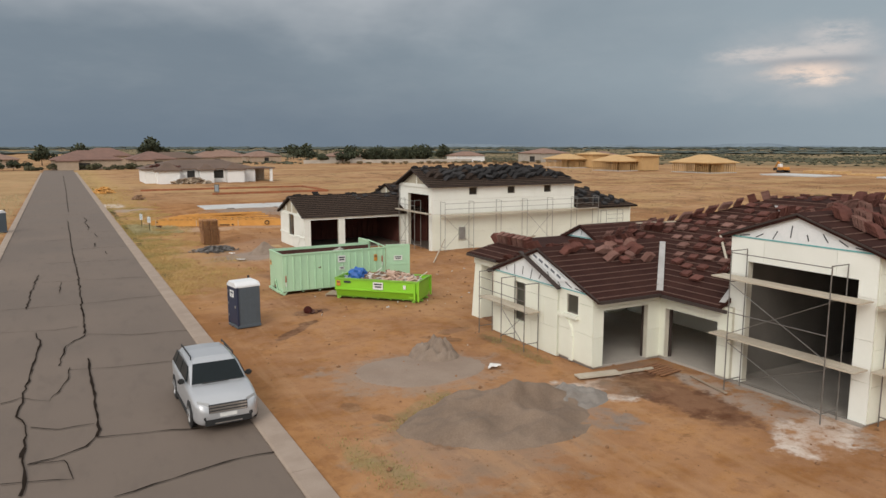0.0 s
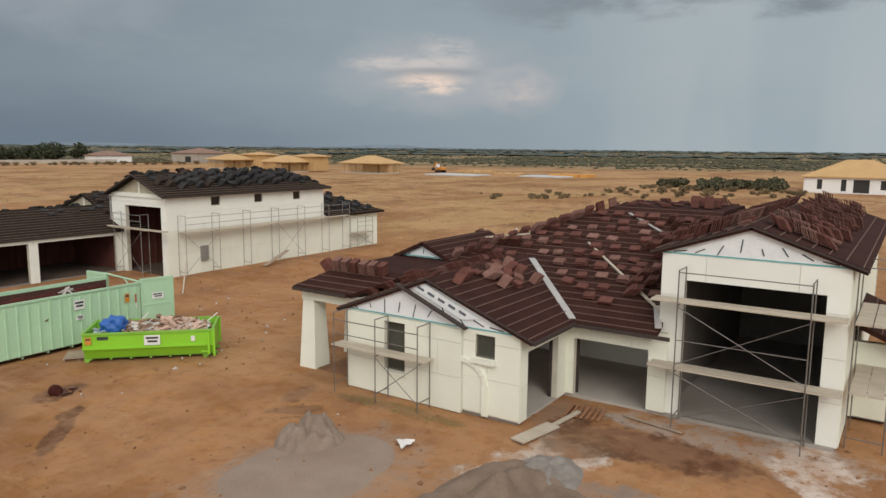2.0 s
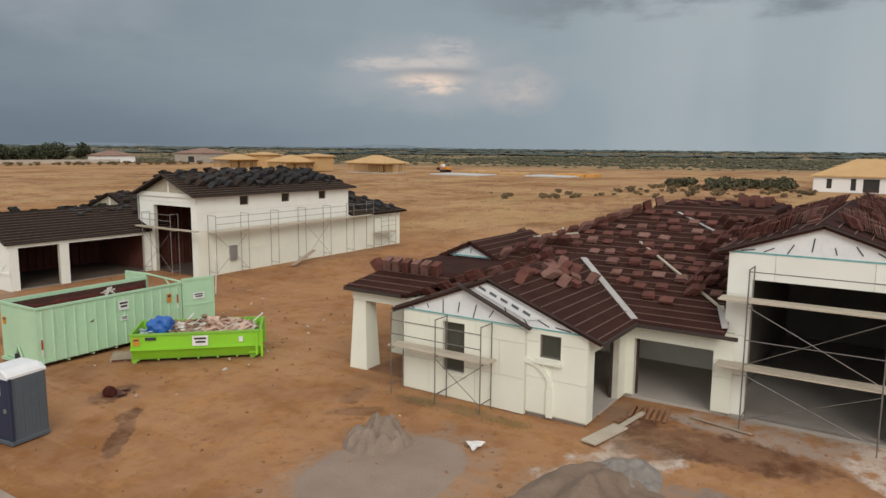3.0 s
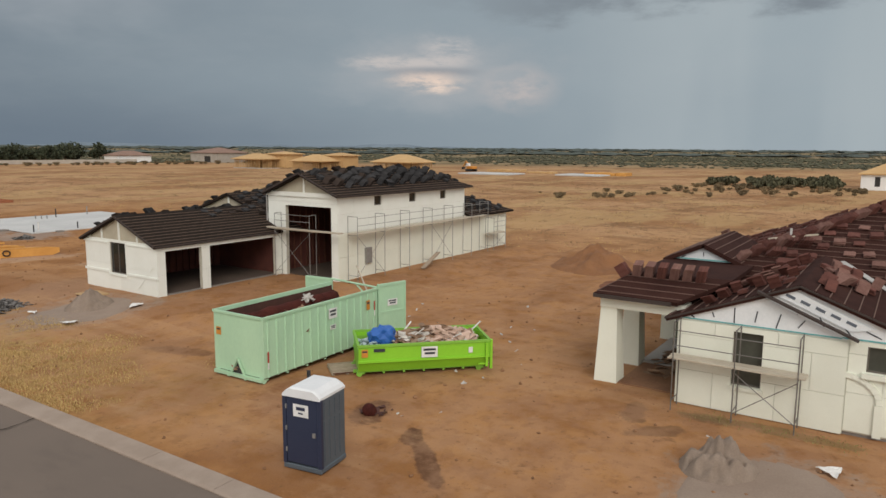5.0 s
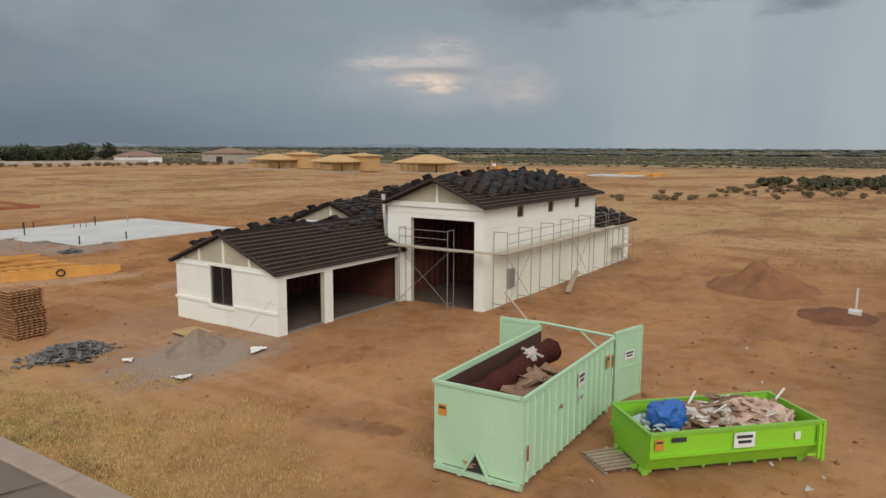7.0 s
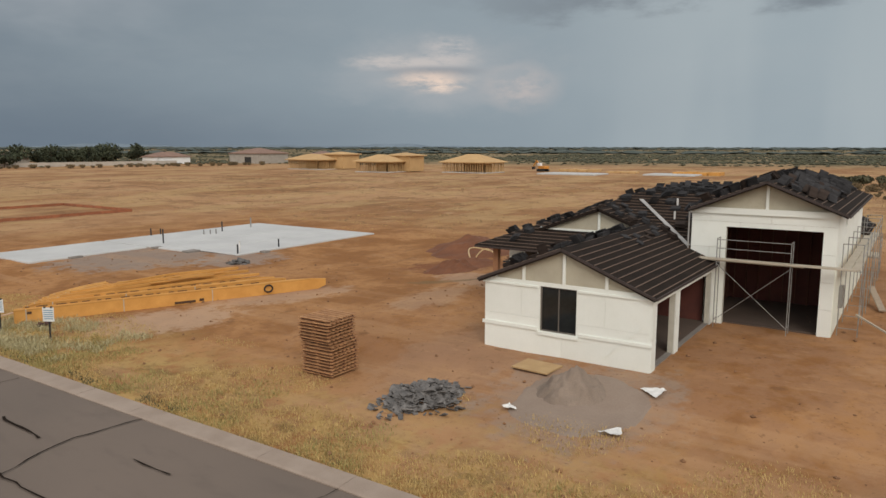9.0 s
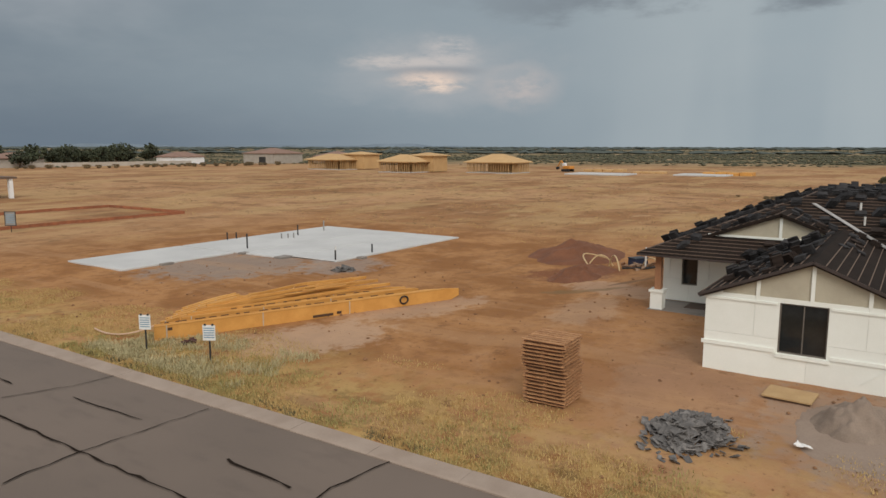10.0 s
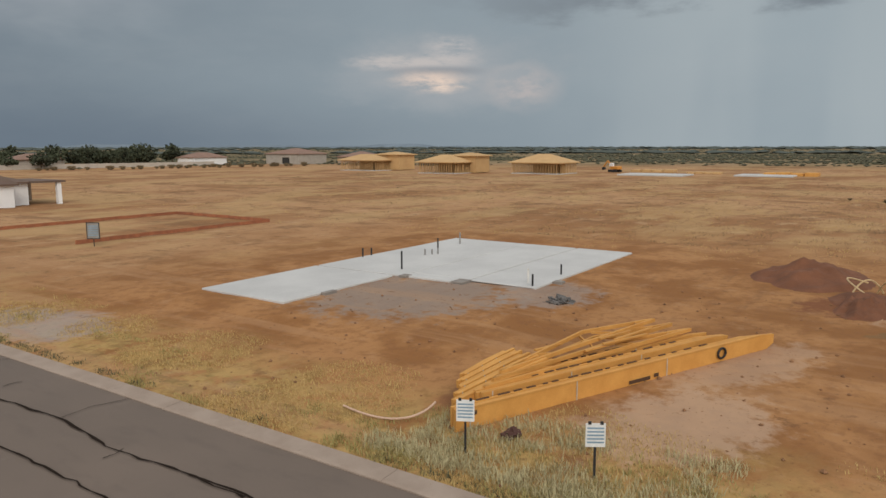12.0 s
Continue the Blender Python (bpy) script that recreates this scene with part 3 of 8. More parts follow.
def beam(bm, p, q, w, h, mi=0):
    """Bar of w across and h high from p to q."""
    p, q = Vector(p), Vector(q)
    d = (q - p).normalized()
    s = d.cross(Vector((0, 0, 1)))
    s = s.normalized() if s.length > 1e-4 else Vector((1, 0, 0))
    u = s.cross(d).normalized()
    v = [bm.verts.new(c + s * a * w / 2 + u * b * h / 2) for c in (p, q) for a, b in ((-1, -1), (1, -1), (1, 1), (-1, 1))]
    for f in ((0, 1, 2, 3), (7, 6, 5, 4), (0, 4, 5, 1), (1, 5, 6, 2), (2, 6, 7, 3), (3, 7, 4, 0)):
        bm.faces.new([v[i] for i in f]).material_index = mi


def tube(bm, p, q, r, n=6, r2=None, cap=True):
    p, q = Vector(p), Vector(q)
    r2 = r if r2 is None else r2
    d = (q - p).normalized()
    s = d.orthogonal().normalized()
    u = d.cross(s)
    rings = [[bm.verts.new(c + (s * math.cos(2 * math.pi * i / n) + u * math.sin(2 * math.pi * i / n)) * k) for i in range(n)] for c, k in ((p, r), (q, r2))]
    for i in range(n):
        bm.faces.new((rings[0][i], rings[0][(i + 1) % n], rings[1][(i + 1) % n], rings[1][i]))
    if cap:
        bm.faces.new(rings[0][::-1])
        bm.faces.new(rings[1])


def piped(pts, r, n=6):
    bm = bmesh.new()
    for a, b in zip(pts, pts[1:]):
        tube(bm, a, b, r, n)
    return bm


def loft(bm, sections, close=True, caps=True, mi=0):
    rows = [[bm.verts.new(p) for p in s] for s in sections]
    n = len(rows[0])
    for a, b in zip(rows, rows[1:]):
        for i in range(n if close else n - 1):
            bm.faces.new((a[i], a[(i + 1) % n], b[(i + 1) % n], b[i])).material_index = mi
    if caps:
        bm.faces.new(rows[0][::-1]).material_index = mi
        bm.faces.new(rows[-1]).material_index = mi


def prism(bm, poly, push, mi=0):
    """Solid from a flat polygon pushed along a vector."""
    push = Vector(push)
    a = [bm.verts.new(p) for p in poly]
    b = [bm.verts.new(Vector(p) + push) for p in poly]
    bm.faces.new(a[::-1]).material_index = mi
    bm.faces.new(b).material_index = mi
    n = len(a)
    for i in range(n):
        bm.faces.new((a[i], a[(i + 1) % n], b[(i + 1) % n], b[i])).material_index = mi
    bmesh.ops.recalc_face_normals(bm, faces=bm.faces[:])


def wall_mesh(axis, at, u0, u1, z0, z1, thick, holes=()):
    """Wall with openings. axis 'x': stands at x = at, runs along y, thickens to +x; 'y': at y = at, runs along x, thickens to +y."""
    us = sorted({u0, u1, *(h[0] for h in holes), *(h[1] for h in holes)})
    zs = sorted({z0, z1, *(h[2] for h in holes), *(h[3] for h in holes)})
    us, zs = [u for u in us if u0 - 1e-6 <= u <= u1 + 1e-6], [z for z in zs if z0 - 1e-6 <= z <= z1 + 1e-6]

    def solid(i, j):
        if not (0 <= i < len(us) - 1 and 0 <= j < len(zs) - 1):
            return False
        u, z = (us[i] + us[i + 1]) / 2, (zs[j] + zs[j + 1]) / 2
        return not any(h[0] < u < h[1] and h[2] < z < h[3] for h in holes)

    def P(u, d, z):
        return (at + d, u, z) if axis == "x" else (u, at + d, z)
    bm = bmesh.new()

    def quad(*p):
        bm.faces.new([bm.verts.new(c) for c in p])
    for i in range(len(us) - 1):
        for j in range(len(zs) - 1):
            if not solid(i, j):
                continue
            a, b, c, d = us[i], us[i + 1], zs[j], zs[j + 1]
            for t in (0, thick):
                quad(P(a, t, c), P(b, t, c), P(b, t, d), P(a, t, d))
            for on, pts in ((solid(i - 1, j), ((a, c), (a, d))), (solid(i + 1, j), ((b, c), (b, d))), (solid(i, j - 1), ((a, c), (b, c))), (solid(i, j + 1), ((a, d), (b, d)))):
                if not on:
                    (ua, za), (ub, zb) = pts
                    quad(P(ua, 0, za), P(ub, 0, zb), P(ub, thick, zb), P(ua, thick, za))
    bmesh.ops.remove_doubles(bm, verts=bm.verts[:], dist=0.0005)
    bmesh.ops.recalc_face_normals(bm, faces=bm.faces[:])
    return bm


BOARDS = []


def boards(parent, axis, at, u0, u1, z0, z1, face, holes=(), w=2.4, h=1.2, mat=None, joint=0.012, skip=0.0):
    """Notes a wall's cladding boards, built at the end of the file: outward face -1 or +1 along the axis."""
    BOARDS.append((parent, axis, at, u0, u1, z0, z1, face, tuple(holes), w, h, mat or M_FOAM, joint))


def islands(bm):
    """Splits a bmesh into its connected pieces."""
    left, out = set(bm.faces), []
    while left:
        seed = left.pop()
        todo, got = [seed], [seed]
        while todo:
            for e in todo.pop().edges:
                for f in e.link_faces:
                    if f in left:
                        left.discard(f)
                        todo.append(f)
                        got.append(f)
        nb, vm = bmesh.new(), {}
        for f in got:
            nb.faces.new([vm.setdefault(v, None) or vm.update({v: nb.verts.new(v.co)}) or vm[v] for v in f.verts])
        out.append(nb)
    bm.free()
    return out


def gable_poly(axis, at, ua, ub, uc, z0, zc):
    """Triangle in a wall's plane: from ua to ub at z0, apex at uc, zc."""
    return [(at, ua, z0), (at, ub, z0), (at, uc, zc)] if axis == "x" else [(ua, at, z0), (ub, at, z0), (uc, at, zc)]


def window_unit(name, parent, axis, at, u0, u1, z0, z1, mullion=True, depth=0.07, label="", glass=None):
    """Frame, mullion and pane in an opening; outward is towards lower x or y."""
    fr = bmesh.new()
    t = 0.05

    def bar(a, b, c, d, s=0.0):
        if axis == "x":
            box(fr, at + 0.02, a, c, at + 0.02 + depth + s, b, d)
        else:
            box(fr, a, at + 0.02, c, b, at + 0.02 + depth + s, d)
    bar(u0, u1, z0, z0 + t), bar(u0, u1, z1 - t, z1), bar(u0, u0 + t, z0 + t, z1 - t), bar(u1 - t, u1, z0 + t, z1 - t)
    if mullion:
        c = (u0 + u1) / 2
        bar(c - 0.02, c + 0.02, z0 + t, z1 - t)
    w = part(name, fr, M_WFRAME, parent, label)
    pane = boxed(at + 0.05, u0 + t, z0 + t, at + 0.06, u1 - t, z1 - t) if axis == "x" else boxed(u0 + t, at + 0.05, z0 + t, u1 - t, at + 0.06, z1 - t)
    part("pane", pane, glass or M_GLASS, w)
    return w


def clip_level(poly, z):
    """Segment in which the level z cuts a flat polygon."""
    hit = []
    for a, b in zip(poly, poly[1:] + poly[:1]):
        if (a[2] - z) * (b[2] - z) < 0:
            k = (z - a[2]) / (b[2] - a[2])
            hit.append(Vector(a).lerp(Vector(b), k))
    return hit[:2] if len(hit) >= 2 else None


class Roof:
    """Planes of one roof: deck slabs, battens, and where things may lie on them."""

    def __init__(self, parent, under, batten):
        self.parent, self.under, self.batten, self.planes = parent, under, batten, []
        self.ob = None

    def add(self, *pts):
        pts = [Vector(p) for p in pts]
        n = (pts[1] - pts[0]).cross(pts[2] - pts[0]).normalized()
        if n.z < 0:
            n = -n
        self.planes.append((pts, n))

    def z(self, plane, x, y):
        pts, n = plane
        return pts[0].z - (n.x * (x - pts[0].x) + n.y * (y - pts[0].y)) / n.z

    def inside(self, plane, x, y, margin=0.0):
        pts = plane[0]
        sign = 0
        for a, b in zip(pts, pts[1:] + pts[:1]):
            e = Vector((b.x - a.x, b.y - a.y))
            c = (e.x * (y - a.y) - e.y * (x - a.x)) / max(e.length, 1e-6)
            if sign == 0:
                sign = 1 if sum((p.x - a.x) * -e.y + (p.y - a.y) * e.x for p in pts) > 0 else -1
            if c * sign < margin:
                return False
            sign = 0
        return True

    def top(self, x, y):
        best = None
        for p in self.planes:
            if self.inside(p, x, y):
                z = self.z(p, x, y)
                if best is None or z > best[0]:
                    best = (z, p)
        return best

    def build(self, thick=0.16, step=0.145, rows=None):
        for pts, n in self.planes:
            bm = bmesh.new()
            prism(bm, pts, -n * thick)
            slope = part("roof_slope", bm, self.under, self.parent)
            lo, hi = min(p.z for p in pts), max(p.z for p in pts)
            zz = lo + step * 0.4
            bb = bmesh.new()
            while zz < hi - 0.05:
                seg = clip_level(pts, zz)
                if seg and (seg[1] - seg[0]).length > 0.3:
                    a, b = seg
                    beam(bb, a + n * 0.016, b + n * 0.016, 0.032, 0.03)
                zz += step
            if bb.verts:
                tagged(part("batten_layer", bb, self.batten, slope), kind="stuff")
            else:
                bb.free()
        return self.ob


def roof_tile_mesh(name, mat, w=0.42, d=0.33, t=0.03):
    """One concrete tile with a low double roll across it and a thicker nose."""
    bm = bmesh.new()
    prof = [(-w / 2, 0.0), (-w / 4, 0.014), (0.0, 0.002), (w / 4, 0.014), (w / 2, 0.0)]
    loft(bm, [[(x, y, z + nose) for x, z in prof] + [(x, y, z + t + nose) for x, z in prof[::-1]] for y, nose in ((-d / 2, 0.0), (d / 2, 0.006))])
    bmesh.ops.recalc_face_normals(bm, faces=bm.faces[:])
    me = bpy.data.meshes.new(name)
    bm.to_mesh(me)
    bm.free()
    me.materials.append(mat)
    return me


def flat_stack(rnd, low=2, high=4):
    """Tiles lying on one another, each a little askew."""
    return [Matrix.Translation((rnd.uniform(-0.03, 0.03), rnd.uniform(-0.03, 0.03) + 0.01 * i, 0.036 * i)) @ Matrix.Rotation(rnd.uniform(-0.12, 0.12), 4, "Z") for i in range(rnd.randint(low, high))]


def leaning_stack(rnd, low=5, high=7):
    """Tiles on edge, leaning on one another in a row."""
    n, lean = rnd.randint(low, high), radians(rnd.uniform(40, 62))
    return [Matrix.Translation(((i - n / 2) * 0.068 - 0.08, rnd.uniform(-0.02, 0.02), 0.004)) @ Matrix.Rotation(-lean - rnd.uniform(-0.05, 0.05), 4, "Y") @ Matrix.Translation((0.21, 0, 0)) for i in range(n)]


def tile_stack(at, poses, me, label, group):
    """One stack on a roof, its tiles as pieces that share one mesh."""
    st_ = thing("tile_stack", label, "tile stack", at, group)
    for m in poses:
        ob = new("roof_tile", me)
        ob.parent, ob.matrix_basis = st_, m
    return st_


def lie_on(n, x, y, z, turn=0.0):
    """Pose on a slope: local z along the normal, local x along the level line."""
    lx = Vector((0, 0, 1)).cross(n)
    lx = lx.normalized() if lx.length > 1e-5 else Vector((1, 0, 0))
    ly = n.cross(lx)
    m = Matrix((lx, ly, n)).transposed().to_4x4()
    m.translation = (x, y, z)
    return m @ Matrix.Rotation(turn, 4, "Z")


def scatter_stacks(roof, meshes, label, group, region, sx, sy, seed, jitter=0.1, drop=0.1, limit=150, scale=(0.9, 1.1), turn=0.15, leaning=0.0, tall=(2, 4), facing=0.0):
    """Stacks of loose tiles in staggered rows over the part of a roof given by region(x, y); leaning: the share of them set on edge."""
    rnd = random.Random(seed)
    x0, x1 = min(p.x for pl in roof.planes for p in pl[0]), max(p.x for pl in roof.planes for p in pl[0])
    y0, y1 = min(p.y for pl in roof.planes for p in pl[0]), max(p.y for pl in roof.planes for p in pl[0])
    made, row = 0, 0
    rest_v, rest_f = [], []
    x = x0 + 0.35
    while x < x1:
        y = y0 + 0.35 + (sy / 2 if row % 2 else 0.0)
        while y < y1:
            px, py = x + rnd.uniform(-jitter, jitter), y + rnd.uniform(-jitter, jitter)
            y += sy
            if rnd.random() < drop or not region(px, py):
                continue
            hit = roof.top(px, py)
            if not hit or not roof.inside(hit[1], px, py, 0.28):
                continue
            z, pl = hit
            k = rnd.uniform(*scale)
            me = rnd.choice(meshes)
            at = lie_on(pl[1], px, py, z + 0.034, facing + rnd.uniform(-turn, turn)) @ Matrix.Scale(k, 4)
            poses = leaning_stack(rnd) if rnd.random() < leaning else flat_stack(rnd, *tall)
            if made < limit:
                tile_stack(at, poses, me, label, group)
            else:
                for m in poses:
                    o = len(rest_v)
                    rest_v += [at @ m @ v.co for v in me.vertices]
                    rest_f += [tuple(o + i for i in p.vertices) for p in me.polygons]
            made += 1
        x += sx
        row += 1
    if rest_v:
        rm = bpy.data.meshes.new("far_tile_stacks")
        rm.from_pydata(rest_v, [], rest_f)
        rm.materials.append(meshes[0].materials[0])
        tagged(new("far_tile_stacks", rm), label, "roof tiles", kind="stuff")
    return made


def heap(name, x, y, rx, ry, h, material, label, category, seed, n=44, rough=0.12, z=0.0, peak=(0.0, 0.0), power=1.0, kind="stuff"):
    """Loose heap with a broken, raked surface."""
    bm = bmesh.new()
    verts, live = {}, {}
    for i in range(n + 1):
        for j in range(n + 1):
            u, v = i / n * 2 - 1, j / n * 2 - 1
            r = math.hypot(u - peak[0] * (1 - abs(u)), v - peak[1] * (1 - abs(v)))
            a = math.atan2(v, u)
            edge = 0.9 + 0.12 * noise.noise((math.cos(a) * 1.3 + seed, math.sin(a) * 1.3, 0.5)) 
            k = max(0.0, 1 - r / edge)
            zz = h * k ** power + rough * k ** 0.4 * h * (noise.noise((u * 3.2 + seed, v * 3.2, 0)) + 0.5 * noise.noise((u * 9 + seed, v * 9, 2)))
            lift = land(x + u * rx, y + v * ry) if z == 0.0 else 0.0
            verts[i, j] = bm.verts.new((u * rx, v * ry, (zz if k > 0 else -0.05) + lift))
            live[i, j] = k > 0
    for i in range(n):
        for j in range(n):
            q = (verts[i, j], verts[i + 1, j], verts[i + 1, j + 1], verts[i, j + 1])
            if live[i, j] or live[i + 1, j] or live[i + 1, j + 1] or live[i, j + 1]:
                bm.faces.new(q)
    loose = [v for v in bm.verts if not v.link_faces]
    bmesh.ops.delete(bm, geom=loose, context="VERTS")
    ob = part(name, bm, material, None, "", Matrix.Translation((x, y, z)), smooth=True)
    return tagged(ob, label, category, kind=kind)

# ---- ground, road, kerbs ----
PADS = ((12.0, 47.0, 10.5, 33.0, 0.06), (16.2, 50.5, 49.5, 69.5, 0.30), (16.5, 50.0, 90.0, 110.5, 0.20))


def smooth01(a, b, v):
    k = min(1.0, max(0.0, (v - a) / (b - a)))
    return k * k * (3 - 2 * k)


def land(x, y):
    """Height of the ground."""
    if -4.6 < x < 5.4:
        return -0.12
    z = 0.0
    for x0, x1, y0, y1, h in PADS:
        k = smooth01(x0 - 3, x0, x) * smooth01(x1 + 4, x1, x) * smooth01(y0 - 4, y0, y) * smooth01(y1 + 4, y1, y)
        z = max(z, h * k)
    d = math.hypot(x - 25, y - 55)
    amp = 0.035 if d < 120 else 0.09
    z += amp * noise.noise((x * 0.45, y * 0.45, 0)) + 0.02 * noise.noise((x * 1.7, y * 1.7, 3))
    if x < -5:
        z += 0.05
    return z


def steps(near, far, fine, grow, first):
    out, d, s = [], first, fine
    while d < far:
        out.append(d)
        if d > near:
            s *= grow
        d += s
    return out + [far]


gx = [-v for v in steps(12, 4200, 1.5, 1.35, 5.4)][::-1] + [-4.7, -4.5, 5.3, 5.55] + steps(52, 4200, 0.6, 1.12, 6.0)
gy = [-v for v in steps(6, 4200, 1.2, 1.3, 1.2)][::-1] + [0.0] + steps(125, 4200, 0.6, 1.12, 0.6)
gv = [(x, y, land(x, y)) for x in gx for y in gy]
ny = len(gy)
gf = [(i * ny + j, (i + 1) * ny + j, (i + 1) * ny + j + 1, i * ny + j + 1) for i in range(len(gx) - 1) for j in range(ny - 1)]
gm = bpy.data.meshes.new("ground")
gm.from_pydata(gv, [], gf)
gm.materials.append(M_GROUND)
for p in gm.polygons:
    p.use_smooth = True
tagged(new("ground", gm), "bare tan desert dirt with scrub and dry grass", "ground", kind="structure")

road_bm = bmesh.new()
ry = [-120 + 3.0 * i for i in range(141)]
rows = [[road_bm.verts.new((x, y, 0.0 + 0.03 * (1 - (x / 5) ** 2) + 0.006 * noise.noise((x, y * 0.4, 7)))) for x in (-4.45, -3, -1.5, 0, 1.5, 3, 5.05)] for y in ry]
for a, b in zip(rows, rows[1:]):
    for i in range(6):
        road_bm.faces.new((a[i], a[i + 1], b[i + 1], b[i]))
tagged(part("road", road_bm, M_ROAD, smooth=True), "worn brown-grey asphalt road with sealed cracks", "road", kind="structure")


def kerb(name, x0, x1, label):
    ob = tagged(new(name), label, "kerb", kind="structure")
    prof = [(x0, -0.1), (x0, 0.035), (x0 + (x1 - x0) * 0.12, 0.06), (x1 - 0.02, 0.085), (x1, 0.07), (x1, -0.1)]
    shared = None
    for i in range(100):
        if shared is None:
            bm = bmesh.new()
            loft(bm, [[(x, y, z) for x, z in prof] for y in (0.006, 2.994)])
            seg = part("kerb_section", bm, M_KERB, ob)
            shared = seg.data
        else:
            seg = new("kerb_section", shared)
            seg.parent = ob
        seg.matrix_basis = Matrix.Translation((0, -30 + 3.0 * i, 0.004 * math.sin(i * 1.7)))


def crack(pts, w, seed, rough=0.25):
    """Ragged band of sealant from point to point on the road."""
    global crack_bm
    rnd = random.Random(seed)
    line = []
    for (ax, ay), (bx, by) in zip(pts, pts[1:]):
        n = max(2, int(math.hypot(bx - ax, by - ay) / 0.45))
        for i in range(n):
            k = i / n
            line.append((ax + (bx - ax) * k + rnd.uniform(-rough, rough) * 0.5, ay + (by - ay) * k + rnd.uniform(-rough, rough)))
    line.append(pts[-1])
    prev = None
    for i, (x, y) in enumerate(line):
        nx, ny_ = line[min(i + 1, len(line) - 1)], line[max(i - 1, 0)]
        d = Vector((nx[0] - ny_[0], nx[1] - ny_[1]))
        d = d.normalized() if d.length else Vector((0, 1))
        s = w * rnd.uniform(0.35, 1.2) / 2
        z = 0.038 + 0.03 * (1 - (x / 5) ** 2)
        a, b = crack_bm.verts.new((x - d.y * s, y + d.x * s, z)), crack_bm.verts.new((x + d.y * s, y - d.x * s, z))
        if prev:
            crack_bm.faces.new((prev[0], prev[1], b, a))
        prev = (a, b)


crack_bm = bmesh.new()
crack([(0.62, 37), (0.75, 55), (0.6, 67), (0.65, 80), (0.66, 95)], 0.09, 90, 0.12)
crack([(0.9, 108), (1.2, 160), (1.4, 240)], 0.08, 91, 0.12)
crack([(0.6, 36.8), (2.5, 35.6), (5.0, 35.3)], 0.045, 4, 0.05)
crack([(-2.9, 38.8), (-0.7, 38.3), (0.4, 38.5)], 0.04, 5, 0.1)
crack([(0.6, 36.5), (-0.2, 34.8), (-0.5, 31.8)], 0.07, 6, 0.12)
crack([(0.6, 32.4), (0.6, 28.0), (0.6, 23.8), (0.5, 23.2)], 0.1, 7, 0.06)
crack([(-1.4, 38.0), (-1.2, 35.6), (-1.4, 32.1), (-1.6, 29.2), (-1.7, 26.2), (-1.4, 24.8), (-1.4, 23.4), (-1.5, 22.6)], 0.09, 8, 0.12)
crack([(-1.4, 23.3), (-1.4, 21.8), (-1.3, 21.0), (-1.4, 20.0)], 0.1, 9, 0.08)
crack([(-2.3, 27.9), (-1.7, 28.2), (-0.8, 27.4), (-0.2, 29.7), (-0.1, 31.3)], 0.05, 10, 0.08)
crack([(-1.3, 25.0), (-0.5, 24.4), (0.5, 24.4)], 0.05, 12, 0.05)
crack([(0.5, 23.2), (0.2, 22.6), (-0.6, 22.1), (-1.3, 22.0)], 0.07, 14, 0.05)
crack([(0.5, 23.2), (1.7, 22.9), (3.5, 22.4)], 0.055, 15, 0.05)
crack([(-1.3, 22.0), (-0.4, 21.8), (-0.3, 21.6), (-0.2, 20.4), (-1.9, 21.0)], 0.045, 16, 0.05)
crack([(0.7, 18.8), (2.1, 19.2), (3.6, 19.6), (5.0, 19.6)], 0.06, 17, 0.05)
crack([(-0.2, 31.0), (1.0, 30.6), (3.8, 30.3)], 0.045, 19, 0.05)
crack([(-1.7, 55.4), (-1.9, 48.7), (-2.0, 44.0)], 0.08, 20, 0.15)
crack([(-0.4, 47.9), (-0.3, 51.9)], 0.05, 21, 0.1)
crack([(2.6, 72.0), (2.4, 69.3)], 0.09, 22, 0.08)
crack([(0.6, 67.7), (1.9, 68.3), (3.0, 68.5), (5.0, 68.2)], 0.06, 23, 0.06)
crack([(3.1, 65.7), (3.1, 64.1)], 0.07, 24, 0.06)
crack([(-1.5, 75.5), (-0.8, 75.6), (0.6, 75.7)], 0.06, 26, 0.06)
crack([(0.6, 75.7), (2.5, 75.6), (4.8, 75.5)], 0.045, 27, 0.05)
crack([(1.5, 82.1), (3.5, 81.3), (5.0, 81.2)], 0.05, 29, 0.05)
crack([(2.9, 80.2), (2.9, 78.1), (3.0, 76.4)], 0.06, 30, 0.06)
crack([(2.5, 88.3), (2.6, 86.3), (2.4, 83.3)], 0.08, 33, 0.1)
crack([(0.0, 80.3), (0.5, 80.4)], 0.04, 35, 0.1)
crack([(1.8, 91.1), (2.5, 91.2)], 0.04, 38, 0.1)
crack([(0.0, 87.3), (-0.0, 86.4), (0.6, 86.1)], 0.05, 40, 0.06)
crack([(2.7, 95.0), (3.8, 95.1), (5.0, 94.8)], 0.05, 42, 0.06)
crack([(2.5, 98.4), (2.7, 95.0), (2.3, 91.2), (2.5, 89.1), (2.5, 86.2)], 0.1, 43, 0.12)
crack([(3.1, 99.6), (3.8, 99.6)], 0.05, 46, 0.1)
crack([(-4.3, 44.4), (0.6, 44), (4.98, 44.6)], 0.05, 60, 0.12)
crack([(-1.4, 52.4), (0.6, 52), (4.98, 51.4)], 0.05, 61, 0.12)
crack([(-1.4, 60.9), (0.6, 60.5), (4.98, 60)], 0.05, 62, 0.12)
crack([(-4.3, 103.9), (0.6, 103.5), (4.98, 103)], 0.05, 63, 0.12)
crack([(-1.4, 112.4), (0.6, 112), (4.98, 111.4)], 0.05, 64, 0.12)
crack([(-1.4, 124.4), (0.6, 124), (4.98, 123.5)], 0.05, 65, 0.12)
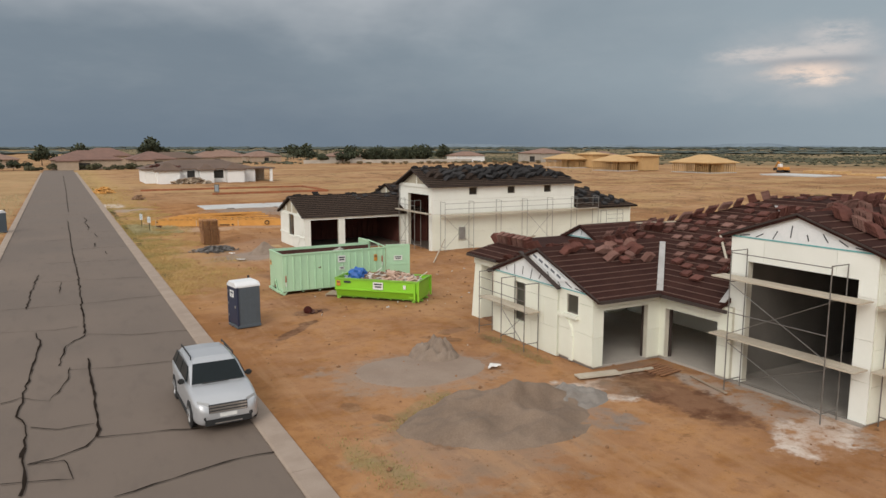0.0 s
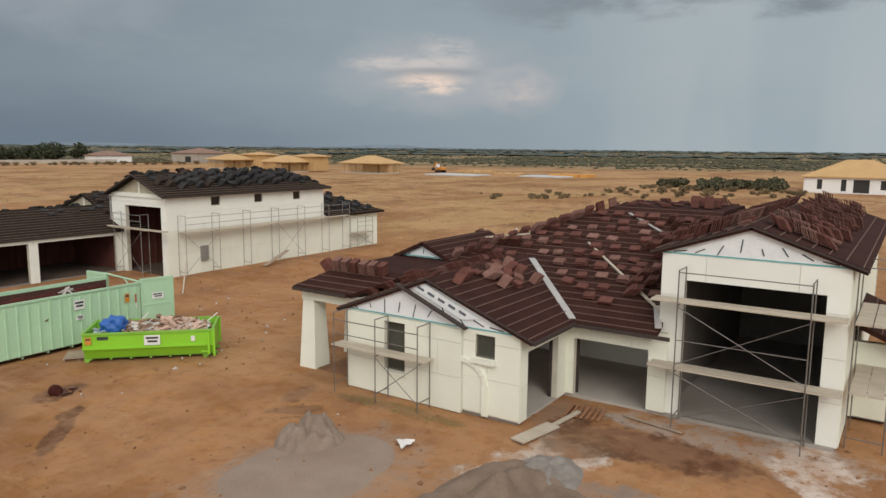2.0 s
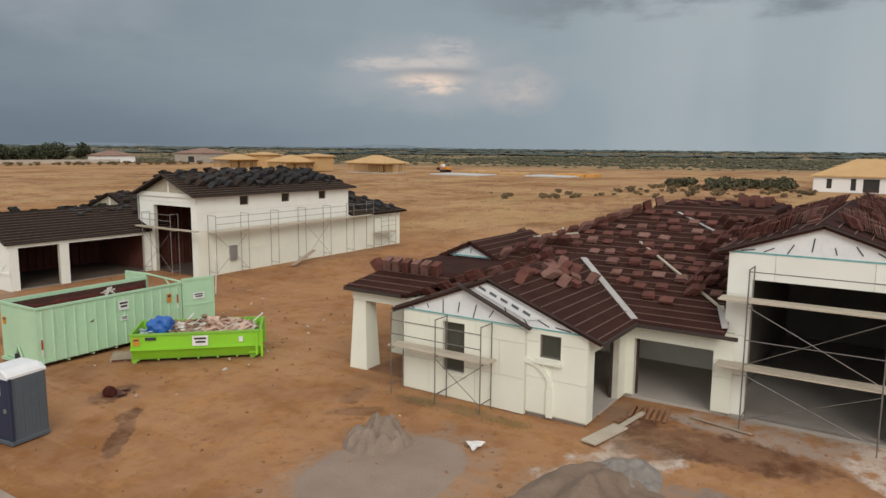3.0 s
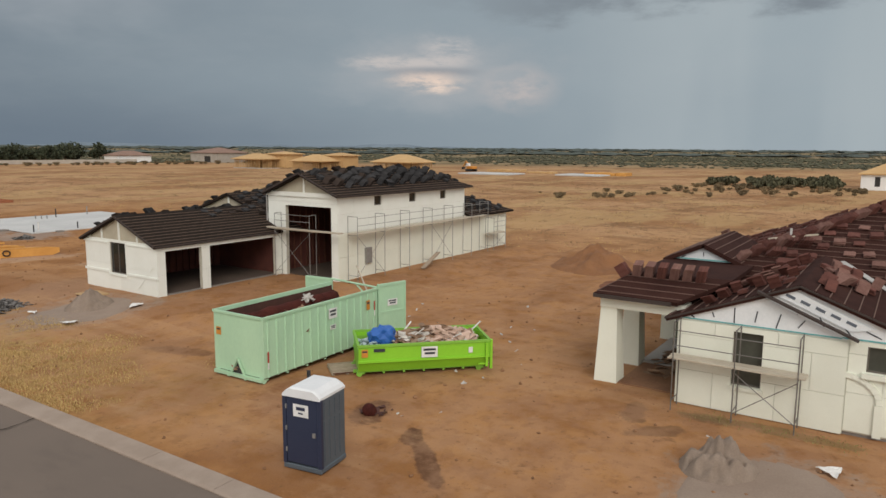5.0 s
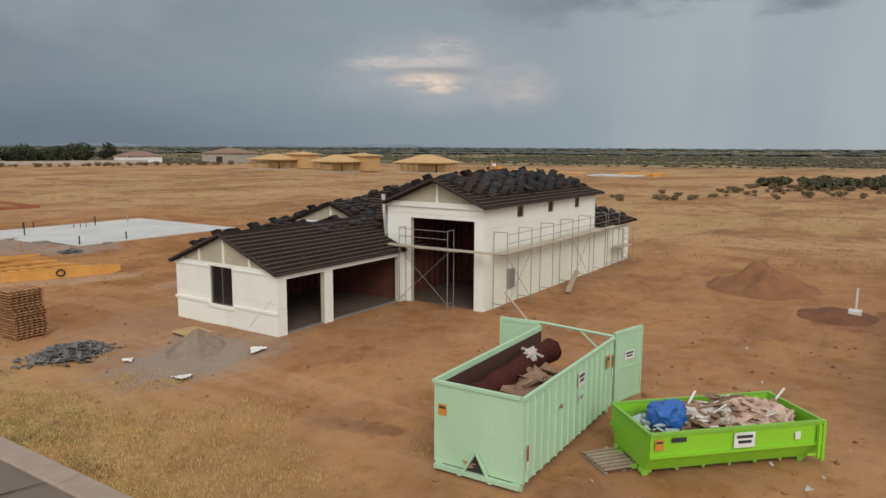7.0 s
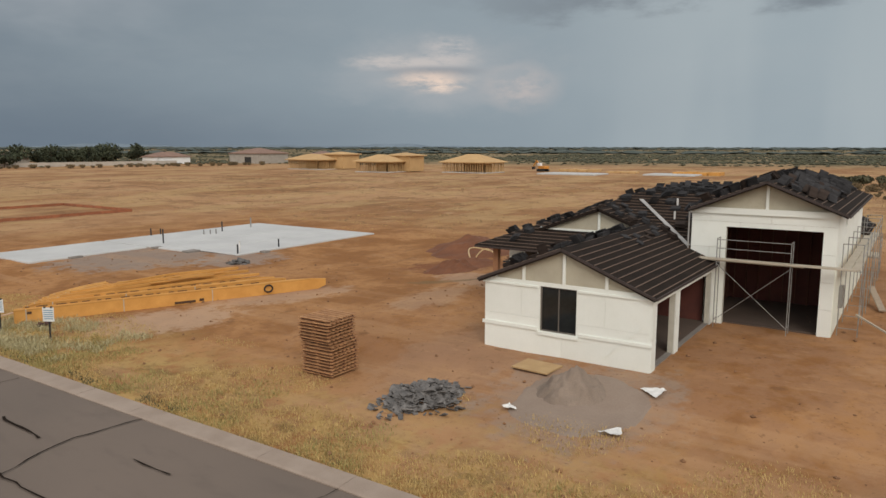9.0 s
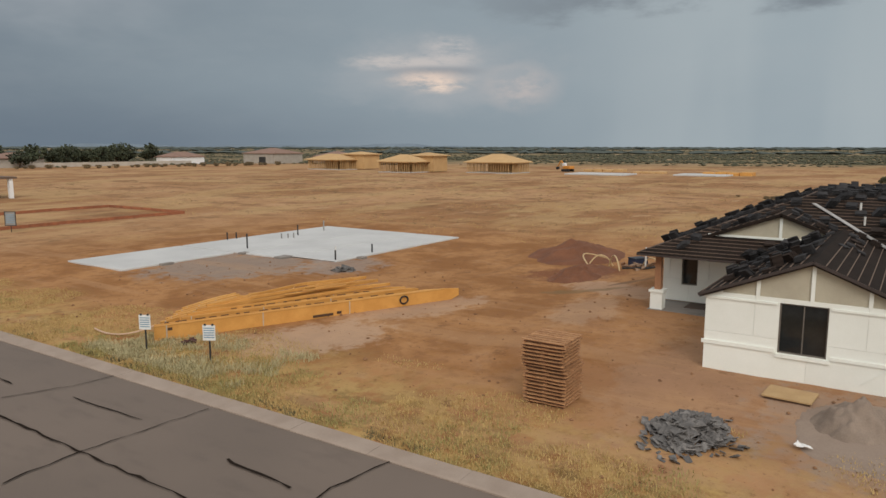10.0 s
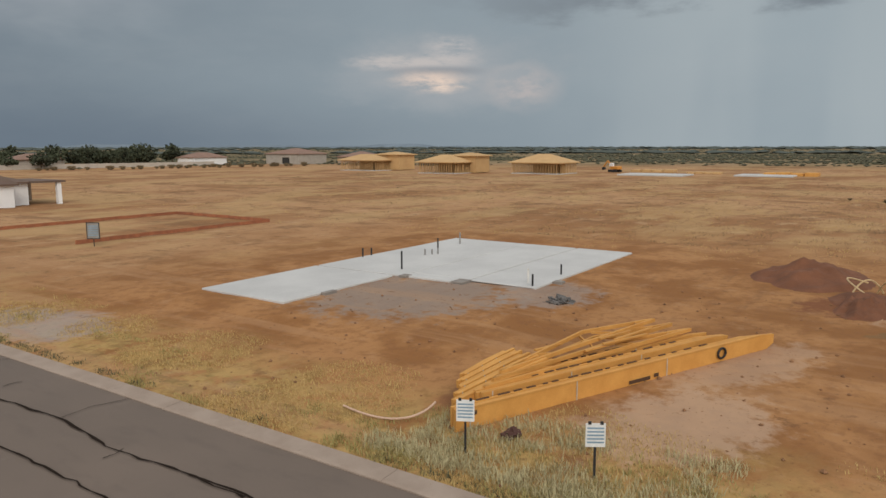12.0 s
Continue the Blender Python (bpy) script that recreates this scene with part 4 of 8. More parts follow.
crack([(-4.3, 136.4), (0.6, 136), (4.98, 136.4)], 0.05, 66, 0.12)
tagged(part("crack_sealant", crack_bm, M_CRACK), "black tar sealant over cracks in the asphalt", "crack seal", kind="stuff")
kerb("kerb", 5.0, 5.72, "flat pale concrete ribbon kerb beside the road")
kerb("kerb_far_side", -5.0, -4.42, "flat pale concrete ribbon kerb beside the road")

# ---- red-tiled house ----
F1 = 0.16


def stud_row(parent, axis, at, u0, u1, z0, z1, step=0.42, mat=None):
    bm = bmesh.new()
    u = u0
    while u < u1:
        if axis == "x":
            box(bm, at, u, z0, at + 0.09, u + 0.045, z1)
        else:
            box(bm, u, at, z0, u + 0.045, at + 0.09, z1)
        u += step
    return part("stud_wall", bm, mat or M_STUD, parent)


def post_taper(bm, cx, cy, w0, w1, z0, z1):
    loft(bm, [[(cx - w / 2, cy - w / 2, z), (cx + w / 2, cy - w / 2, z), (cx + w / 2, cy + w / 2, z), (cx - w / 2, cy + w / 2, z)] for w, z in ((w0, z0), (w1, z1))])


def gable_wrap(parent, axis, at, ua, ub, uc, z0, zc, depth=0.05, marks=7, seed=0, stripe=True):
    """White house wrap on a gable with a printed teal line and dark fastening strips."""
    bm = bmesh.new()
    prism(bm, gable_poly(axis, at, ua, ub, uc, z0, zc), (depth, 0, 0) if axis == "x" else (0, depth, 0))
    g = part("gable_panel", bm, M_WRAP, parent, "white printed house wrap")
    rnd = random.Random(seed)
    for i in range(marks):
        k = (i + 0.7) / (marks + 0.4)
        u = ua + (ub - ua) * k
        top = z0 + (zc - z0) * (1 - abs(u - uc) / (abs(ua - uc) if (u - uc) * (ua - uc) > 0 else abs(ub - uc)))
        h = (top - z0) * rnd.uniform(0.25, 0.5)
        zb = z0 + 0.06 + (top - z0) * rnd.uniform(0.02, 0.25)
        ink = bmesh.new()
        beam(ink, (at - 0.008, u, zb), (at - 0.008, u + (uc - u) * 0.18, zb + h), 0.012, 0.035)
        part("fastening_strip", ink, M_INK, g)
    if stripe:
        part("printed_line", boxed(at - 0.010, min(ua, ub) + 0.15, z0 + 0.015, at - 0.002, max(ua, ub) - 0.15, z0 + 0.06), M_TEAL, g)
    return g


h1 = thing("house", "unfinished foam-board house with red tile stacks on its roof", "house")
W1 = 3.02
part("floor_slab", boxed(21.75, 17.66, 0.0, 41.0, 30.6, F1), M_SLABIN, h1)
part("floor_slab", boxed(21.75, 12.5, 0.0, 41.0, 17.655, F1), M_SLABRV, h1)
part("garage_floor", boxed(18.25, 21.15, 0.0, 21.745, 28.1, F1), M_SLABIN, h1)
part("footing", boxed(18.16, 21.16, -0.2, 21.9, 28.1, F1 - 0.01), M_FOOT, h1)
part("footing", boxed(21.82, 12.56, -0.2, 23.0, 21.1, F1 - 0.012), M_FOOT, h1)
# front wing
win1, win2 = (25.55, 26.45, 1.02, 2.80), (21.98, 22.72, 2.10, 2.88)
part("wall", wall_mesh("x", 18.12, 21.08, 28.2, F1, W1, 0.2, [win1, win2]), M_CORE, h1)
boards(h1, "x", 18.12, 21.06, 23.2, F1 + 0.05, W1, -1, [win2], mat=M_FOAM)
boards(h1, "x", 18.12, 23.2, 28.22, F1 - 0.08, W1, -1, [win1], mat=M_FOAM)
boards(h1, "x", 18.04, 23.22, 28.22, F1 - 0.08, 2.96, -1, [win1], w=1.9, mat=M_FOAM)
# both are open holes: the panes are added sheets coloured like the dim room
window_unit("window", h1, "x", 18.14, *win1, mullion=False, glass=M_OPEN)
window_unit("window", h1, "x", 18.14, *win2, mullion=False, glass=M_OPEN)
part("sill", boxed(17.93, 25.47, 0.88, 18.02, 26.53, 1.0), M_FOAM, h1)
part("sill", boxed(17.93, 21.9, 1.93, 18.07, 22.82, 2.08), M_FOAM, h1)
# curved foam moulding and meter recess
curve = bmesh.new()
for i in range(7):
    a0, a1 = radians(90 * i / 7), radians(90 * (i + 1) / 7)
    ring = [(23.25 - 1.05 * math.sin(a) * 0.9, 1.95 - (1 - math.cos(a)) * 1.05 * 0.75) for a in (a0, a1)]
    (ya, za), (yb, zb) = ring
    beam(curve, (18.05, ya, za), (18.05, yb, zb), 0.08, 0.16)
box(curve, 18.0, 22.2, F1, 18.08, 22.42, 1.15)
part("foam_moulding", curve, M_FOAM, h1)
part("wall", wall_mesh("y", 21.1, 18.33, 21.9, F1, 2.95, 0.2, [(18.62, 21.0, F1, 2.42)]), M_CORE, h1)
boards(h1, "y", 21.1, 18.12, 21.7, F1, 2.95, -1, [(18.62, 21.0, F1, 2.42)], mat=M_FOAM)
part("wall", wall_mesh("y", 28.0, 18.33, 26.0, F1, 2.95, 0.2, [(22.4, 25.0, F1, 2.5)]), M_FOAM, h1)
part("inner_wall", wall_mesh("x", 26.4, 18.0, 28.0, F1, 2.9, 0.1), M_INWALL, h1)
part("inner_wall", wall_mesh("y", 17.75, 21.95, 33.9, F1, 5.5, 0.1), M_INWALL, h1)
part("inner_ceiling", boxed(18.4, 21.3, 2.78, 26.4, 28.0, 2.86), M_INWALL, h1)
part("inner_ceiling", boxed(21.95, 17.85, 2.62, 26.4, 21.29, 2.70), M_INWALL, h1)
# second garage bay facing the street
bay = (18.12, 20.78, F1, 2.26)
part("wall", wall_mesh("x", 21.7, 17.55, 21.08, F1, 2.9, 0.22, [bay]), M_CORE, h1)
boards(h1, "x", 21.7, 17.5, 21.06, F1 + 0.04, 2.9, -1, [bay], mat=M_FOAM)
part("door_frame", boxed(21.96, 20.72, F1, 22.06, 20.86, 2.26), M_DARKFASCIA, h1)
part("door_frame", boxed(20.98, 21.31, F1, 21.06, 21.42, 2.42), M_DARKFASCIA, h1)
# tall garage
rv = (13.02, 17.12, F1, 4.72)
part("wall", wall_mesh("x", 21.92, 12.45, 17.86, F1, 5.55, 0.25, [rv]), M_CORE, h1)
boards(h1, "x", 21.92, 12.43, 17.88, F1 - 0.02, 5.55, -1, [rv], w=2.7, h=1.35, mat=M_FOAMW)
part("wall", wall_mesh("y", 12.45, 22.17, 38.5, F1, 5.5, 0.2), M_CORE, h1)
boards(h1, "y", 12.45, 21.94, 38.5, F1, 5.5, -1, mat=M_FOAM)
part("wall", wall_mesh("y", 17.66, 22.17, 34.0, 2.6, 5.5, 0.2), M_FOAM, h1)
# tall garage interior: its shade is put into the wall and ceiling colour
part("inner_wall", wall_mesh("x", 34.0, 12.65, 17.66, F1, 5.4, 0.1), M_INSHADE, h1)
part("inner_ceiling", boxed(22.18, 12.66, 5.0, 34.0, 17.6, 5.06), M_INSHADE, h1)
part("inner_wall", wall_mesh("y", 12.66, 22.2, 34.0, F1, 5.0, 0.05), M_INSHADE, h1)
part("inner_wall", wall_mesh("y", 17.60, 22.2, 34.0, F1, 5.0, 0.05), M_INSHADE, h1)
part("wall", wall_mesh("x", 41.0, 12.45, 30.6, F1, 2.9, 0.2), M_FOAM, h1)
part("wall", wall_mesh("y", 30.4, 26.2, 41.0, F1, 2.9, 0.2), M_FOAM, h1)
part("wall", wall_mesh("x", 26.2, 28.2, 30.4, F1, 2.9, 0.2, [(28.9, 29.9, F1, 2.3)]), M_FOAM, h1)
# low side bump-out
part("wall", wall_mesh("x", 25.1, 11.2, 12.4, F1, 2.75, 0.2), M_CORE, h1)
boards(h1, "x", 25.1, 11.18, 12.42, F1, 2.75, -1, mat=M_FOAM)
part("wall", wall_mesh("y", 11.2, 25.3, 30.0, F1, 2.75, 0.2), M_FOAM, h1)

r1 = Roof(h1, M_UNDER1, M_BATTEN1)
# wing gable roof
r1.add((17.92, 20.55, 2.98), (27.5, 20.55, 2.98), (27.5, 24.62, 4.55), (17.92, 24.62, 4.55))
r1.add((17.92, 28.65, 3.0), (27.5, 28.65, 3.0), (27.5, 24.62, 4.55), (17.92, 24.62, 4.55))
# main hip
r1.add((21.15, 17.75, 2.95), (21.15, 31.0, 2.95), (30.0, 22.4, 6.36), (30.0, 17.75, 6.36))
r1.add((21.15, 31.0, 2.95), (41.6, 31.0, 2.95), (34.0, 22.4, 6.36), (30.0, 22.4, 6.36))
r1.add((41.6, 31.0, 2.95), (41.6, 17.75, 2.95), (34.0, 17.75, 6.36), (34.0, 22.4, 6.36))
r1.add((30.0, 17.75, 6.36), (34.0, 17.75, 6.36), (34.0, 22.4, 6.38), (30.0, 22.4, 6.38))
# tall garage gable
r1.add((21.74, 12.0, 5.58), (38.9, 12.0, 5.58), (38.9, 15.2, 6.66), (21.74, 15.2, 6.66))
r1.add((21.74, 18.25, 5.62), (36.0, 18.25, 5.62), (36.0, 15.2, 6.66), (21.74, 15.2, 6.66))
# entry porch hip
r1.add((18.4, 28.4, 3.42), (18.4, 31.4, 3.42), (20.1, 30.4, 4.08), (20.1, 27.0, 4.08))
r1.add((18.4, 31.4, 3.42), (24.5, 31.4, 3.42), (24.5, 30.4, 4.08), (20.1, 30.4, 4.08))
r1.add((20.1, 27.0, 4.08), (20.1, 30.4, 4.08), (24.5, 30.4, 4.08), (24.5, 27.0, 4.09))
# small gable over the entry
r1.add((23.7, 30.5, 4.1), (29.5, 30.5, 4.1), (29.5, 28.9, 4.82), (23.7, 28.9, 4.82))
r1.add((23.7, 27.3, 4.1), (29.5, 27.3, 4.1), (29.5, 28.9, 4.82), (23.7, 28.9, 4.82))
# side bump-out
r1.add((24.6, 10.8, 2.8), (30.4, 10.8, 2.8), (30.4, 12.44, 3.5), (24.6, 12.44, 3.5))
r1.build(step=0.15)
gable_wrap(h1, "x", 18.06, 21.12, 28.2, 24.62, W1, 4.38, marks=9, seed=3)
front = bmesh.new()
prism(front, gable_poly("x", 18.03, 23.25, 28.25, 25.75, 3.0, 4.05), (0.05, 0, 0))
fgp = part("gable_panel", front, M_WRAP, h1, "white printed house wrap")
for i in range(6):
    u = 27.7 - 0.62 * i
    top = 3.0 + 1.05 * (1 - abs(u - 25.75) / 2.5)
    mk = bmesh.new()
    beam(mk, (18.02, u, 3.08 + 0.1 * (i % 2)), (18.02, u - 0.06 * (i - 2), 3.08 + (top - 3.08) * (0.5 + 0.12 * (i % 3))), 0.012, 0.035)
    part("fastening_strip", mk, M_INK, fgp)
part("printed_line", boxed(18.015, 23.4, 3.02, 18.025, 28.1, 3.06), M_TEAL, fgp)
bar = bmesh.new()
beam(bar, (17.86, 25.8, 4.22), (17.86, 22.95, 3.05), 0.2, 0.07)
part("rake_board", bar, M_DARKFASCIA, h1, "dark rake board on the gable")
sheet = bmesh.new()
prism(sheet, [(18.0, 25.5, 4.22), (18.0, 23.2, 3.28), (18.0, 22.6, 3.4), (18.0, 24.7, 4.32)], (0.04, 0, 0))
flap = part("wrap_flap", sheet, M_WRAP, h1)
for i in range(5):
    mk = bmesh.new()
    y0 = 25.0 - 0.42 * i
    beam(mk, (17.995, y0, 4.19 - 0.155 * i), (17.995, y0 - 0.26, 4.08 - 0.155 * i), 0.01, 0.09)
    part("printed_bar", mk, M_MARK, flap)
gable_wrap(h1, "x", 21.88, 12.3, 18.0, 15.2, 5.55, 6.52, marks=8, seed=5)
gable_wrap(h1, "x", 23.85, 27.45, 30.35, 28.9, 4.12, 4.74, marks=3, seed=8)
for pts in (((17.90, 20.5, 2.93), (17.90, 24.62, 4.50)), ((17.90, 28.65, 2.95), (17.90, 24.62, 4.50)), ((21.72, 12.0, 5.53), (21.72, 15.2, 6.61)), ((21.72, 18.25, 5.57), (21.72, 15.2, 6.61))):
    fas = bmesh.new()
    beam(fas, *pts, 0.03, 0.06)
    part("rake_fascia", fas, M_DARKFASCIA, h1)
for pa, pb in (((21.13, 17.3, 2.86), (21.13, 20.6, 2.86)), ((17.95, 20.53, 2.9), (21.1, 20.53, 2.9)), ((18.38, 28.6, 3.33), (18.38, 31.4, 3.33)), ((18.45, 31.41, 3.33), (24.0, 31.41, 3.33))):
    ef1 = bmesh.new()
    beam(ef1, pa, pb, 0.05, 0.13)
    part("eave_fascia", ef1, M_DARKFASCIA, h1)
for pa, pb, wd in (((21.2, 20.68, 3.06), (24.7, 24.05, 4.44), 0.26), ((29.3, 21.6, 6.12), (27.2, 18.9, 5.32), 0.16), ((21.4, 17.75, 3.12), (22.6, 18.2, 3.6), 0.22)):
    val = bmesh.new()
    beam(val, pa, pb, wd, 0.02)
    part("valley_flashing", val, M_FLASH, h1, "bare metal valley flashing")
# entry columns and beam
for cx, cy, w0, w1 in ((19.12, 30.95, 0.86, 0.6), (21.7, 30.95, 0.8, 0.58), (26.3, 30.75, 0.7, 0.6)):
    cb = bmesh.new()
    post_taper(cb, cx, cy, w0, w1, 0.0, 2.95)
    part("column", cb, M_FOAM, h1, "tapered foam-clad entry column")
eb = bmesh.new()
box(eb, 18.75, 28.2, 2.86, 19.5, 31.25, 3.26), box(eb, 19.5, 30.6, 2.86, 26.6, 31.25, 3.26)
part("porch_beam", eb, M_FOAM, h1)
part("porch_floor", boxed(18.8, 28.25, -0.1, 26.15, 30.5, 0.1), M_DIRTPAD, h1)
part("vent_pipe", piped([(27.4, 26.2, 4.7), (27.4, 26.2, 5.3)], 0.05), M_PVC, h1)

tiles1 = [roof_tile_mesh("roof_tile", m) for m in (M_TILE1, M_TILE1L, M_TILE1)]
lab1, grp1 = "stack of red-brown concrete roof tiles lying on the roof", "red roof tile stacks"
# flat stacks in rows over the main slopes, clear of the valley
scatter_stacks(r1, tiles1, lab1, grp1, lambda x, y: x > 22.4 and 19.6 < y < 30.6 and abs((y - 20.6) - (x - 21.2)) > 0.5 and y - 20.6 < 1.15 * (x - 21.2), 0.72, 0.80, 4, limit=78, drop=0.08)
# tiles on edge where the slope meets the tall garage
scatter_stacks(r1, tiles1, lab1, grp1, lambda x, y: x > 23.0 and 17.95 < y <= 19.6, 0.62, 0.62, 24, limit=16, drop=0.08, leaning=0.8)
# tall garage roof
scatter_stacks(r1, tiles1, lab1, grp1, lambda x, y: 13.0 < y < 17.7 and x > 22.5, 0.66, 0.60, 5, limit=32, drop=0.06, leaning=0.85, tall=(3, 5), scale=(0.9, 1.05), facing=radians(90))
# beside the wing's ridge
scatter_stacks(r1, tiles1, lab1, grp1, lambda x, y: 18.5 < x < 23.4 and 23.9 < y < 24.62, 0.55, 0.5, 6, limit=14, drop=0.1, leaning=0.5, tall=(3, 6), turn=0.5)
scatter_stacks(r1, tiles1, lab1, grp1, lambda x, y: 20.2 < x < 22.8 and 22.6 < y < 23.9, 0.6, 0.5, 26, limit=14, drop=0.15, leaning=0.6, tall=(4, 6), turn=0.7)
scatter_stacks(r1, tiles1, lab1, grp1, lambda x, y: x < 26 and 24.62 <= y < 27.4 and x > 18.3 and not (x > 22.5 and y > 26.6), 0.75, 0.62, 7, limit=22, drop=0.15, leaning=0.6, tall=(3, 5))
# a line of tiles on edge along the long hip
for i in range(4, 17):
    k = i / 16
    px, py = 22.6 + 7.3 * k, 29.15 - 6.6 * k
    hit = r1.top(px, py)
    tile_stack(lie_on(hit[1][1], px, py, hit[0] + 0.034, 0.6), leaning_stack(random.Random(300 + i)), tiles1[i % 3], lab1, grp1)
for i in range(7):
    px, py = 19.85, 27.95 + i * 0.46
    hit = r1.top(px, py)
    tile_stack(lie_on(hit[1][1], px, py, hit[0] + 0.035, 0.06 * math.sin(i * 3)) @ Matrix.Scale(1.15, 4), [Matrix.Translation((0.034 * (j - 4), 0, 0.0)) @ Matrix.Rotation(-radians(78), 4, "Y") @ Matrix.Translation((0.21, 0, 0)) for j in range(8)], tiles1[1 if i % 3 else 2], "stack of red-brown concrete roof tiles standing on the porch roof", grp1)


# ---- charcoal-tiled house ----
F2 = 0.36
h2 = thing("house", "unfinished white house with charcoal roof tiles and a tall garage", "house")
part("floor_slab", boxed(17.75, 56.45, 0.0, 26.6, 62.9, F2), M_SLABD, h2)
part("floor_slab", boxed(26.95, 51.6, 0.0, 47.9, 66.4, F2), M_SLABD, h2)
part("footing", boxed(17.52, 56.24, -0.1, 26.7, 63.05, F2 - 0.012), M_FOOT, h2)
# wing
wn2 = (59.08, 60.62, 1.26, 3.06)
T2 = 3.22
part("wall", wall_mesh("x", 17.5, 56.2, 63.1, F2 - 0.1, T2, 0.22, [wn2]), M_CORE, h2)
boards(h2, "x", 17.5, 56.18, 63.12, F2 - 0.12, T2, -1, [wn2], w=3.5, h=1.5, mat=M_FOAMW, joint=0.007)
window_unit("window", h2, "x", 17.52, *wn2)
for bx in ((17.40, 60.7, 1.26, 17.46, 63.2, 1.40), (17.40, 56.12, 1.26, 17.46, 58.95, 1.38), (17.38, 58.97, 1.12, 17.46, 60.68, 1.24), (17.40, 56.1, 2.98, 17.46, 59.0, 3.06), (17.40, 60.7, 2.98, 17.46, 63.2, 3.06)):
    part("foam_band", boxed(*bx), M_FOAMW, h2)
brace = bmesh.new()
beam(brace, (17.43, 58.0, 0.55), (17.43, 56.5, 1.95), 0.015, 0.045)
part("brace_strip", brace, M_FOAMW, h2)
doors2 = [(18.0, 20.42, 0.0, 2.80), (20.98, 26.15, 0.0, 2.80)]
part("wall", wall_mesh("y", 56.2, 17.72, 26.75, F2 - 0.1, 3.15, 0.22, doors2), M_CORE, h2)
boards(h2, "y", 56.2, 17.5, 26.7, F2 - 0.06, 3.15, -1, doors2, w=3.2, mat=M_FOAMW)
part("wall", wall_mesh("y", 62.9, 17.72, 26.0, F2, 3.15, 0.2), M_FOAMW, h2)
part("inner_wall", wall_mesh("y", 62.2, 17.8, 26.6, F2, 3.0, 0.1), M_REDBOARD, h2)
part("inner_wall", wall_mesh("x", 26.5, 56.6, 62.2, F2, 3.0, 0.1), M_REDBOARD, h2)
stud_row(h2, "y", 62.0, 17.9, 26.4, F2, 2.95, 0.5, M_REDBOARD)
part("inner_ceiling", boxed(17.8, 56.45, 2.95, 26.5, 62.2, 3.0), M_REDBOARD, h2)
# tall garage
rv2 = (51.80, 55.76, 0.0, 4.86)
part("wall", wall_mesh("x", 26.72, 51.3, 57.3, F2 - 0.1, 5.72, 0.24, [rv2]), M_CORE, h2)
boards(h2, "x", 26.72, 51.28, 57.32, F2 - 0.08, 5.72, -1, [rv2], w=2.6, mat=M_FOAMW)
part("lintel_band", boxed(26.58, 51.2, 5.45, 26.66, 57.38, 5.72), M_FOAMW, h2)
smallw = [(30.22, 30.98, 4.82, 5.44), (34.06, 34.82, 4.82, 5.44), (37.92, 38.68, 4.82, 5.44)]
part("wall", wall_mesh("y", 51.3, 26.96, 41.3, F2, 5.62, 0.22, smallw), M_CORE, h2)
boards(h2, "y", 51.3, 26.72, 41.32, 3.30, 5.62, -1, smallw, w=2.9, h=1.16, mat=M_FOAMW)
boards(h2, "y", 51.3, 26.72, 48.2, F2 - 0.1, 3.29, -1, w=2.5, h=1.5, mat=M_FOAM)
for a in smallw:
    window_unit("window", h2, "y", 51.32, *a, mullion=False)
part("meter_box", boxed(29.2, 51.08, 1.15, 29.75, 51.26, 2.15), M_PIPEL, h2, "grey metal meter box")
part("wall", wall_mesh("y", 51.3, 41.3, 48.2, F2, 3.3, 0.22), M_CORE, h2)
part("wall", wall_mesh("x", 48.0, 51.52, 67.9, F2, 3.3, 0.2), M_FOAMW, h2)
part("wall", wall_mesh("x", 41.3, 51.52, 57.0, 3.3, 5.62, 0.2), M_FOAMW, h2)
part("wall", wall_mesh("y", 57.05, 26.96, 41.3, 3.0, 5.62, 0.22), M_FOAMW, h2)
# boards and studs in here are coloured darker to stand in for indoor shade
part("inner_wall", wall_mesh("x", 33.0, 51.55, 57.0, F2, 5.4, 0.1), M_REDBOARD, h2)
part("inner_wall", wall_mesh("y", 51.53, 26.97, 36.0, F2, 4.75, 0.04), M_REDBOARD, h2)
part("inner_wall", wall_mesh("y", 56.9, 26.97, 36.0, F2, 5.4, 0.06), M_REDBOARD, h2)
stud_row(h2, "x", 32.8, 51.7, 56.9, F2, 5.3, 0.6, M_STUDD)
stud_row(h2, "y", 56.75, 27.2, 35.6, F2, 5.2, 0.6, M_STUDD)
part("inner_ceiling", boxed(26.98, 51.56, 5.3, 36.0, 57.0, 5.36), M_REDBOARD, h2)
# street front beyond the wing, with its porch
pw = (66.15, 66.95, 1.25, 2.75)
part("wall", wall_mesh("x", 28.4, 64.6, 67.9, F2, 3.1, 0.22, [pw]), M_CORE, h2)
boards(h2, "x", 28.4, 64.58, 67.92, F2, 3.1, -1, [pw], w=2.0, mat=M_FOAMW)
window_unit("window", h2, "x", 28.42, *pw, mullion=False)
part("wall", wall_mesh("y", 64.4, 28.42, 31.0, F2, 3.1, 0.2), M_FOAMW, h2)
# back of the entry recess, in the sheathing colour darkened for shade
part("wall", wall_mesh("x", 31.0, 63.1, 64.4, F2, 3.1, 0.2), M_REDBOARD, h2)
part("wall", wall_mesh("y", 63.1, 26.0, 31.0, F2, 3.1, 0.15), M_FOAMW, h2)
part("wall", wall_mesh("y", 67.7, 28.62, 48.0, F2, 3.1, 0.2), M_FOAMW, h2)
part("porch_floor", boxed(25.7, 63.25, 0.0, 28.38, 67.9, F2 - 0.03), M_FOOT, h2)
pier = bmesh.new()
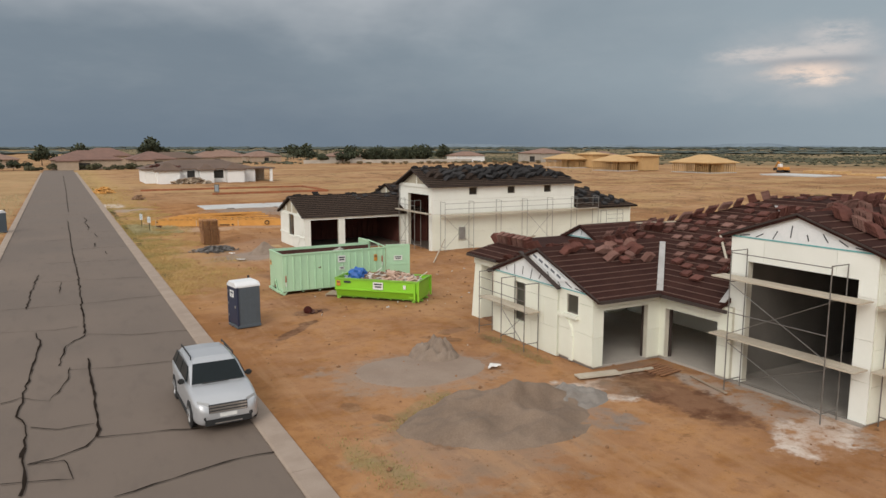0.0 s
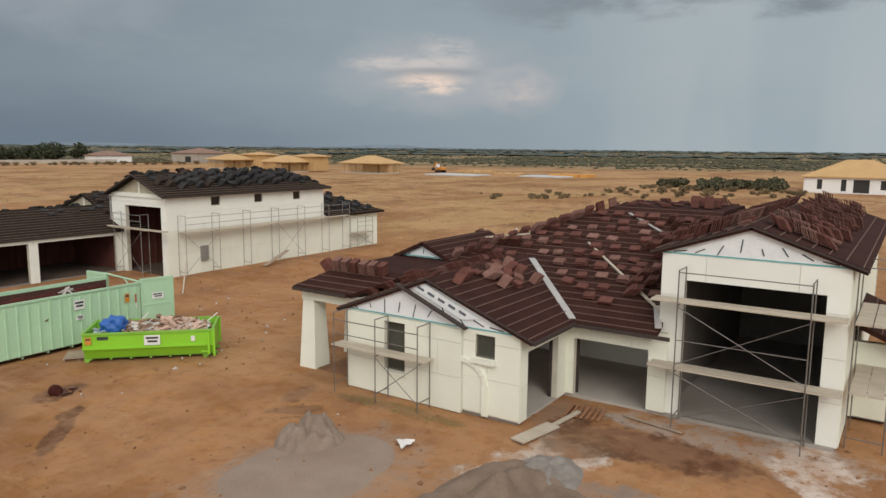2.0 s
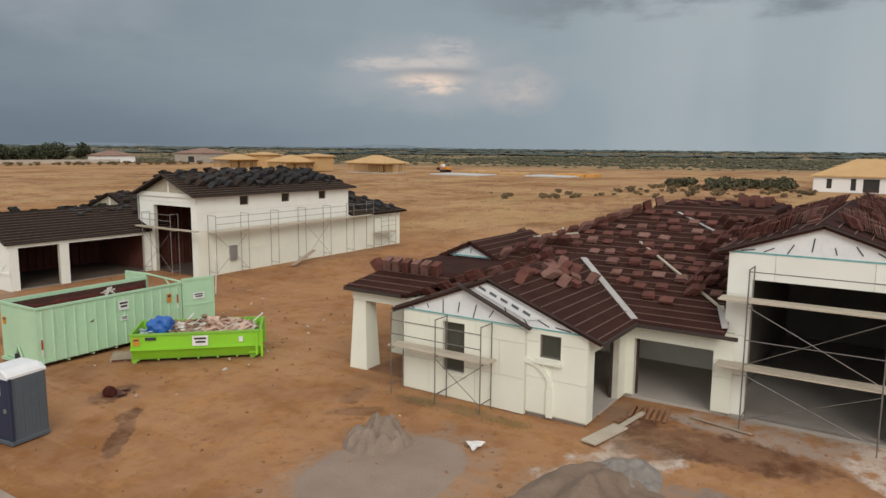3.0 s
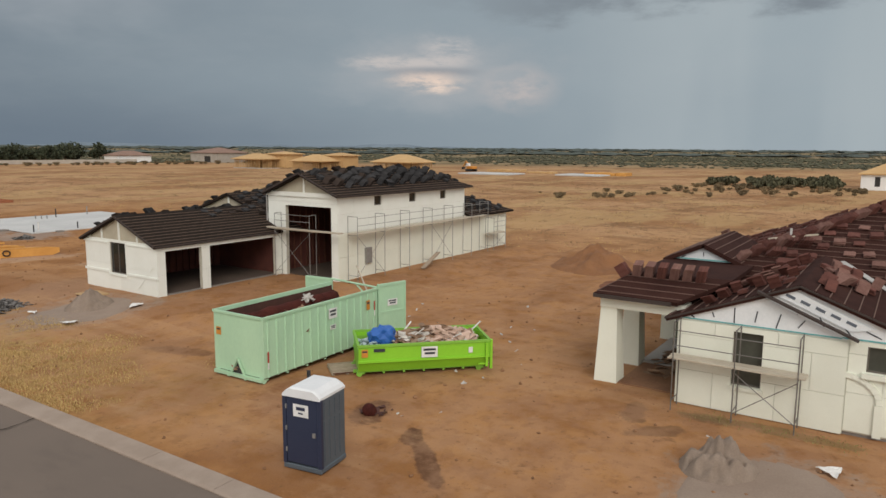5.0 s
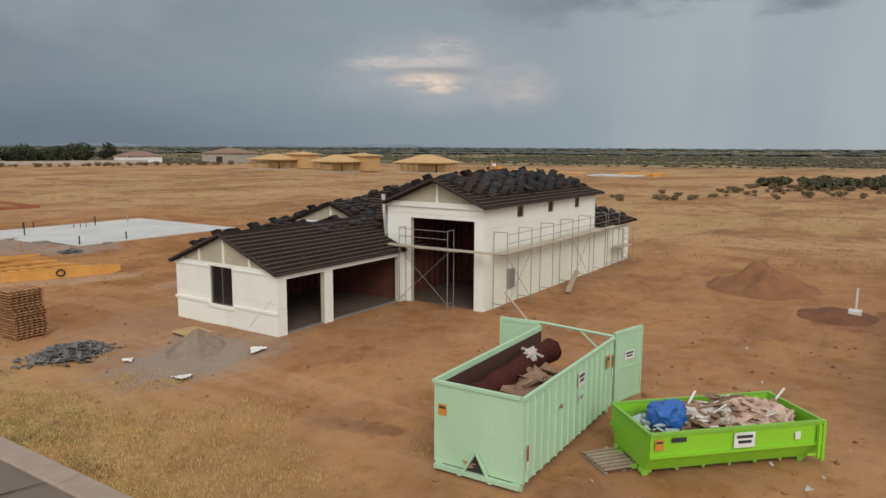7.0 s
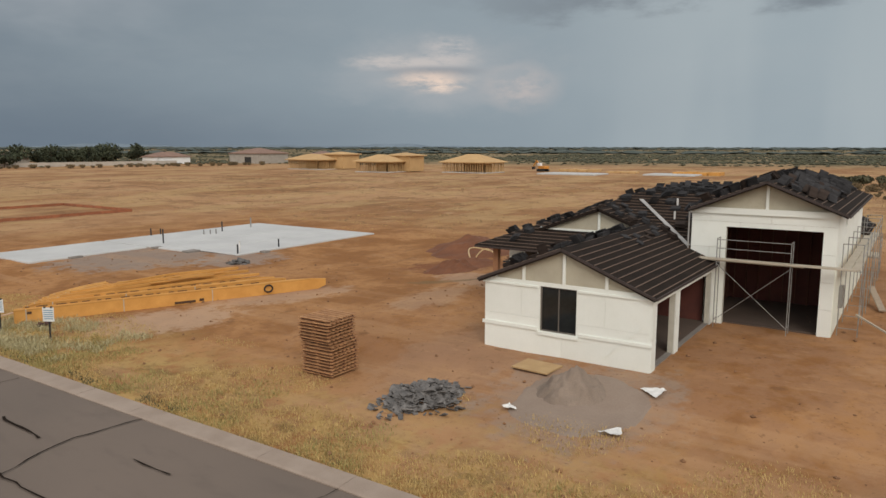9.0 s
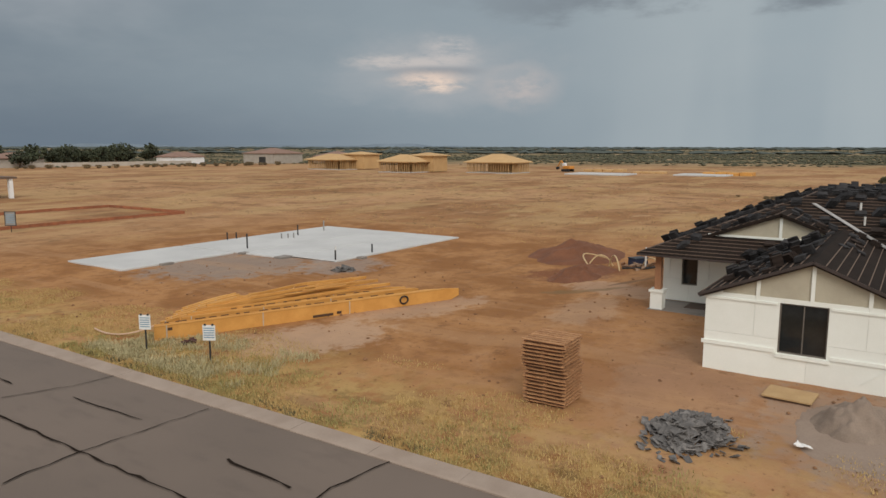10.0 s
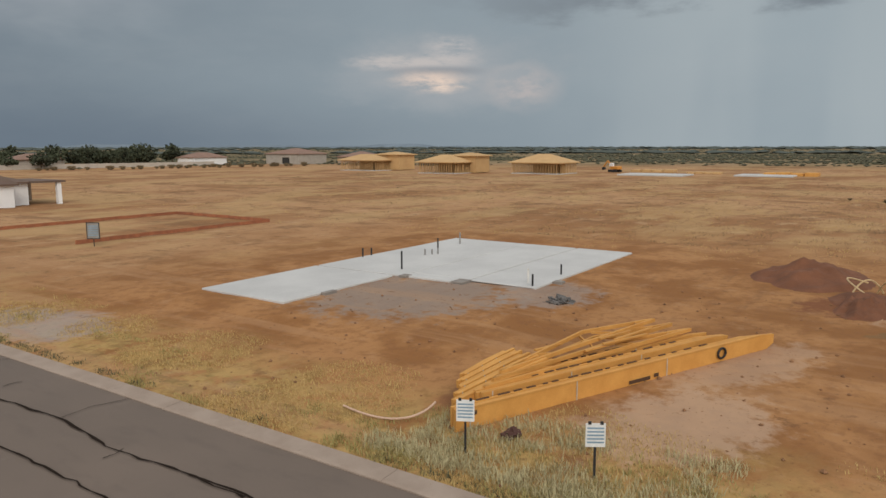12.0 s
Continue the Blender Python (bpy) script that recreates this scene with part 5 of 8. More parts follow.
box(pier, 25.85, 67.2, 0.1, 26.45, 67.8, 1.2), box(pier, 25.78, 67.13, 1.2, 26.52, 67.87, 1.32)
part("column_base", pier, M_FOAMW, h2, "white foam-clad column base")
part("post", boxed(26.0, 67.35, 1.32, 26.3, 67.65, 3.2), M_STUD, h2, "red-brown timber post")

r2 = Roof(h2, M_UNDER2, M_BATTEN2)
# wing gable
r2.add((17.22, 55.98, 3.155), (28.5, 55.98, 3.155), (28.5, 59.65, 4.66), (17.22, 59.65, 4.66))
r2.add((17.22, 63.35, 3.15), (28.5, 63.35, 3.15), (28.5, 59.65, 4.66), (17.22, 59.65, 4.66))
# tall garage: gable to the street, hip behind
r2.add((26.2, 50.85, 5.66), (41.85, 50.85, 5.66), (38.4, 54.1, 7.0), (26.2, 54.1, 7.0))
r2.add((26.2, 57.4, 5.66), (41.85, 57.4, 5.66), (38.4, 54.1, 7.0), (26.2, 54.1, 7.0))
r2.add((41.85, 50.85, 5.66), (41.85, 57.4, 5.66), (38.4, 54.1, 7.0))
# main hip
r2.add((25.3, 57.4, 3.22), (25.3, 68.4, 3.22), (32.4, 61.6, 5.95), (32.4, 57.4, 5.95))
r2.add((25.3, 68.4, 3.22), (48.6, 68.4, 3.22), (42.0, 61.6, 5.95), (32.4, 61.6, 5.95))
r2.add((48.6, 68.4, 3.22), (48.6, 57.4, 3.22), (42.0, 57.4, 5.95), (42.0, 61.6, 5.95))
r2.add((32.4, 57.4, 5.95), (42.0, 57.4, 5.95), (42.0, 61.6, 5.97), (32.4, 61.6, 5.97))
# low roof behind the tall garage
r2.add((48.7, 50.8, 3.3), (48.7, 57.4, 3.3), (44.6, 57.4, 4.9), (44.6, 54.6, 4.9))
r2.add((41.5, 50.8, 3.3), (48.7, 50.8, 3.3), (44.6, 54.6, 4.9), (41.5, 54.6, 4.9))
r2.add((41.5, 54.6, 4.9), (44.6, 54.6, 4.9), (44.6, 57.4, 4.92), (41.5, 57.4, 4.92))
# entry gable
r2.add((27.25, 65.75, 4.02), (32.0, 65.75, 4.02), (32.0, 62.2, 5.34), (27.25, 62.2, 5.34))
r2.add((27.25, 58.7, 4.02), (32.0, 58.7, 4.02), (32.0, 62.2, 5.34), (27.25, 62.2, 5.34))
r2.build(step=0.13)


def grey_gable(parent, at, ua, ub, uc, z0, zc, posts):
    bm = bmesh.new()
    prism(bm, gable_poly("x", at, ua, ub, uc, z0, zc), (0.05, 0, 0))
    g = part("gable_panel", bm, M_STUCCO, parent, "bare grey gable board")
    for u in posts:
        top = z0 + (zc - z0) * (1 - abs(u - uc) / (abs(ua - uc) if (u - uc) * (ua - uc) > 0 else abs(ub - uc)))
        part("gable_post", boxed(at - 0.06, u - 0.06, z0, at - 0.005, u + 0.06, max(top, z0 + 0.1)), M_FOAMW, g)


grey_gable(h2, 17.5, 56.25, 63.1, 59.65, T2, 4.56, (57.9, 59.62, 61.35, 62.6))
grey_gable(h2, 26.74, 51.2, 57.1, 54.1, 5.72, 6.88, (54.1,))
grey_gable(h2, 27.5, 59.2, 65.4, 62.2, 4.14, 5.24, (62.2,))
part("gable_sill", boxed(27.40, 59.4, 4.06, 27.5, 65.5, 4.16), M_FOAMW, h2)
for pa, pb in (((17.20, 55.98, 3.10), (17.20, 59.65, 4.6)), ((17.20, 63.35, 3.10), (17.20, 59.65, 4.6)), ((26.18, 50.85, 5.6), (26.18, 54.1, 6.94)), ((26.18, 57.4, 5.6), (26.18, 54.1, 6.94)),
               ((26.2, 50.83, 5.59), (41.85, 50.83, 5.59)), ((17.24, 55.96, 3.10), (26.2, 55.96, 3.10)), ((25.28, 63.7, 3.14), (25.28, 68.4, 3.14))):
    ef = bmesh.new()
    beam(ef, pa, pb, 0.04, 0.1)
    part("eave_fascia", ef, M_DARKFASCIA, h2)
part("vent_pipe", piped([(29.4, 58.9, 4.7), (29.4, 58.9, 5.2)], 0.05), M_PVC, h2)
part("vent_pipe", piped([(30.9, 59.2, 5.2), (30.9, 59.2, 5.75)], 0.05), M_PVC, h2)
vf = bmesh.new()
beam(vf, (26.75, 57.45, 3.86), (31.3, 61.3, 5.60), 0.22, 0.03)
part("valley_flashing", vf, M_FLASH, h2, "bare metal valley flashing")
fl = bmesh.new()
beam(fl, (26.66, 57.44, 3.2), (26.66, 57.44, 5.6), 0.08, 0.05)
part("corner_flashing", fl, M_FLASH, h2)
tiles2 = [roof_tile_mesh("roof_tile", m) for m in (M_TILE2, M_TILE2, M_TILE2B)]
lab2, grp2 = "stack of charcoal concrete roof tiles lying on the roof", "charcoal roof tile stacks"
scatter_stacks(r2, tiles2, lab2, grp2, lambda x, y: 51.75 < y < 56.8 and 26.8 < x < 41.5, 0.68, 0.62, 14, limit=45, drop=0.05, turn=0.4, leaning=0.7, tall=(4, 7), scale=(1.0, 1.3))
scatter_stacks(r2, tiles2, lab2, grp2, lambda x, y: y > 57.6 and x > 26.0 and abs((y - 57.45) - 0.85 * (x - 26.75)) > 0.5 and not (26.0 < x < 27.6 and 62.8 < y < 65.4), 0.85, 0.85, 15, limit=26, turn=0.3, leaning=0.25, tall=(3, 6), scale=(1.0, 1.2))
scatter_stacks(r2, tiles2, lab2, grp2, lambda x, y: 17.6 < x < 26 and 59.3 < y < 63.3, 0.75, 0.62, 16, limit=26, drop=0.15, turn=0.5, leaning=0.45, tall=(3, 5))
scatter_stacks(r2, tiles2, lab2, grp2, lambda x, y: 22.5 < x < 26 and 58.2 < y < 59.3, 0.8, 0.6, 18, limit=6, drop=0.35, turn=0.4, tall=(1, 3))
scatter_stacks(r2, tiles2, lab2, grp2, lambda x, y: x > 41.9 and y < 57, 0.8, 0.75, 17, limit=4, turn=0.5, tall=(4, 7), scale=(1.0, 1.3))


# ---- scaffolds ----


def scaffold(label, axis, at, us, depth, z0, top, decks, mat=None, brace_every=1, rails=(0.5, 1.0), deck_over=0.2, deck_mat=None, xbrace=True):
    """Tube scaffold along a wall: uprights in two rows, cross braces, guard rails and plank decks."""
    mat = mat or M_PIPE
    sc = thing("scaffold", label, "scaffold")

    def P(u, d, z):
        return (at - d, u, z) if axis == "x" else (u, at - d, z)
    for i, u in enumerate(us):
        fr = bmesh.new()
        for d in (0.12, depth):
            tube(fr, P(u, d, z0), P(u, d, top), 0.021, 6)
        for z in [z0 + 0.35] + [dz - 0.05 for dz in decks] + [top - 0.02]:
            tube(fr, P(u, 0.12, z), P(u, depth, z), 0.02, 6)
        part("upright_frame", fr, mat, sc)
    levels = [z0 + 0.1] + list(decks)
    for i, (a, b) in enumerate(zip(us, us[1:])):
        if xbrace and i % brace_every == 0:
            br = bmesh.new()
            for lo, hi in zip(levels, levels[1:]):
                tube(br, P(a, depth, lo + 0.2), P(b, depth, hi - 0.1), 0.014, 5)
                tube(br, P(b, depth, lo + 0.2), P(a, depth, hi - 0.1), 0.014, 5)
            part("cross_brace", br, mat, sc)
    for dz in decks:
        for r in rails:
            if dz + r < top + 0.05:
                rl = bmesh.new()
                tube(rl, P(us[0], depth, dz + r), P(us[-1], depth, dz + r), 0.018, 6)
                part("guard_rail", rl, mat, sc)
        for kx in range(2):
            pl = bmesh.new()
            d0 = 0.16 + kx * (depth - 0.2) / 2
            d1 = d0 + (depth - 0.26) / 2
            c0, c1 = P(us[0] - deck_over, d1, dz), P(us[-1] + deck_over, d0, dz + 0.05)
            box(pl, *[min(a, b) for a, b in zip(c0, c1)], *[max(a, b) for a, b in zip(c0, c1)])
            part("plank", pl, deck_mat or M_PLANK, sc)
    return sc


scaffold("steel tube scaffold with a plank deck before the gable wall", "x", 18.0, (24.4, 26.2, 28.1), 0.85, 0.05, 3.05, (1.78,), brace_every=2)
scaffold("steel tube scaffold with two plank decks before the tall garage", "x", 21.85, (13.3, 17.05), 0.95, 0.05, 5.2, (1.95, 4.12), rails=(1.0,), deck_over=0.9)
scaffold("steel tube scaffold beside the tall garage wall", "y", 12.4, (22.3, 24.4), 1.1, 0.05, 5.6, (1.95, 4.0), rails=(0.5, 1.0), deck_over=0.7)
scaffold("grey tube scaffold with a plank walkway across the tall garage door", "x", 26.6, (52.9, 55.95), 0.7, 0.3, 4.4, (3.34,), M_PIPEL, rails=(0.6, 1.0), deck_over=0.5)
wk = thing("walkway_plank", "long pale plank across the tall garage door opening", "plank")
part("board", boxed(25.85, 50.4, 3.40, 26.2, 57.9, 3.47), M_PLANK, wk)
scaffold("grey tube scaffold along the long garage wall", "y", 51.2, (27.4, 30.1, 32.8, 35.5, 38.2, 40.9, 43.4), 0.9, 0.28, 4.35, (3.22,), M_PIPEL, rails=(0.55, 1.0), deck_over=0.1, brace_every=3)
scaffold("grey tube scaffold along the far end of the garage wall", "y", 51.2, (44.4, 46.4), 0.9, 0.28, 2.95, (1.6,), M_PIPEL, rails=(0.6, 1.0))

# ---- things on the building site ----


def roll_off(name, label, L, W, H, mat, rib_mat, inside, base_mat, taper=0.0, floor_z=0.22, ribs=14, m=None, closed_end=True):
    """Open-top steel waste container: local x along its length, origin at its base centre."""
    c = thing(name, label, "waste container", m)
    t = 0.06
    for sgn, nm in ((-1, "side_wall"), (1, "side_wall")):
        bm = bmesh.new()
        yb, yt = sgn * (W / 2 - taper), sgn * W / 2
        prism(bm, [(-L / 2, yb, floor_z), (L / 2, yb, floor_z), (L / 2, yt, H * 0.55), (-L / 2, yt, H * 0.55)], (0, -sgn * t, 0))
        prism(bm, [(-L / 2, yt, H * 0.55), (L / 2, yt, H * 0.55), (L / 2, yt, H), (-L / 2, yt, H)], (0, -sgn * t, 0))
        side = part(nm, bm, mat, c)
        for i in range(ribs):
            x = -L / 2 + (i + 0.5) * L / ribs
            rb = bmesh.new()
            yy = sgn * (W / 2 - taper)
            loft(rb, [[(x - w, yy if z < H * 0.5 else sgn * W / 2, z), (x + w, yy if z < H * 0.5 else sgn * W / 2, z),
                       (x + w * 0.6, (yy if z < H * 0.5 else sgn * W / 2) + sgn * 0.045, z), (x - w * 0.6, (yy if z < H * 0.5 else sgn * W / 2) + sgn * 0.045, z)]
                      for z, w in ((floor_z, 0.05), (H * 0.55 - 0.001, 0.05), (H - 0.1, 0.05))] if taper == 0 else
                 [[(x - 0.04, yy, floor_z), (x + 0.04, yy, floor_z), (x + 0.03, yy + sgn * 0.04, floor_z), (x - 0.03, yy + sgn * 0.04, floor_z)],
                  [(x - 0.04, sgn * W / 2, H * 0.55), (x + 0.04, sgn * W / 2, H * 0.55), (x + 0.03, sgn * (W / 2 + 0.02), H * 0.55), (x - 0.03, sgn * (W / 2 + 0.02), H * 0.55)]])
            bmesh.ops.recalc_face_normals(rb, faces=rb.faces[:])
            part("rib", rb, rib_mat, side)
    for x0, on in ((-L / 2, True), (L / 2 - t, closed_end)):
        if on:
            e = bmesh.new()
            prism(e, [(x0, -W / 2 + t + taper, floor_z), (x0, W / 2 - t - taper, floor_z), (x0, W / 2 - t, H * 0.55), (x0, W / 2 - t, H), (x0, -W / 2 + t, H), (x0, -W / 2 + t, H * 0.55)], (t, 0, 0))
            part("end_wall", e, mat, c)
    rim = bmesh.new()
    for s in (-1, 1):
        box(rim, -L / 2 - 0.02, s * W / 2 - 0.05, H - 0.02, L / 2 + 0.02, s * W / 2 + 0.05, H + 0.07)
    box(rim, -L / 2 - 0.05, -W / 2 + 0.06, H - 0.02, -L / 2 + 0.05, W / 2 - 0.06, H + 0.065)
    if closed_end:
        box(rim, L / 2 - 0.05, -W / 2 + 0.06, H - 0.02, L / 2 + 0.05, W / 2 - 0.06, H + 0.065)
    part("top_rim", rim, rib_mat, c)
    fl = bmesh.new()
    box(fl, -L / 2 + 0.02, -W / 2 + taper + 0.03, floor_z - 0.04, L / 2 - 0.02, W / 2 - taper - 0.03, floor_z + 0.02)
    part("floor", fl, inside, c)
    lin = bmesh.new()
    for s in (-1, 1):
        box(lin, -L / 2 + 0.07, s * (W / 2 - 0.075 - taper) - 0.006, floor_z + 0.03, L / 2 - 0.07, s * (W / 2 - 0.075 - taper) + 0.006, H - 0.08)
    part("inner_face", lin, inside, c)
    sk = bmesh.new()
    for s in (-1, 1):
        box(sk, -L / 2 - 0.15, s * 0.45 - 0.05, 0.06, L / 2 + 0.1, s * 0.45 + 0.05, floor_z - 0.05)
    for i in range(7):
        x = -L / 2 + 0.2 + i * (L - 0.4) / 6
        box(sk, x - 0.04, -W / 2 + taper + 0.05, 0.1, x + 0.04, W / 2 - taper - 0.05, floor_z - 0.045)
    part("skid_frame", sk, base_mat, c)
    for s in (-1, 1):
        for x in (-L / 2 + 0.05, L / 2 - 0.35):
            wb = bmesh.new()
            tube(wb, (x, s * (W / 2 - taper - 0.25), 0.11), (x, s * (W / 2 - taper - 0.05), 0.11), 0.11, 14)
            part("roller", wb, base_mat, c)
    return c


def sticker(parent, m, w, h, mat=None, bars=2):
    """White sign plate with dark bars, in the local x-z plane, facing -y."""
    s = part("sticker", boxed(-w / 2, -0.008, -h / 2, w / 2, 0.0, h / 2), mat or M_STICKER, parent, "", m)
    if bars:
        b = bmesh.new()
        for i in range(bars):
            z = h * (0.22 - 0.34 * i)
            box(b, -w * (0.38 - 0.08 * i), -0.013, z - h * 0.1, w * (0.38 - 0.05 * i), -0.009, z + h * 0.1)
        part("printed_bar", b, M_INK, s)
    return s


# big mint container
CM = Matrix.Translation((14.72, 42.50, 0.0)) @ Matrix.Rotation(radians(1.6), 4, "Z")
mint = roll_off("roll_off_container", "tall mint-green open-top waste container with its rear doors open", 6.75, 2.62, 2.42, M_MINT, M_MINTD, M_RUST, M_MINTD, ribs=15, m=CM, closed_end=False)
for nm, hx, hy, ang, w in (("rear_door", 3.40, -1.32, -16, 1.55), ("rear_door", 3.44, 1.33, 94, 1.5)):
    dm = Matrix.Translation((hx, hy, 0)) @ Matrix.Rotation(radians(ang), 4, "Z")
    bm = bmesh.new()
    box(bm, 0.0, -0.03, 0.3, w, 0.03, 2.55)
    d = part(nm, bm, M_MINT, mint, "", dm)
    fr = bmesh.new()
    box(fr, 0.0, -0.06, 2.5, w, 0.06, 2.62), box(fr, 0.0, -0.06, 0.24, w, 0.06, 0.34), box(fr, w - 0.08, -0.06, 0.34, w, 0.06, 2.5), box(fr, 0, -0.06, 0.34, 0.08, 0.06, 2.5)
    box(fr, 0.08, -0.05, 1.3, w - 0.08, 0.05, 1.38)
    part("door_frame", fr, M_MINTD, d)
    if ang < 0:
        sticker(d, Matrix.Translation((w * 0.5, -0.062, 1.75)), 0.55, 0.3)
# flat dark triangle on the end wall paints the shade of the hook cutout
hook = bmesh.new()
prism(hook, [(-3.385, -0.35, 0.12), (-3.385, 0.35, 0.12), (-3.385, 0.0, 0.72)], (-0.01, 0, 0))
part("hook_recess", hook, M_VOID, mint)
hk = bmesh.new()
beam(hk, (-3.45, -0.4, 0.1), (-3.45, 0.0, 0.8), 0.06, 0.06), beam(hk, (-3.45, 0.4, 0.1), (-3.45, 0.0, 0.8), 0.06, 0.06)
box(hk, -3.5, -1.25, 0.08, -3.38, 1.25, 0.2)
part("hook_frame", hk, M_MINTD, mint)
bar_c = bmesh.new()
tube(bar_c, (3.36, -1.3, 2.5), (3.36, 1.3, 2.62), 0.045, 8)
part("cross_bar", bar_c, M_MINTD, mint)
sticker(mint, Matrix.Translation((0.35, -1.375, 1.95)), 0.5, 0.42)
sticker(mint, Matrix.Translation((0.35, -1.375, 1.38)), 0.34, 0.2)
sticker(mint, Matrix.Translation((2.65, -1.375, 1.85)), 0.22, 0.42, M_ORANGE, 1)
for sx, sz in ((3.1, 1.75), (-3.22, 1.0)):
    part("reflector", boxed(sx - 0.03, -1.385, sz - 0.2, sx + 0.03, -1.365, sz + 0.2), M_RED, mint)
    part("reflector", boxed(sx - 0.03, -1.386, sz - 0.45, sx + 0.03, -1.366, sz - 0.21), M_STICKER, mint)
sticker(mint, Matrix.Translation((-3.385, 1.05, 1.7)) @ Matrix.Rotation(radians(-90), 4, "Z"), 0.26, 0.3, M_ORANGE, 1)


def rubble(name, cx, cy, rx, ry, z0, h, count, mat, label, category, seed, m=None, size=(0.08, 0.35), flat=0.4):
    rnd = random.Random(seed)
    bm = bmesh.new()
    for _ in range(count):
        a, r = rnd.uniform(0, 6.283), math.sqrt(rnd.random())
        x, y = cx + rx * r * math.cos(a), cy + ry * r * math.sin(a)
        z = z0 + h * max(0.0, 1 - r * r) * rnd.uniform(0.5, 1.0)
        s = rnd.uniform(*size)
        vs = box(bm, -s, -s * rnd.uniform(0.3, 0.9), -s * flat * 0.3, s, s * rnd.uniform(0.3, 0.9), s * flat * 0.3)
        for v in vs:
            v.co += Vector((rnd.uniform(-0.2, 0.2), rnd.uniform(-0.2, 0.2), rnd.uniform(-0.1, 0.1))) * s
        bmesh.ops.transform(bm, verts=vs, matrix=Matrix.Translation((x, y, z)) @ Euler((rnd.uniform(-0.6, 0.6), rnd.uniform(-0.6, 0.6), rnd.uniform(0, 6.28))).to_matrix().to_4x4())
    ob = part(name, bm, mat, None, "", m)
    return tagged(ob, label, category, kind="stuff")


rubble("waste_timber", 2.0, 0.9, 1.3, 0.35, 0.25, 1.4, 60, M_TRASHB, "brown boards and scrap inside the container", "rubble", 31, CM, (0.1, 0.5), 0.2)
rubble("waste_scrap", -1.0, 0.3, 2.2, 0.8, 0.3, 0.9, 90, M_TRASHB, "brown boards and scrap inside the container", "rubble", 32, CM, (0.1, 0.45), 0.25)
def waste_roll(label, x0, x1, y, z, r, seed, mat):
    """Crumpled roll lying along the container."""
    bm, n = bmesh.new(), 14
    rows_ = []
    for i in range(19):
        x = x0 + (x1 - x0) * i / 18
        k = r * (1 + 0.18 * noise.noise((x * 1.3, seed, 0)))
        rows_.append([(x, y + k * math.cos(6.283 * j / n) * (1 + 0.2 * noise.noise((x * 2, j, seed))) + 0.08 * math.sin(x * 0.9), z + k * math.sin(6.283 * j / n) * (1 + 0.2 * noise.noise((x * 2, j, seed + 4)))) for j in range(n)])
    loft(bm, rows_)
    bmesh.ops.recalc_face_normals(bm, faces=bm.faces[:])
    tagged(part("waste_roll", bm, mat, None, "", CM, smooth=True), label, "waste roll")


waste_roll("long dark red roll of waste carpet in the container", -2.9, 2.7, 0.55, 1.9, 0.36, 3, M_ROLL)
rubble("waste_boards", -0.6, -0.2, 2.0, 0.7, 1.5, 0.45, 110, M_TRASHB, "brown boards and scrap inside the container", "rubble", 36, CM, (0.1, 0.5), 0.25)
rubble("waste_sacks", 0.9, 0.55, 0.4, 0.25, 2.2, 0.1, 8, M_TRASHW, "pale sacks inside the container", "rubble", 33, CM, (0.1, 0.26), 0.6)
brace_b = bmesh.new()
tube(brace_b, (3.36, -0.1, 2.56), (3.42, -1.05, 1.75), 0.035, 8)
part("brace_bar", brace_b, M_MINTD, mint)

# lime dumpster
DM = Matrix.Translation((16.38, 37.70, 0.0)) @ Matrix.Rotation(radians(-44.8), 4, "Z")
lime = roll_off("dumpster", "low lime-green open dumpster heaped with building waste", 5.05, 2.3, 1.24, M_LIME, M_LIMED, M_LIMED, M_LIMED, taper=0.26, ribs=0, m=DM)
lip = bmesh.new()
for s in (-1, 1):
    box(lip, -2.55, s * 1.15 - 0.04, 0.62, 2.55, s * 1.15 + 0.045, 0.70)
part("side_rail", lip, M_LIME, lime)
for bx in ((2.53, -1.2, 0.16, 2.62, -1.05, 1.3), (2.53, 1.05, 0.16, 2.62, 1.2, 1.3), (2.33, -1.29, 0.28, 2.42, -1.21, 1.2), (2.05, -1.26, 0.36, 2.32, -1.21, 0.42)):
    part("tailgate_post", boxed(*bx), M_LIME, lime)
sticker(lime, Matrix.Translation((0.15, -1.2, 0.95)), 0.62, 0.42)
sticker(lime, Matrix.Translation((-1.75, -1.2, 1.1)), 0.42, 0.12, M_INK, 0)
sticker(lime, Matrix.Translation((-2.3, -1.2, 1.0)), 0.24, 0.3, M_ORANGE, 1)
sticker(lime, Matrix.Translation((1.75, -1.2, 0.95)), 0.16, 0.22, M_STICKER, 0)
heap("rubble_fill", 0, 0, 2.45, 1.0, 0.35, M_TRASHB, "brown building rubble filling the dumpster", "rubble", 6, n=30, rough=0.5, z=0.95).matrix_basis = DM @ Matrix.Translation((0, 0, 0.93))
rubble("pale_rubble", 0.4, 0.0, 1.9, 0.8, 1.1, 0.42, 120, M_TRASHW, "pale plaster and foam scraps heaped in the dumpster", "rubble", 34, DM, (0.05, 0.26), 0.6)
rubble("brown_rubble", 0.5, 0.1, 1.9, 0.85, 1.1, 0.5, 110, M_TRASHB, "brown cardboard and timber scraps in the dumpster", "rubble", 35, DM, (0.06, 0.32), 0.5)
rubble("tan_rubble", 0.8, -0.1, 1.5, 0.75, 1.1, 0.52, 90, M_TRASHP, "pinkish tan paper and plaster in the dumpster", "rubble", 37, DM, (0.05, 0.3), 0.7)
rubble("film_scraps", -1.9, -0.2, 0.5, 0.7, 1.05, 0.2, 40, M_TRASHC, "pale blue plastic film in the dumpster", "rubble", 38, DM, (0.05, 0.2), 0.8)
tarp = bmesh.new()
bmesh.ops.create_icosphere(tarp, subdivisions=3, radius=0.5)
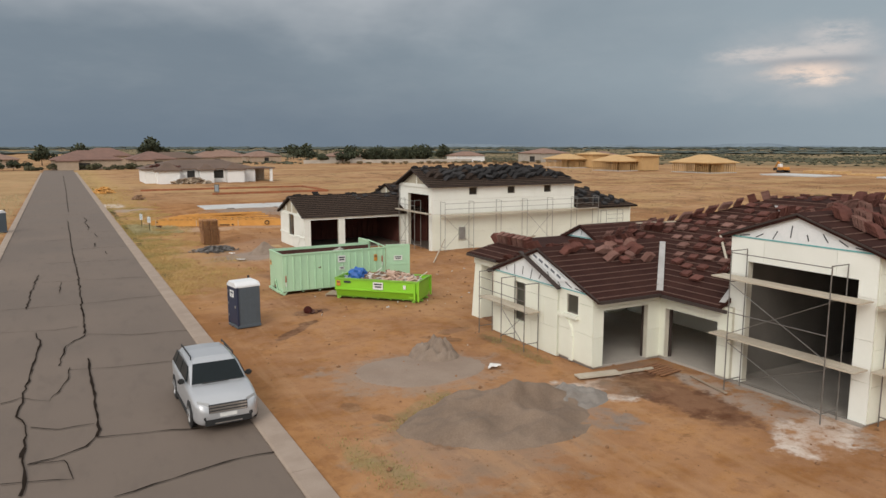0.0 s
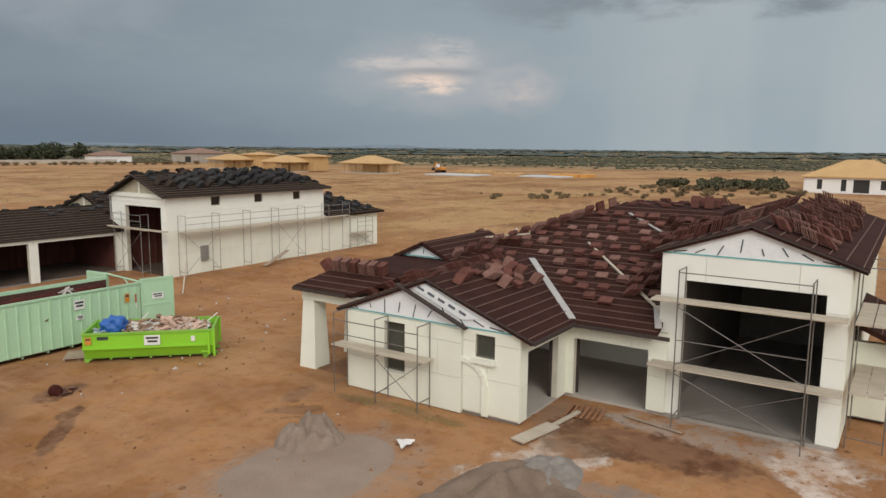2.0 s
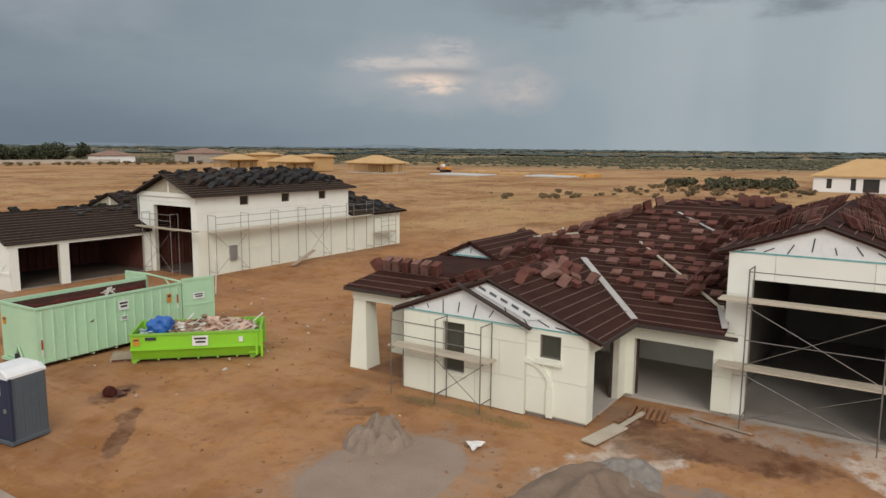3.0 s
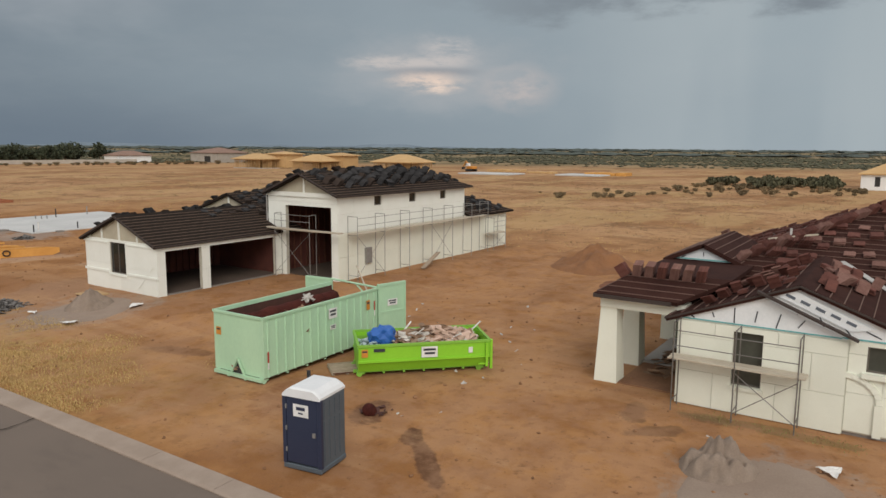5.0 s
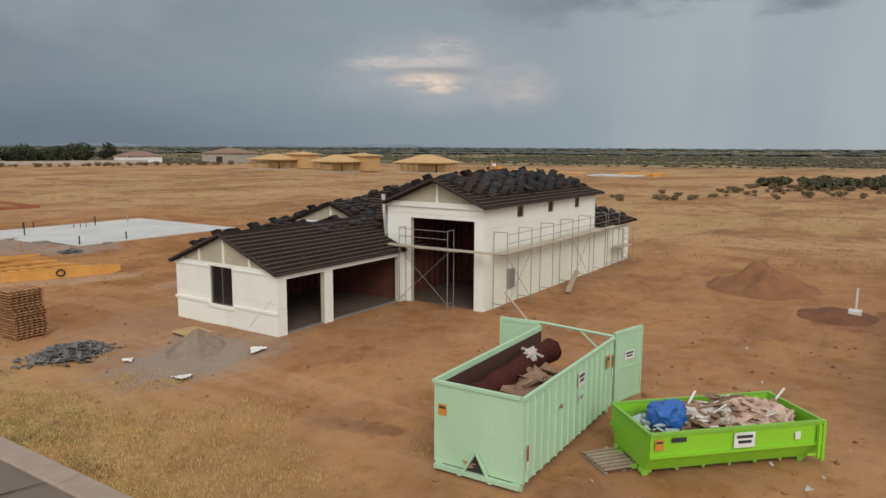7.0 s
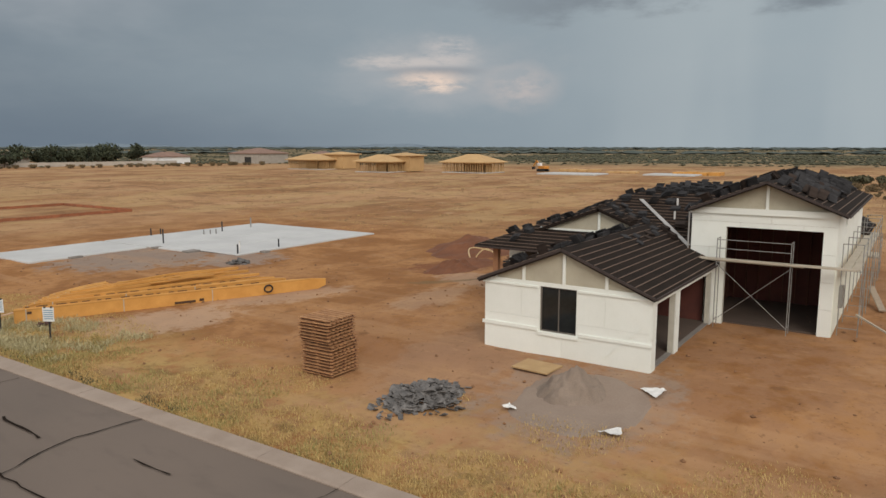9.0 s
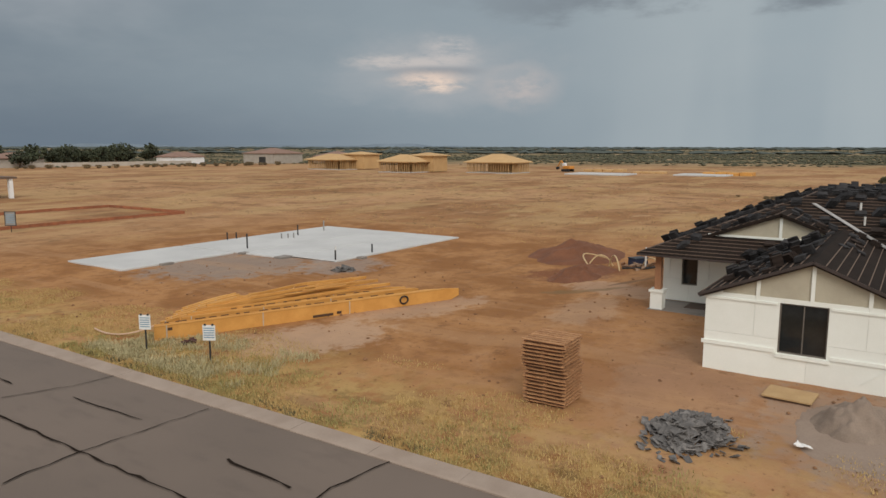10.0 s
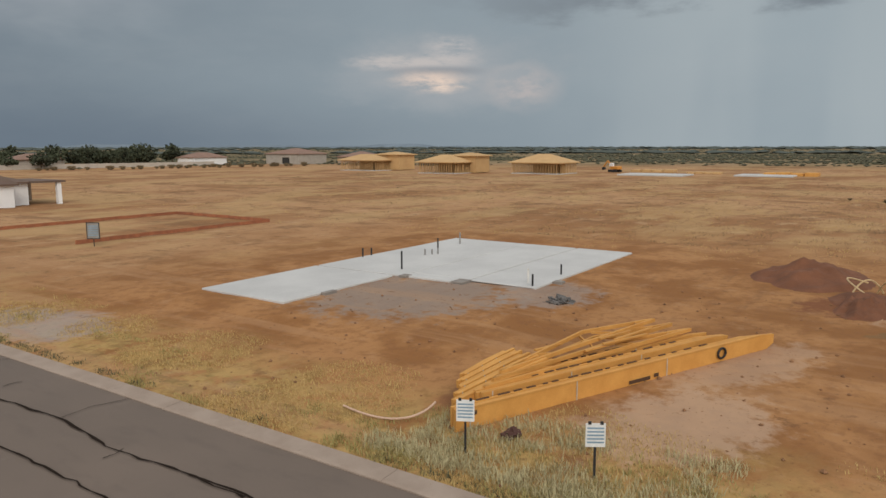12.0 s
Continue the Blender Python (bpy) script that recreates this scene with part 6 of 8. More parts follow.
for v in tarp.verts:
    v.co *= 1 + 0.34 * noise.noise(v.co * 3.4) + 0.22 * noise.noise(v.co * 8.0)
    v.co.z *= 0.75
tagged(part("blue_bag", tarp, M_BLUE, None, "", DM @ Matrix.Translation((-1.5, -0.15, 1.36)) @ Matrix.Diagonal((1.1, 0.95, 1.15, 1)), smooth=False), "crumpled blue plastic bag on the rubble", "bag")
stk = bmesh.new()
for i, (x, y, a) in enumerate(((-0.9, 0.2, 0.5), (-0.6, -0.2, -0.4), (1.9, 0.3, 0.3), (-2.0, -0.3, 0.9), (0.9, -0.4, -0.7))):
    beam(stk, (x, y, 1.1), (x + 0.7 * math.cos(a), y + 0.7 * math.sin(a), 1.72 - 0.05 * i), 0.06, 0.03)
tagged(part("scrap_sticks", stk, M_SHEET, None, "", DM), "pale timber offcuts sticking out of the rubble", "timber scrap", kind="stuff")


# ---- portable toilets ----


def toilet(label, m):
    p = thing("portable_toilet", label, "portable toilet", m)
    s, H = 0.56, 2.06
    b = bmesh.new()
    box(b, -s - 0.05, -s - 0.05, 0.02, s + 0.05, s + 0.05, 0.16)
    part("base", bevelled(b, 0.02), M_SLATE, p)
    for nm, pts in (("side_panel", ((-s, -s), (s, -s))), ("side_panel", ((-s, s), (s, s))), ("back_panel", ((s, -s), (s, s)))):
        bm = bmesh.new()
        (ax, ay), (bx, by) = pts
        box(bm, min(ax, bx) - 0.025, min(ay, by) - 0.025, 0.16, max(ax, bx) + 0.025, max(ay, by) + 0.025, H)
        pn = part(nm, bevelled(bm, 0.008), M_SLATE, p)
        gr = bmesh.new()
        for i in range(4):
            if nm == "back_panel":
                continue
            x = -0.36 + 0.24 * i
            y = ay + (0.03 if ay > 0 else -0.03)
            box(gr, x - 0.045, y - 0.012, 0.3, x + 0.045, y + 0.012, 1.42), box(gr, x - 0.045, y - 0.012, 1.5, x + 0.045, y + 0.012, 1.95)
        if nm == "side_panel":
            part("moulded_rib", gr, M_SLATE, pn)
        else:
            gr.free()
    d = bmesh.new()
    box(d, -s - 0.04, -s + 0.07, 0.2, -s + 0.01, s - 0.07, H - 0.06)
    door = part("door", bevelled(d, 0.015), M_NAVY, p, "dark navy door")
    fr = bmesh.new()
    for y in (-s, s):
        box(fr, -s - 0.05, y - 0.06, 0.16, -s + 0.06, y + 0.06, H)
    box(fr, -s - 0.05, -s + 0.06, H - 0.06, -s + 0.05, s - 0.06, H)
    part("door_frame", bevelled(fr, 0.01), M_NAVY, p)
    sg = part("sign", boxed(-s - 0.052, -0.22, 1.52, -s - 0.042, 0.26, 1.86), M_STICKER, door)
    ib = bmesh.new()
    box(ib, -s - 0.058, -0.12, 1.7, -s - 0.053, 0.16, 1.79), box(ib, -s - 0.058, -0.05, 1.6, -s - 0.053, 0.1, 1.64)
    part("printed_bar", ib, M_NAVY, sg)
    part("latch", boxed(-s - 0.08, -s + 0.12, 1.02, -s - 0.04, -s + 0.2, 1.14), M_PIPEL, door)
    for z in (0.5, 1.1, 1.7):
        part("hinge", boxed(-s - 0.07, s - 0.09, z, -s - 0.03, s - 0.05, z + 0.12), M_PIPEL, door)
    r = bmesh.new()
    prof = [(-0.60, 0.0), (-0.60, 0.07), (-0.52, 0.16), (-0.36, 0.26), (0.36, 0.26), (0.52, 0.16), (0.60, 0.07), (0.60, 0.0)]
    loft(r, [[(x, y * k, H - 0.02 + z * kz) for y, z in prof] for x, k, kz in ((-0.63, 1, 0.86), (-0.56, 1, 1), (0.5, 0.98, 1.05), (0.62, 0.98, 0.8))])
    bmesh.ops.recalc_face_normals(r, faces=r.faces[:])
    part("roof", r, M_WPLAST, p, "white domed plastic roof")
    v = bmesh.new()
    tube(v, (0.46, 0.5, H - 0.1), (0.46, 0.5, H + 0.36), 0.055, 10)
    part("vent_pipe", v, M_BLACK, p)
    return p


toilet("dark navy and slate portable toilet with a white roof", Matrix.Translation((7.72, 35.06, 0.0)) @ Matrix.Rotation(radians(9), 4, "Z"))
toilet("dark navy portable toilet standing beside the far kerb", Matrix.Translation((-5.75, 85.2, 0.05)) @ Matrix.Rotation(radians(-60), 4, "Z"))


# ---- pallets ----


def pallet(m, mat, label, group):
    p = thing("pallet", label, "pallet", m, group)
    for i in range(7):
        part("top_slat", boxed(-0.6, -0.6 + i * 0.185, 0.086, 0.6, -0.6 + i * 0.185 + 0.1, 0.118), mat, p)
    # bearers take the darkened stud colour to paint shade between the slats
    for y in (-0.53, -0.02, 0.49):
        part("bearer", boxed(-0.55, y, 0.02, 0.55, y + 0.045, 0.085), M_STUDD, p)
    for x in (-0.6, -0.05, 0.5):
        part("bottom_slat", boxed(x, -0.6, 0.0, x + 0.1, 0.6, 0.02), mat, p)
    return p


PM = Matrix.Translation((11.84, 66.6, 0.0)) @ Matrix.Rotation(radians(92), 4, "Z")
PS = Matrix.Diagonal((1.12, 1.12, 1, 1))
pal0 = pallet(PM @ PS, M_WOOD, "brown timber pallet in a tall stack", "stacked pallets")
prnd = random.Random(9)
for i in range(1, 18):
    copy_thing(pal0, PM @ Matrix.Translation((prnd.uniform(-0.04, 0.04) + (0.06 if i > 10 else 0), prnd.uniform(-0.04, 0.04) + (0.10 if i > 10 else 0), 0.124 * i)) @ Matrix.Rotation(prnd.uniform(-0.04, 0.04), 4, "Z") @ PS)
pallet(Matrix.Translation((14.35, 39.85, 0.02)) @ Matrix.Rotation(radians(-38), 4, "Z"), M_WOODG, "weathered grey pallet on the dirt beside the containers", "loose pallets")
pallet(Matrix.Translation((20.4, 19.75, 0.03)) @ Matrix.Rotation(radians(8), 4, "Z"), M_STUD, "red-brown pallet on the dirt before the garage", "loose pallets")


# ---- sand, gravel and dirt heaps ----
heap("sand_heap", 13.45, 25.7, 1.25, 1.1, 0.85, M_SAND, "heap of grey builder's sand on the dirt", "sand", 2, rough=0.55, power=0.8)
heap("sand_apron", 12.3, 24.4, 3.0, 2.2, 0.06, M_SANDFLAT, "thin spread of grey sand on the dirt", "sand", 3, rough=0.3, power=0.5)
heap("gravel_heap", 12.2, 18.4, 4.0, 2.8, 0.8, M_GRAVEL, "low broad mound of grey gravel and mortar", "gravel", 5, rough=0.6, peak=(0.15, 0.35), power=0.75)
heap("mortar_heap", 15.2, 18.9, 1.9, 1.2, 0.5, M_FOOT, "pale heap of spilt mortar", "mortar", 7, rough=0.5)
heap("sand_heap", 14.45, 57.9, 1.45, 1.35, 0.92, M_SAND, "heap of grey sand on a white plastic sheet", "sand", 9, rough=0.3, power=1.0)
heap("sand_apron", 13.8, 57.3, 2.75, 2.55, 0.07, M_SANDFLAT, "thin spread of grey sand over a plastic sheet", "sand", 10, rough=0.25, power=0.5)
heap("dirt_heap", 43.2, 41.0, 4.0, 3.6, 1.6, M_TANDIRT, "mound of tan excavated dirt", "dirt", 11, rough=0.35)
heap("dirt_heap", 33.6, 75.2, 3.2, 1.7, 0.7, M_REDDIRT, "mound of dark red excavated dirt", "dirt", 15, rough=0.5)
heap("dirt_heap", 37.4, 36.4, 2.6, 2.2, 0.4, M_REDDIRT, "mound of red-brown excavated dirt", "dirt", 12, rough=0.4)
heap("dirt_heap", 42.2, 78.6, 5.4, 4.2, 1.25, M_REDDIRT, "mound of red-brown excavated dirt", "dirt", 13, rough=0.35)
heap("dirt_heap", 36.0, 75.4, 3.0, 2.0, 0.5, M_REDDIRT, "mound of red-brown excavated dirt", "dirt", 14, rough=0.4)
for i, (x, y, a, k) in enumerate(((12.3, 59.0, 2.5, 0.5), (15.35, 55.55, -0.7, 0.85), (12.2, 55.7, -2.2, 0.75), (14.7, 23.3, -0.7, 0.65))):
    sb = bmesh.new()
    n = 6
    rows_ = [[sb.verts.new(((u / n - 0.5) * 1.1 * (1 - v / n * 0.8), v / n * 0.75, 0.06 + 0.10 * abs(noise.noise((u * 0.6 + i, v * 0.6, i))) + 0.05 * (v / n))) for v in range(n + 1)] for u in range(n + 1)]
    for u in range(n):
        for v in range(n):
            sb.faces.new((rows_[u][v], rows_[u + 1][v], rows_[u + 1][v + 1], rows_[u][v + 1]))
    r = bmesh.ops.extrude_face_region(sb, geom=sb.faces[:])
    bmesh.ops.translate(sb, verts=[g for g in r["geom"] if isinstance(g, bmesh.types.BMVert)], vec=(0, 0, -0.012))
    tagged(part("plastic_sheet", sb, M_SHEET, None, "", Matrix.Translation((x, y, land(x, y) + 0.03)) @ Matrix.Rotation(a - 1.57, 4, "Z") @ Matrix.Diagonal((k, k, 1, 1))), "crumpled corner of white plastic sheet beside the sand", "plastic sheet")
rubble("broken_tiles", 11.45, 62.0, 1.5, 1.0, 0.06, 0.34, 440, M_SHARD, "heap of broken charcoal roof tiles on the dirt", "broken tiles", 41, None, (0.06, 0.24), 0.22)
rubble("broken_tiles_loose", 11.3, 61.9, 2.2, 1.5, 0.03, 0.05, 90, M_SHARD, "loose broken tile shards around the heap", "broken tiles", 44, None, (0.05, 0.16), 0.3)
rubble("site_litter", 20.0, 36.0, 9.0, 12.0, 0.03, 0.02, 60, M_TRASHW, "small pale litter scattered over the dirt", "litter", 45, None, (0.03, 0.09), 0.3)
rubble("broken_concrete", 26.2, 88.9, 1.0, 0.7, 0.05, 0.3, 60, M_SHARD, "small heap of grey broken concrete", "rubble", 42, None, (0.1, 0.25), 0.6)
lump = bmesh.new()
bmesh.ops.create_icosphere(lump, subdivisions=3, radius=0.24)
for v in lump.verts:
    v.co *= 1 + 0.22 * noise.noise(v.co * 4.0)
tagged(part("burnt_lump", lump, M_ROLL, None, "", Matrix.Translation((11.3, 36.1, 0.15)), smooth=True), "dark red-brown burnt lump lying on the dirt", "scrap")
rubble("burnt_scrap", 11.5, 36.0, 0.6, 0.5, 0.04, 0.06, 16, M_RUST, "dark burnt scraps on the dirt", "scrap", 43, None, (0.04, 0.14), 0.5)
rubble("porch_scrap", 22.6, 29.4, 2.6, 0.8, 0.13, 0.08, 50, M_TRASHB, "brown timber scraps on the porch floor", "scrap", 46, None, (0.06, 0.4), 0.25)
bd = thing("plywood_board", "plywood sheet lying on timber blocks in the dirt", "plywood", Matrix.Translation((15.85, 59.9, 0.1)) @ Matrix.Rotation(radians(-4), 4, "Z"))
part("sheet", boxed(-0.6, -0.75, 0.22, 0.6, 0.75, 0.27), M_PLY, bd)
part("block", boxed(-0.55, -0.7, 0.0, -0.4, 0.7, 0.22), M_LVLD, bd)
part("block", boxed(0.4, -0.7, 0.0, 0.55, 0.7, 0.22), M_LVLD, bd)


def loose_board(label, p, q, w, t, mat, name="plank"):
    bm = bmesh.new()
    beam(bm, p, q, w, t)
    tagged(part(name, bm, mat), label, "plank")


loose_board("pale plank lying on the dirt before the garage", (16.9, 20.5, 0.16), (18.6, 20.1, 0.2), 0.5, 0.05, M_PLANK)
loose_board("pale plank lying on the dirt before the garage", (18.5, 20.2, 0.12), (20.2, 19.9, 0.18), 0.16, 0.05, M_PLANK)
loose_board("grey plank beside the tall garage sill", (20.5, 16.6, 0.12), (20.9, 18.6, 0.12), 0.09, 0.04, M_WOODG)
loose_board("long pale pole leaning from the garage corner to the ground", (24.6, 47.0, 0.12), (27.4, 50.4, 1.3), 0.07, 0.07, M_PLANK, "pole")
loose_board("dark plank propped on the scaffold", (33.4, 49.6, 0.4), (36.3, 50.3, 1.1), 0.3, 0.06, M_WOODG)
loose_board("weathered board on the roof", (26.4, 22.3, 5.05), (22.3, 18.0, 3.5), 0.09, 0.06, M_PLANK, "roof_board")
loose_board("pale board on the roof", (26.6, 25.1, 5.2), (25.6, 26.8, 5.0), 0.09, 0.06, M_PLANK, "roof_board")
wbm = bmesh.new()
tube(wbm, (38.2, 35.6, 0.0), (38.2, 35.6, 1.45), 0.055, 8), box(wbm, 37.2, 35.3, 0.1, 37.9, 35.9, 0.4)
tagged(part("pipe_riser", wbm, M_PVC), "white pipe riser beside a dark box on the dirt", "pipe")
tb = thing("sawhorse_table", "dark work table standing on the dirt", "table", Matrix.Translation((37.6, 32.6, 0.05)))
part("tabletop", boxed(-0.6, -0.9, 0.95, 0.6, 0.9, 1.02), M_WOODG, tb)
for x in (-0.5, 0.5):
    for y in (-0.8, 0.8):
        part("leg", boxed(x - 0.05, y - 0.05, 0, x + 0.05, y + 0.05, 0.95), M_DARKFASCIA, tb)
cnd = [(36.2 + 3.6 * k / 14, 75.4 + 1.0 * math.sin(k / 14 * 3.1), 0.42 + 0.45 * math.sin(k / 14 * 3.14)) for k in range(15)]
tagged(part("conduit", piped(cnd, 0.05), M_CONDUIT), "looped pale yellow conduit beside the dirt mound", "conduit")
hose = [(8.4 * (1 - k) ** 2 + 2 * 7.6 * k * (1 - k) + 9.75 * k * k, 88.3 * (1 - k) ** 2 + 2 * 85.2 * k * (1 - k) + 85.6 * k * k, 0.07 + 0.25 * k * k) for k in [i / 18 for i in range(19)]]
tagged(part("hose", piped(hose, 0.035), M_HOSE), "pale pinkish plastic hose curving over the dirt", "hose")

# ---- concrete slab ----
sl = thing("foundation_slab", "new pale concrete house slab with pipe stubs", "concrete slab")
base = bmesh.new()
box(base, 17.9, 101.2, 0.0, 44.4, 107.2, 0.24), box(base, 28.2, 91.5, 0.0, 44.4, 101.19, 0.24)
part("base_pour", base, M_FOOT, sl)
for x0, y0, x1, y1 in ((17.5, 100.7, 26.9, 107.4), (27.15, 100.3, 44.6, 107.4), (28.4, 95.9, 44.6, 100.2), (28.2, 91.3, 44.6, 95.75), (27.2, 96.6, 28.3, 100.2)):
    sb = bmesh.new()
    box(sb, x0, y0, 0.06, x1, y1, 0.31)
    part("pour", bevelled(sb, 0.03), M_SLAB, sl)
for x0, y0, x1, y1 in ((20.3, 100.35, 21.3, 100.68), (26.9, 99.7, 27.6, 100.28), (27.0, 95.6, 28.15, 96.4), (30.4, 90.7, 31.0, 91.28)):
    part("form_block", bevelled(boxed(x0, y0, 0.0, x1, y1, 0.34), 0.02), M_FOOT, sl)
for x, y, h, mt in ((29.0, 101.6, 1.15, M_BLACK), (28.6, 91.7, 0.65, M_BLACK), (29.4, 92.4, 0.8, M_PVC), (33.0, 91.9, 0.6, M_BLACK), (31.6, 107.2, 0.6, M_BLACK), (32.6, 107.2, 0.5, M_BLACK), (37.5, 104.5, 0.9, M_BLACK), (41.5, 105.0, 0.9, M_PIPEL),
                 (34.9, 103.9, 0.4, M_PIPEL), (35.4, 103.6, 0.35, M_PIPEL), (35.9, 103.4, 0.4, M_PIPEL)):
    pb = bmesh.new()
    tube(pb, (x, y, 0.3), (x, y, 0.36 + h), 0.06, 8)
    part("pipe_stub", pb, mt, sl)

# ---- formwork for the next slab ----
fw = thing("slab_formwork", "rectangle of red-brown form boards staked on the dirt", "formwork")
for (ax, ay), (bx, by) in (((24.5, 133.6), (46.6, 133.6)), ((46.6, 133.6), (46.6, 150.4)), ((46.6, 150.4), (14.0, 150.4))):
    L = math.hypot(bx - ax, by - ay)
    n = int(L / 3.66) + 1
    for i in range(n):
        a, b = i / n, (i + 1) / n - 0.02 / L
        fb = bmesh.new()
        beam(fb, (ax + (bx - ax) * a, ay + (by - ay) * a, 0.22 + 0.02 * (i % 3)), (ax + (bx - ax) * b, ay + (by - ay) * b, 0.22), 0.05, 0.34)
        part("form_board", fb, M_FORM, fw)


# ---- joist and truss pile ----
jp = Matrix.Translation((8.72, 84.15, 0.0)) @ Matrix.Rotation(math.atan2(-6.3, 15.15), 4, "Z")
jrnd = random.Random(5)


def joist(L, h, label, m, w_=0.3, count=3, slots=0.75):
    """Bundle of timber joists on edge: separate boards, dark dashes for shaded slots, and banding straps."""
    j = thing("joist_bundle", label, "timber joists", jp @ m, "stacked joists")
    t = w_ / count
    for i in range(count):
        a, b = jrnd.uniform(-0.12, 0.12) * (i > 0), L - 0.5 * i * jrnd.random()
        w = bmesh.new()
        prism(w, [(a, 0, 0.0), (b - 0.5, 0, 0.0), (b, 0, h * 0.3), (b, 0, h * 0.86), (b - 1.0, 0, h), (a, 0, h - 0.03 * (i % 2))], (0, t - 0.02, 0))
        bmesh.ops.translate(w, verts=w.verts[:], vec=(0, t * i, 0))
        part("joist", w, M_LVL, j)
    f = bmesh.new()
    box(f, 0, -0.014, h - 0.07, L - 1.0, -0.002, h + 0.0)
    part("edge_strip", f, M_LVL, j)
    # thin dark bars along the top paint the shade of slots between bundles
    x = 0.5
    while x < L * slots:
        k = jrnd.uniform(0.18, 0.5)
        part("packing_block", boxed(x, w_ - 0.09, h - 0.02, x + k, w_ - 0.03, h + 0.035), M_LVLD, j)
        x += k + jrnd.uniform(0.12, 0.5)
    for k in (0.03, 0.30, 0.58):
        part("strap", boxed(L * k, -0.022, 0.0, L * k + 0.05, -0.016, h * 0.98), M_PLANK, j)
    return j


def truss(label, m, L, rise, flip=1):
    """Flat-lying roof truss: bottom chord, two top chords and webs."""
    tr_ = thing("roof_truss", label, "roof truss", jp @ m, "stacked trusses")
    apex = L * 0.62
    bars = [("bottom_chord", (0, 0, 0), (L, 0, 0)), ("top_chord", (0, 0.02, 0.0), (apex, rise * flip, 0)), ("top_chord", (apex, rise * flip, 0), (L, 0.02, 0))]
    for i, k in enumerate((0.3, 0.5, 0.7, 0.85)):
        top = (k / 0.62 if k < 0.62 else (1 - k) / 0.38) * rise * flip
        bars.append(("web", (L * k, 0, 0), (L * (k + (0.06 if i % 2 else -0.06)), top * 0.92, 0)))
    for nm, p, q in bars:
        b_ = bmesh.new()
        beam(b_, p, q, 0.055 if nm == "web" else 0.09, 0.14 if nm != "web" else 0.1)
        part(nm, b_, M_LVL, tr_)
    return tr_


LONG_J, FAN_J, SHORT_J = "long bundle of orange-yellow engineered joists on edge", "orange-yellow engineered joists fanned out on the pile", "short orange-yellow joists leaning on the pile"
joist(16.2, 0.68, LONG_J, Matrix.Identity(4), 0.40)
joist(12.6, 0.66, LONG_J, Matrix.Translation((1.3, 0.46, 0.17)) @ Matrix.Rotation(radians(0.6), 4, "Z"), 0.42)
joist(10.6, 0.62, FAN_J, Matrix.Translation((2.9, 1.02, 0.22)) @ Matrix.Rotation(radians(1.6), 4, "Z"), 0.40, 3, 0.5)
joist(9.2, 0.50, FAN_J, Matrix.Translation((4.2, 1.62, 0.12)) @ Matrix.Rotation(radians(1.0), 4, "Z"), 0.5, 3, 0.3)
joist(6.5, 0.42, FAN_J, Matrix.Translation((5.8, 2.35, 0.06)) @ Matrix.Rotation(radians(-3), 4, "Z"), 0.5, 3, 0.2)
for i in range(5):
    joist(4.4 - 0.4 * i, 0.30, SHORT_J, Matrix.Translation((0.5 + 0.34 * i, 0.66 + 0.36 * i, 0.40 + 0.05 * i)) @ Matrix.Rotation(radians(9 + 1.5 * i), 4, "Z") @ Matrix.Rotation(radians(-6.5), 4, "Y"), 0.26, 2, 0.0)
for i in range(3):
    truss("orange timber roof truss lying on the joist pile", Matrix.Translation((1.6 + 0.5 * i, 0.75 + 0.22 * i, 0.84 + 0.11 * i)) @ Matrix.Rotation(radians(3.5 + 2.5 * i), 4, "Z") @ Matrix.Rotation(radians(-0.8 - 0.3 * i), 4, "Y"), 11.0 - 0.9 * i, 0.8 + 0.1 * i)
for i in range(8):
    lb = bmesh.new()
    lx, ly, la = jrnd.uniform(3.2, 9.2), jrnd.uniform(0.9, 2.3), radians(jrnd.uniform(-8, 14))
    lz, ll = jrnd.uniform(0.98, 1.3), jrnd.uniform(1.4, 3.0)
    beam(lb, (lx, ly, lz), (lx + ll * math.cos(la), ly + ll * math.sin(la), lz - 0.01 * ll), 0.12, 0.06)
    tagged(part("loose_strip", lb, M_LVL, None, "", jp), "loose orange timber strip lying across the joists", "timber strip", "stacked joists")
for x0_, x1_, z0_ in ((7.4, 8.5, 0.06), (0.55, 0.75, 0.42), (8.7, 8.95, 0.1)):
    tagged(part("print_mark", boxed(x0_, -0.035, z0_, x1_, -0.026, z0_ + 0.13), M_LVLD, None, "", jp), "dark printed bar on the joist bundle", "print")
loops = bmesh.new()
ring_v = [[loops.verts.new(((0.24 + 0.045 * math.cos(b * 1.047)) * math.cos(a * 0.3927), -0.04 + 0.045 * math.sin(b * 1.047), 0.38 + (0.2 + 0.045 * math.cos(b * 1.047)) * math.sin(a * 0.3927))) for b in range(6)] for a in range(16)]
for a in range(16):
    for b in range(6):
        loops.faces.new((ring_v[a][b], ring_v[(a + 1) % 16][b], ring_v[(a + 1) % 16][(b + 1) % 6], ring_v[a][(b + 1) % 6]))
bmesh.ops.recalc_face_normals(loops, faces=loops.faces[:])
tagged(part("cable_loop", loops, M_BLACK, None, "", jp @ Matrix.Translation((12.6, -0.03, -0.02))), "dark cable loop hanging on the joist pile", "cable")


# ---- signs ----


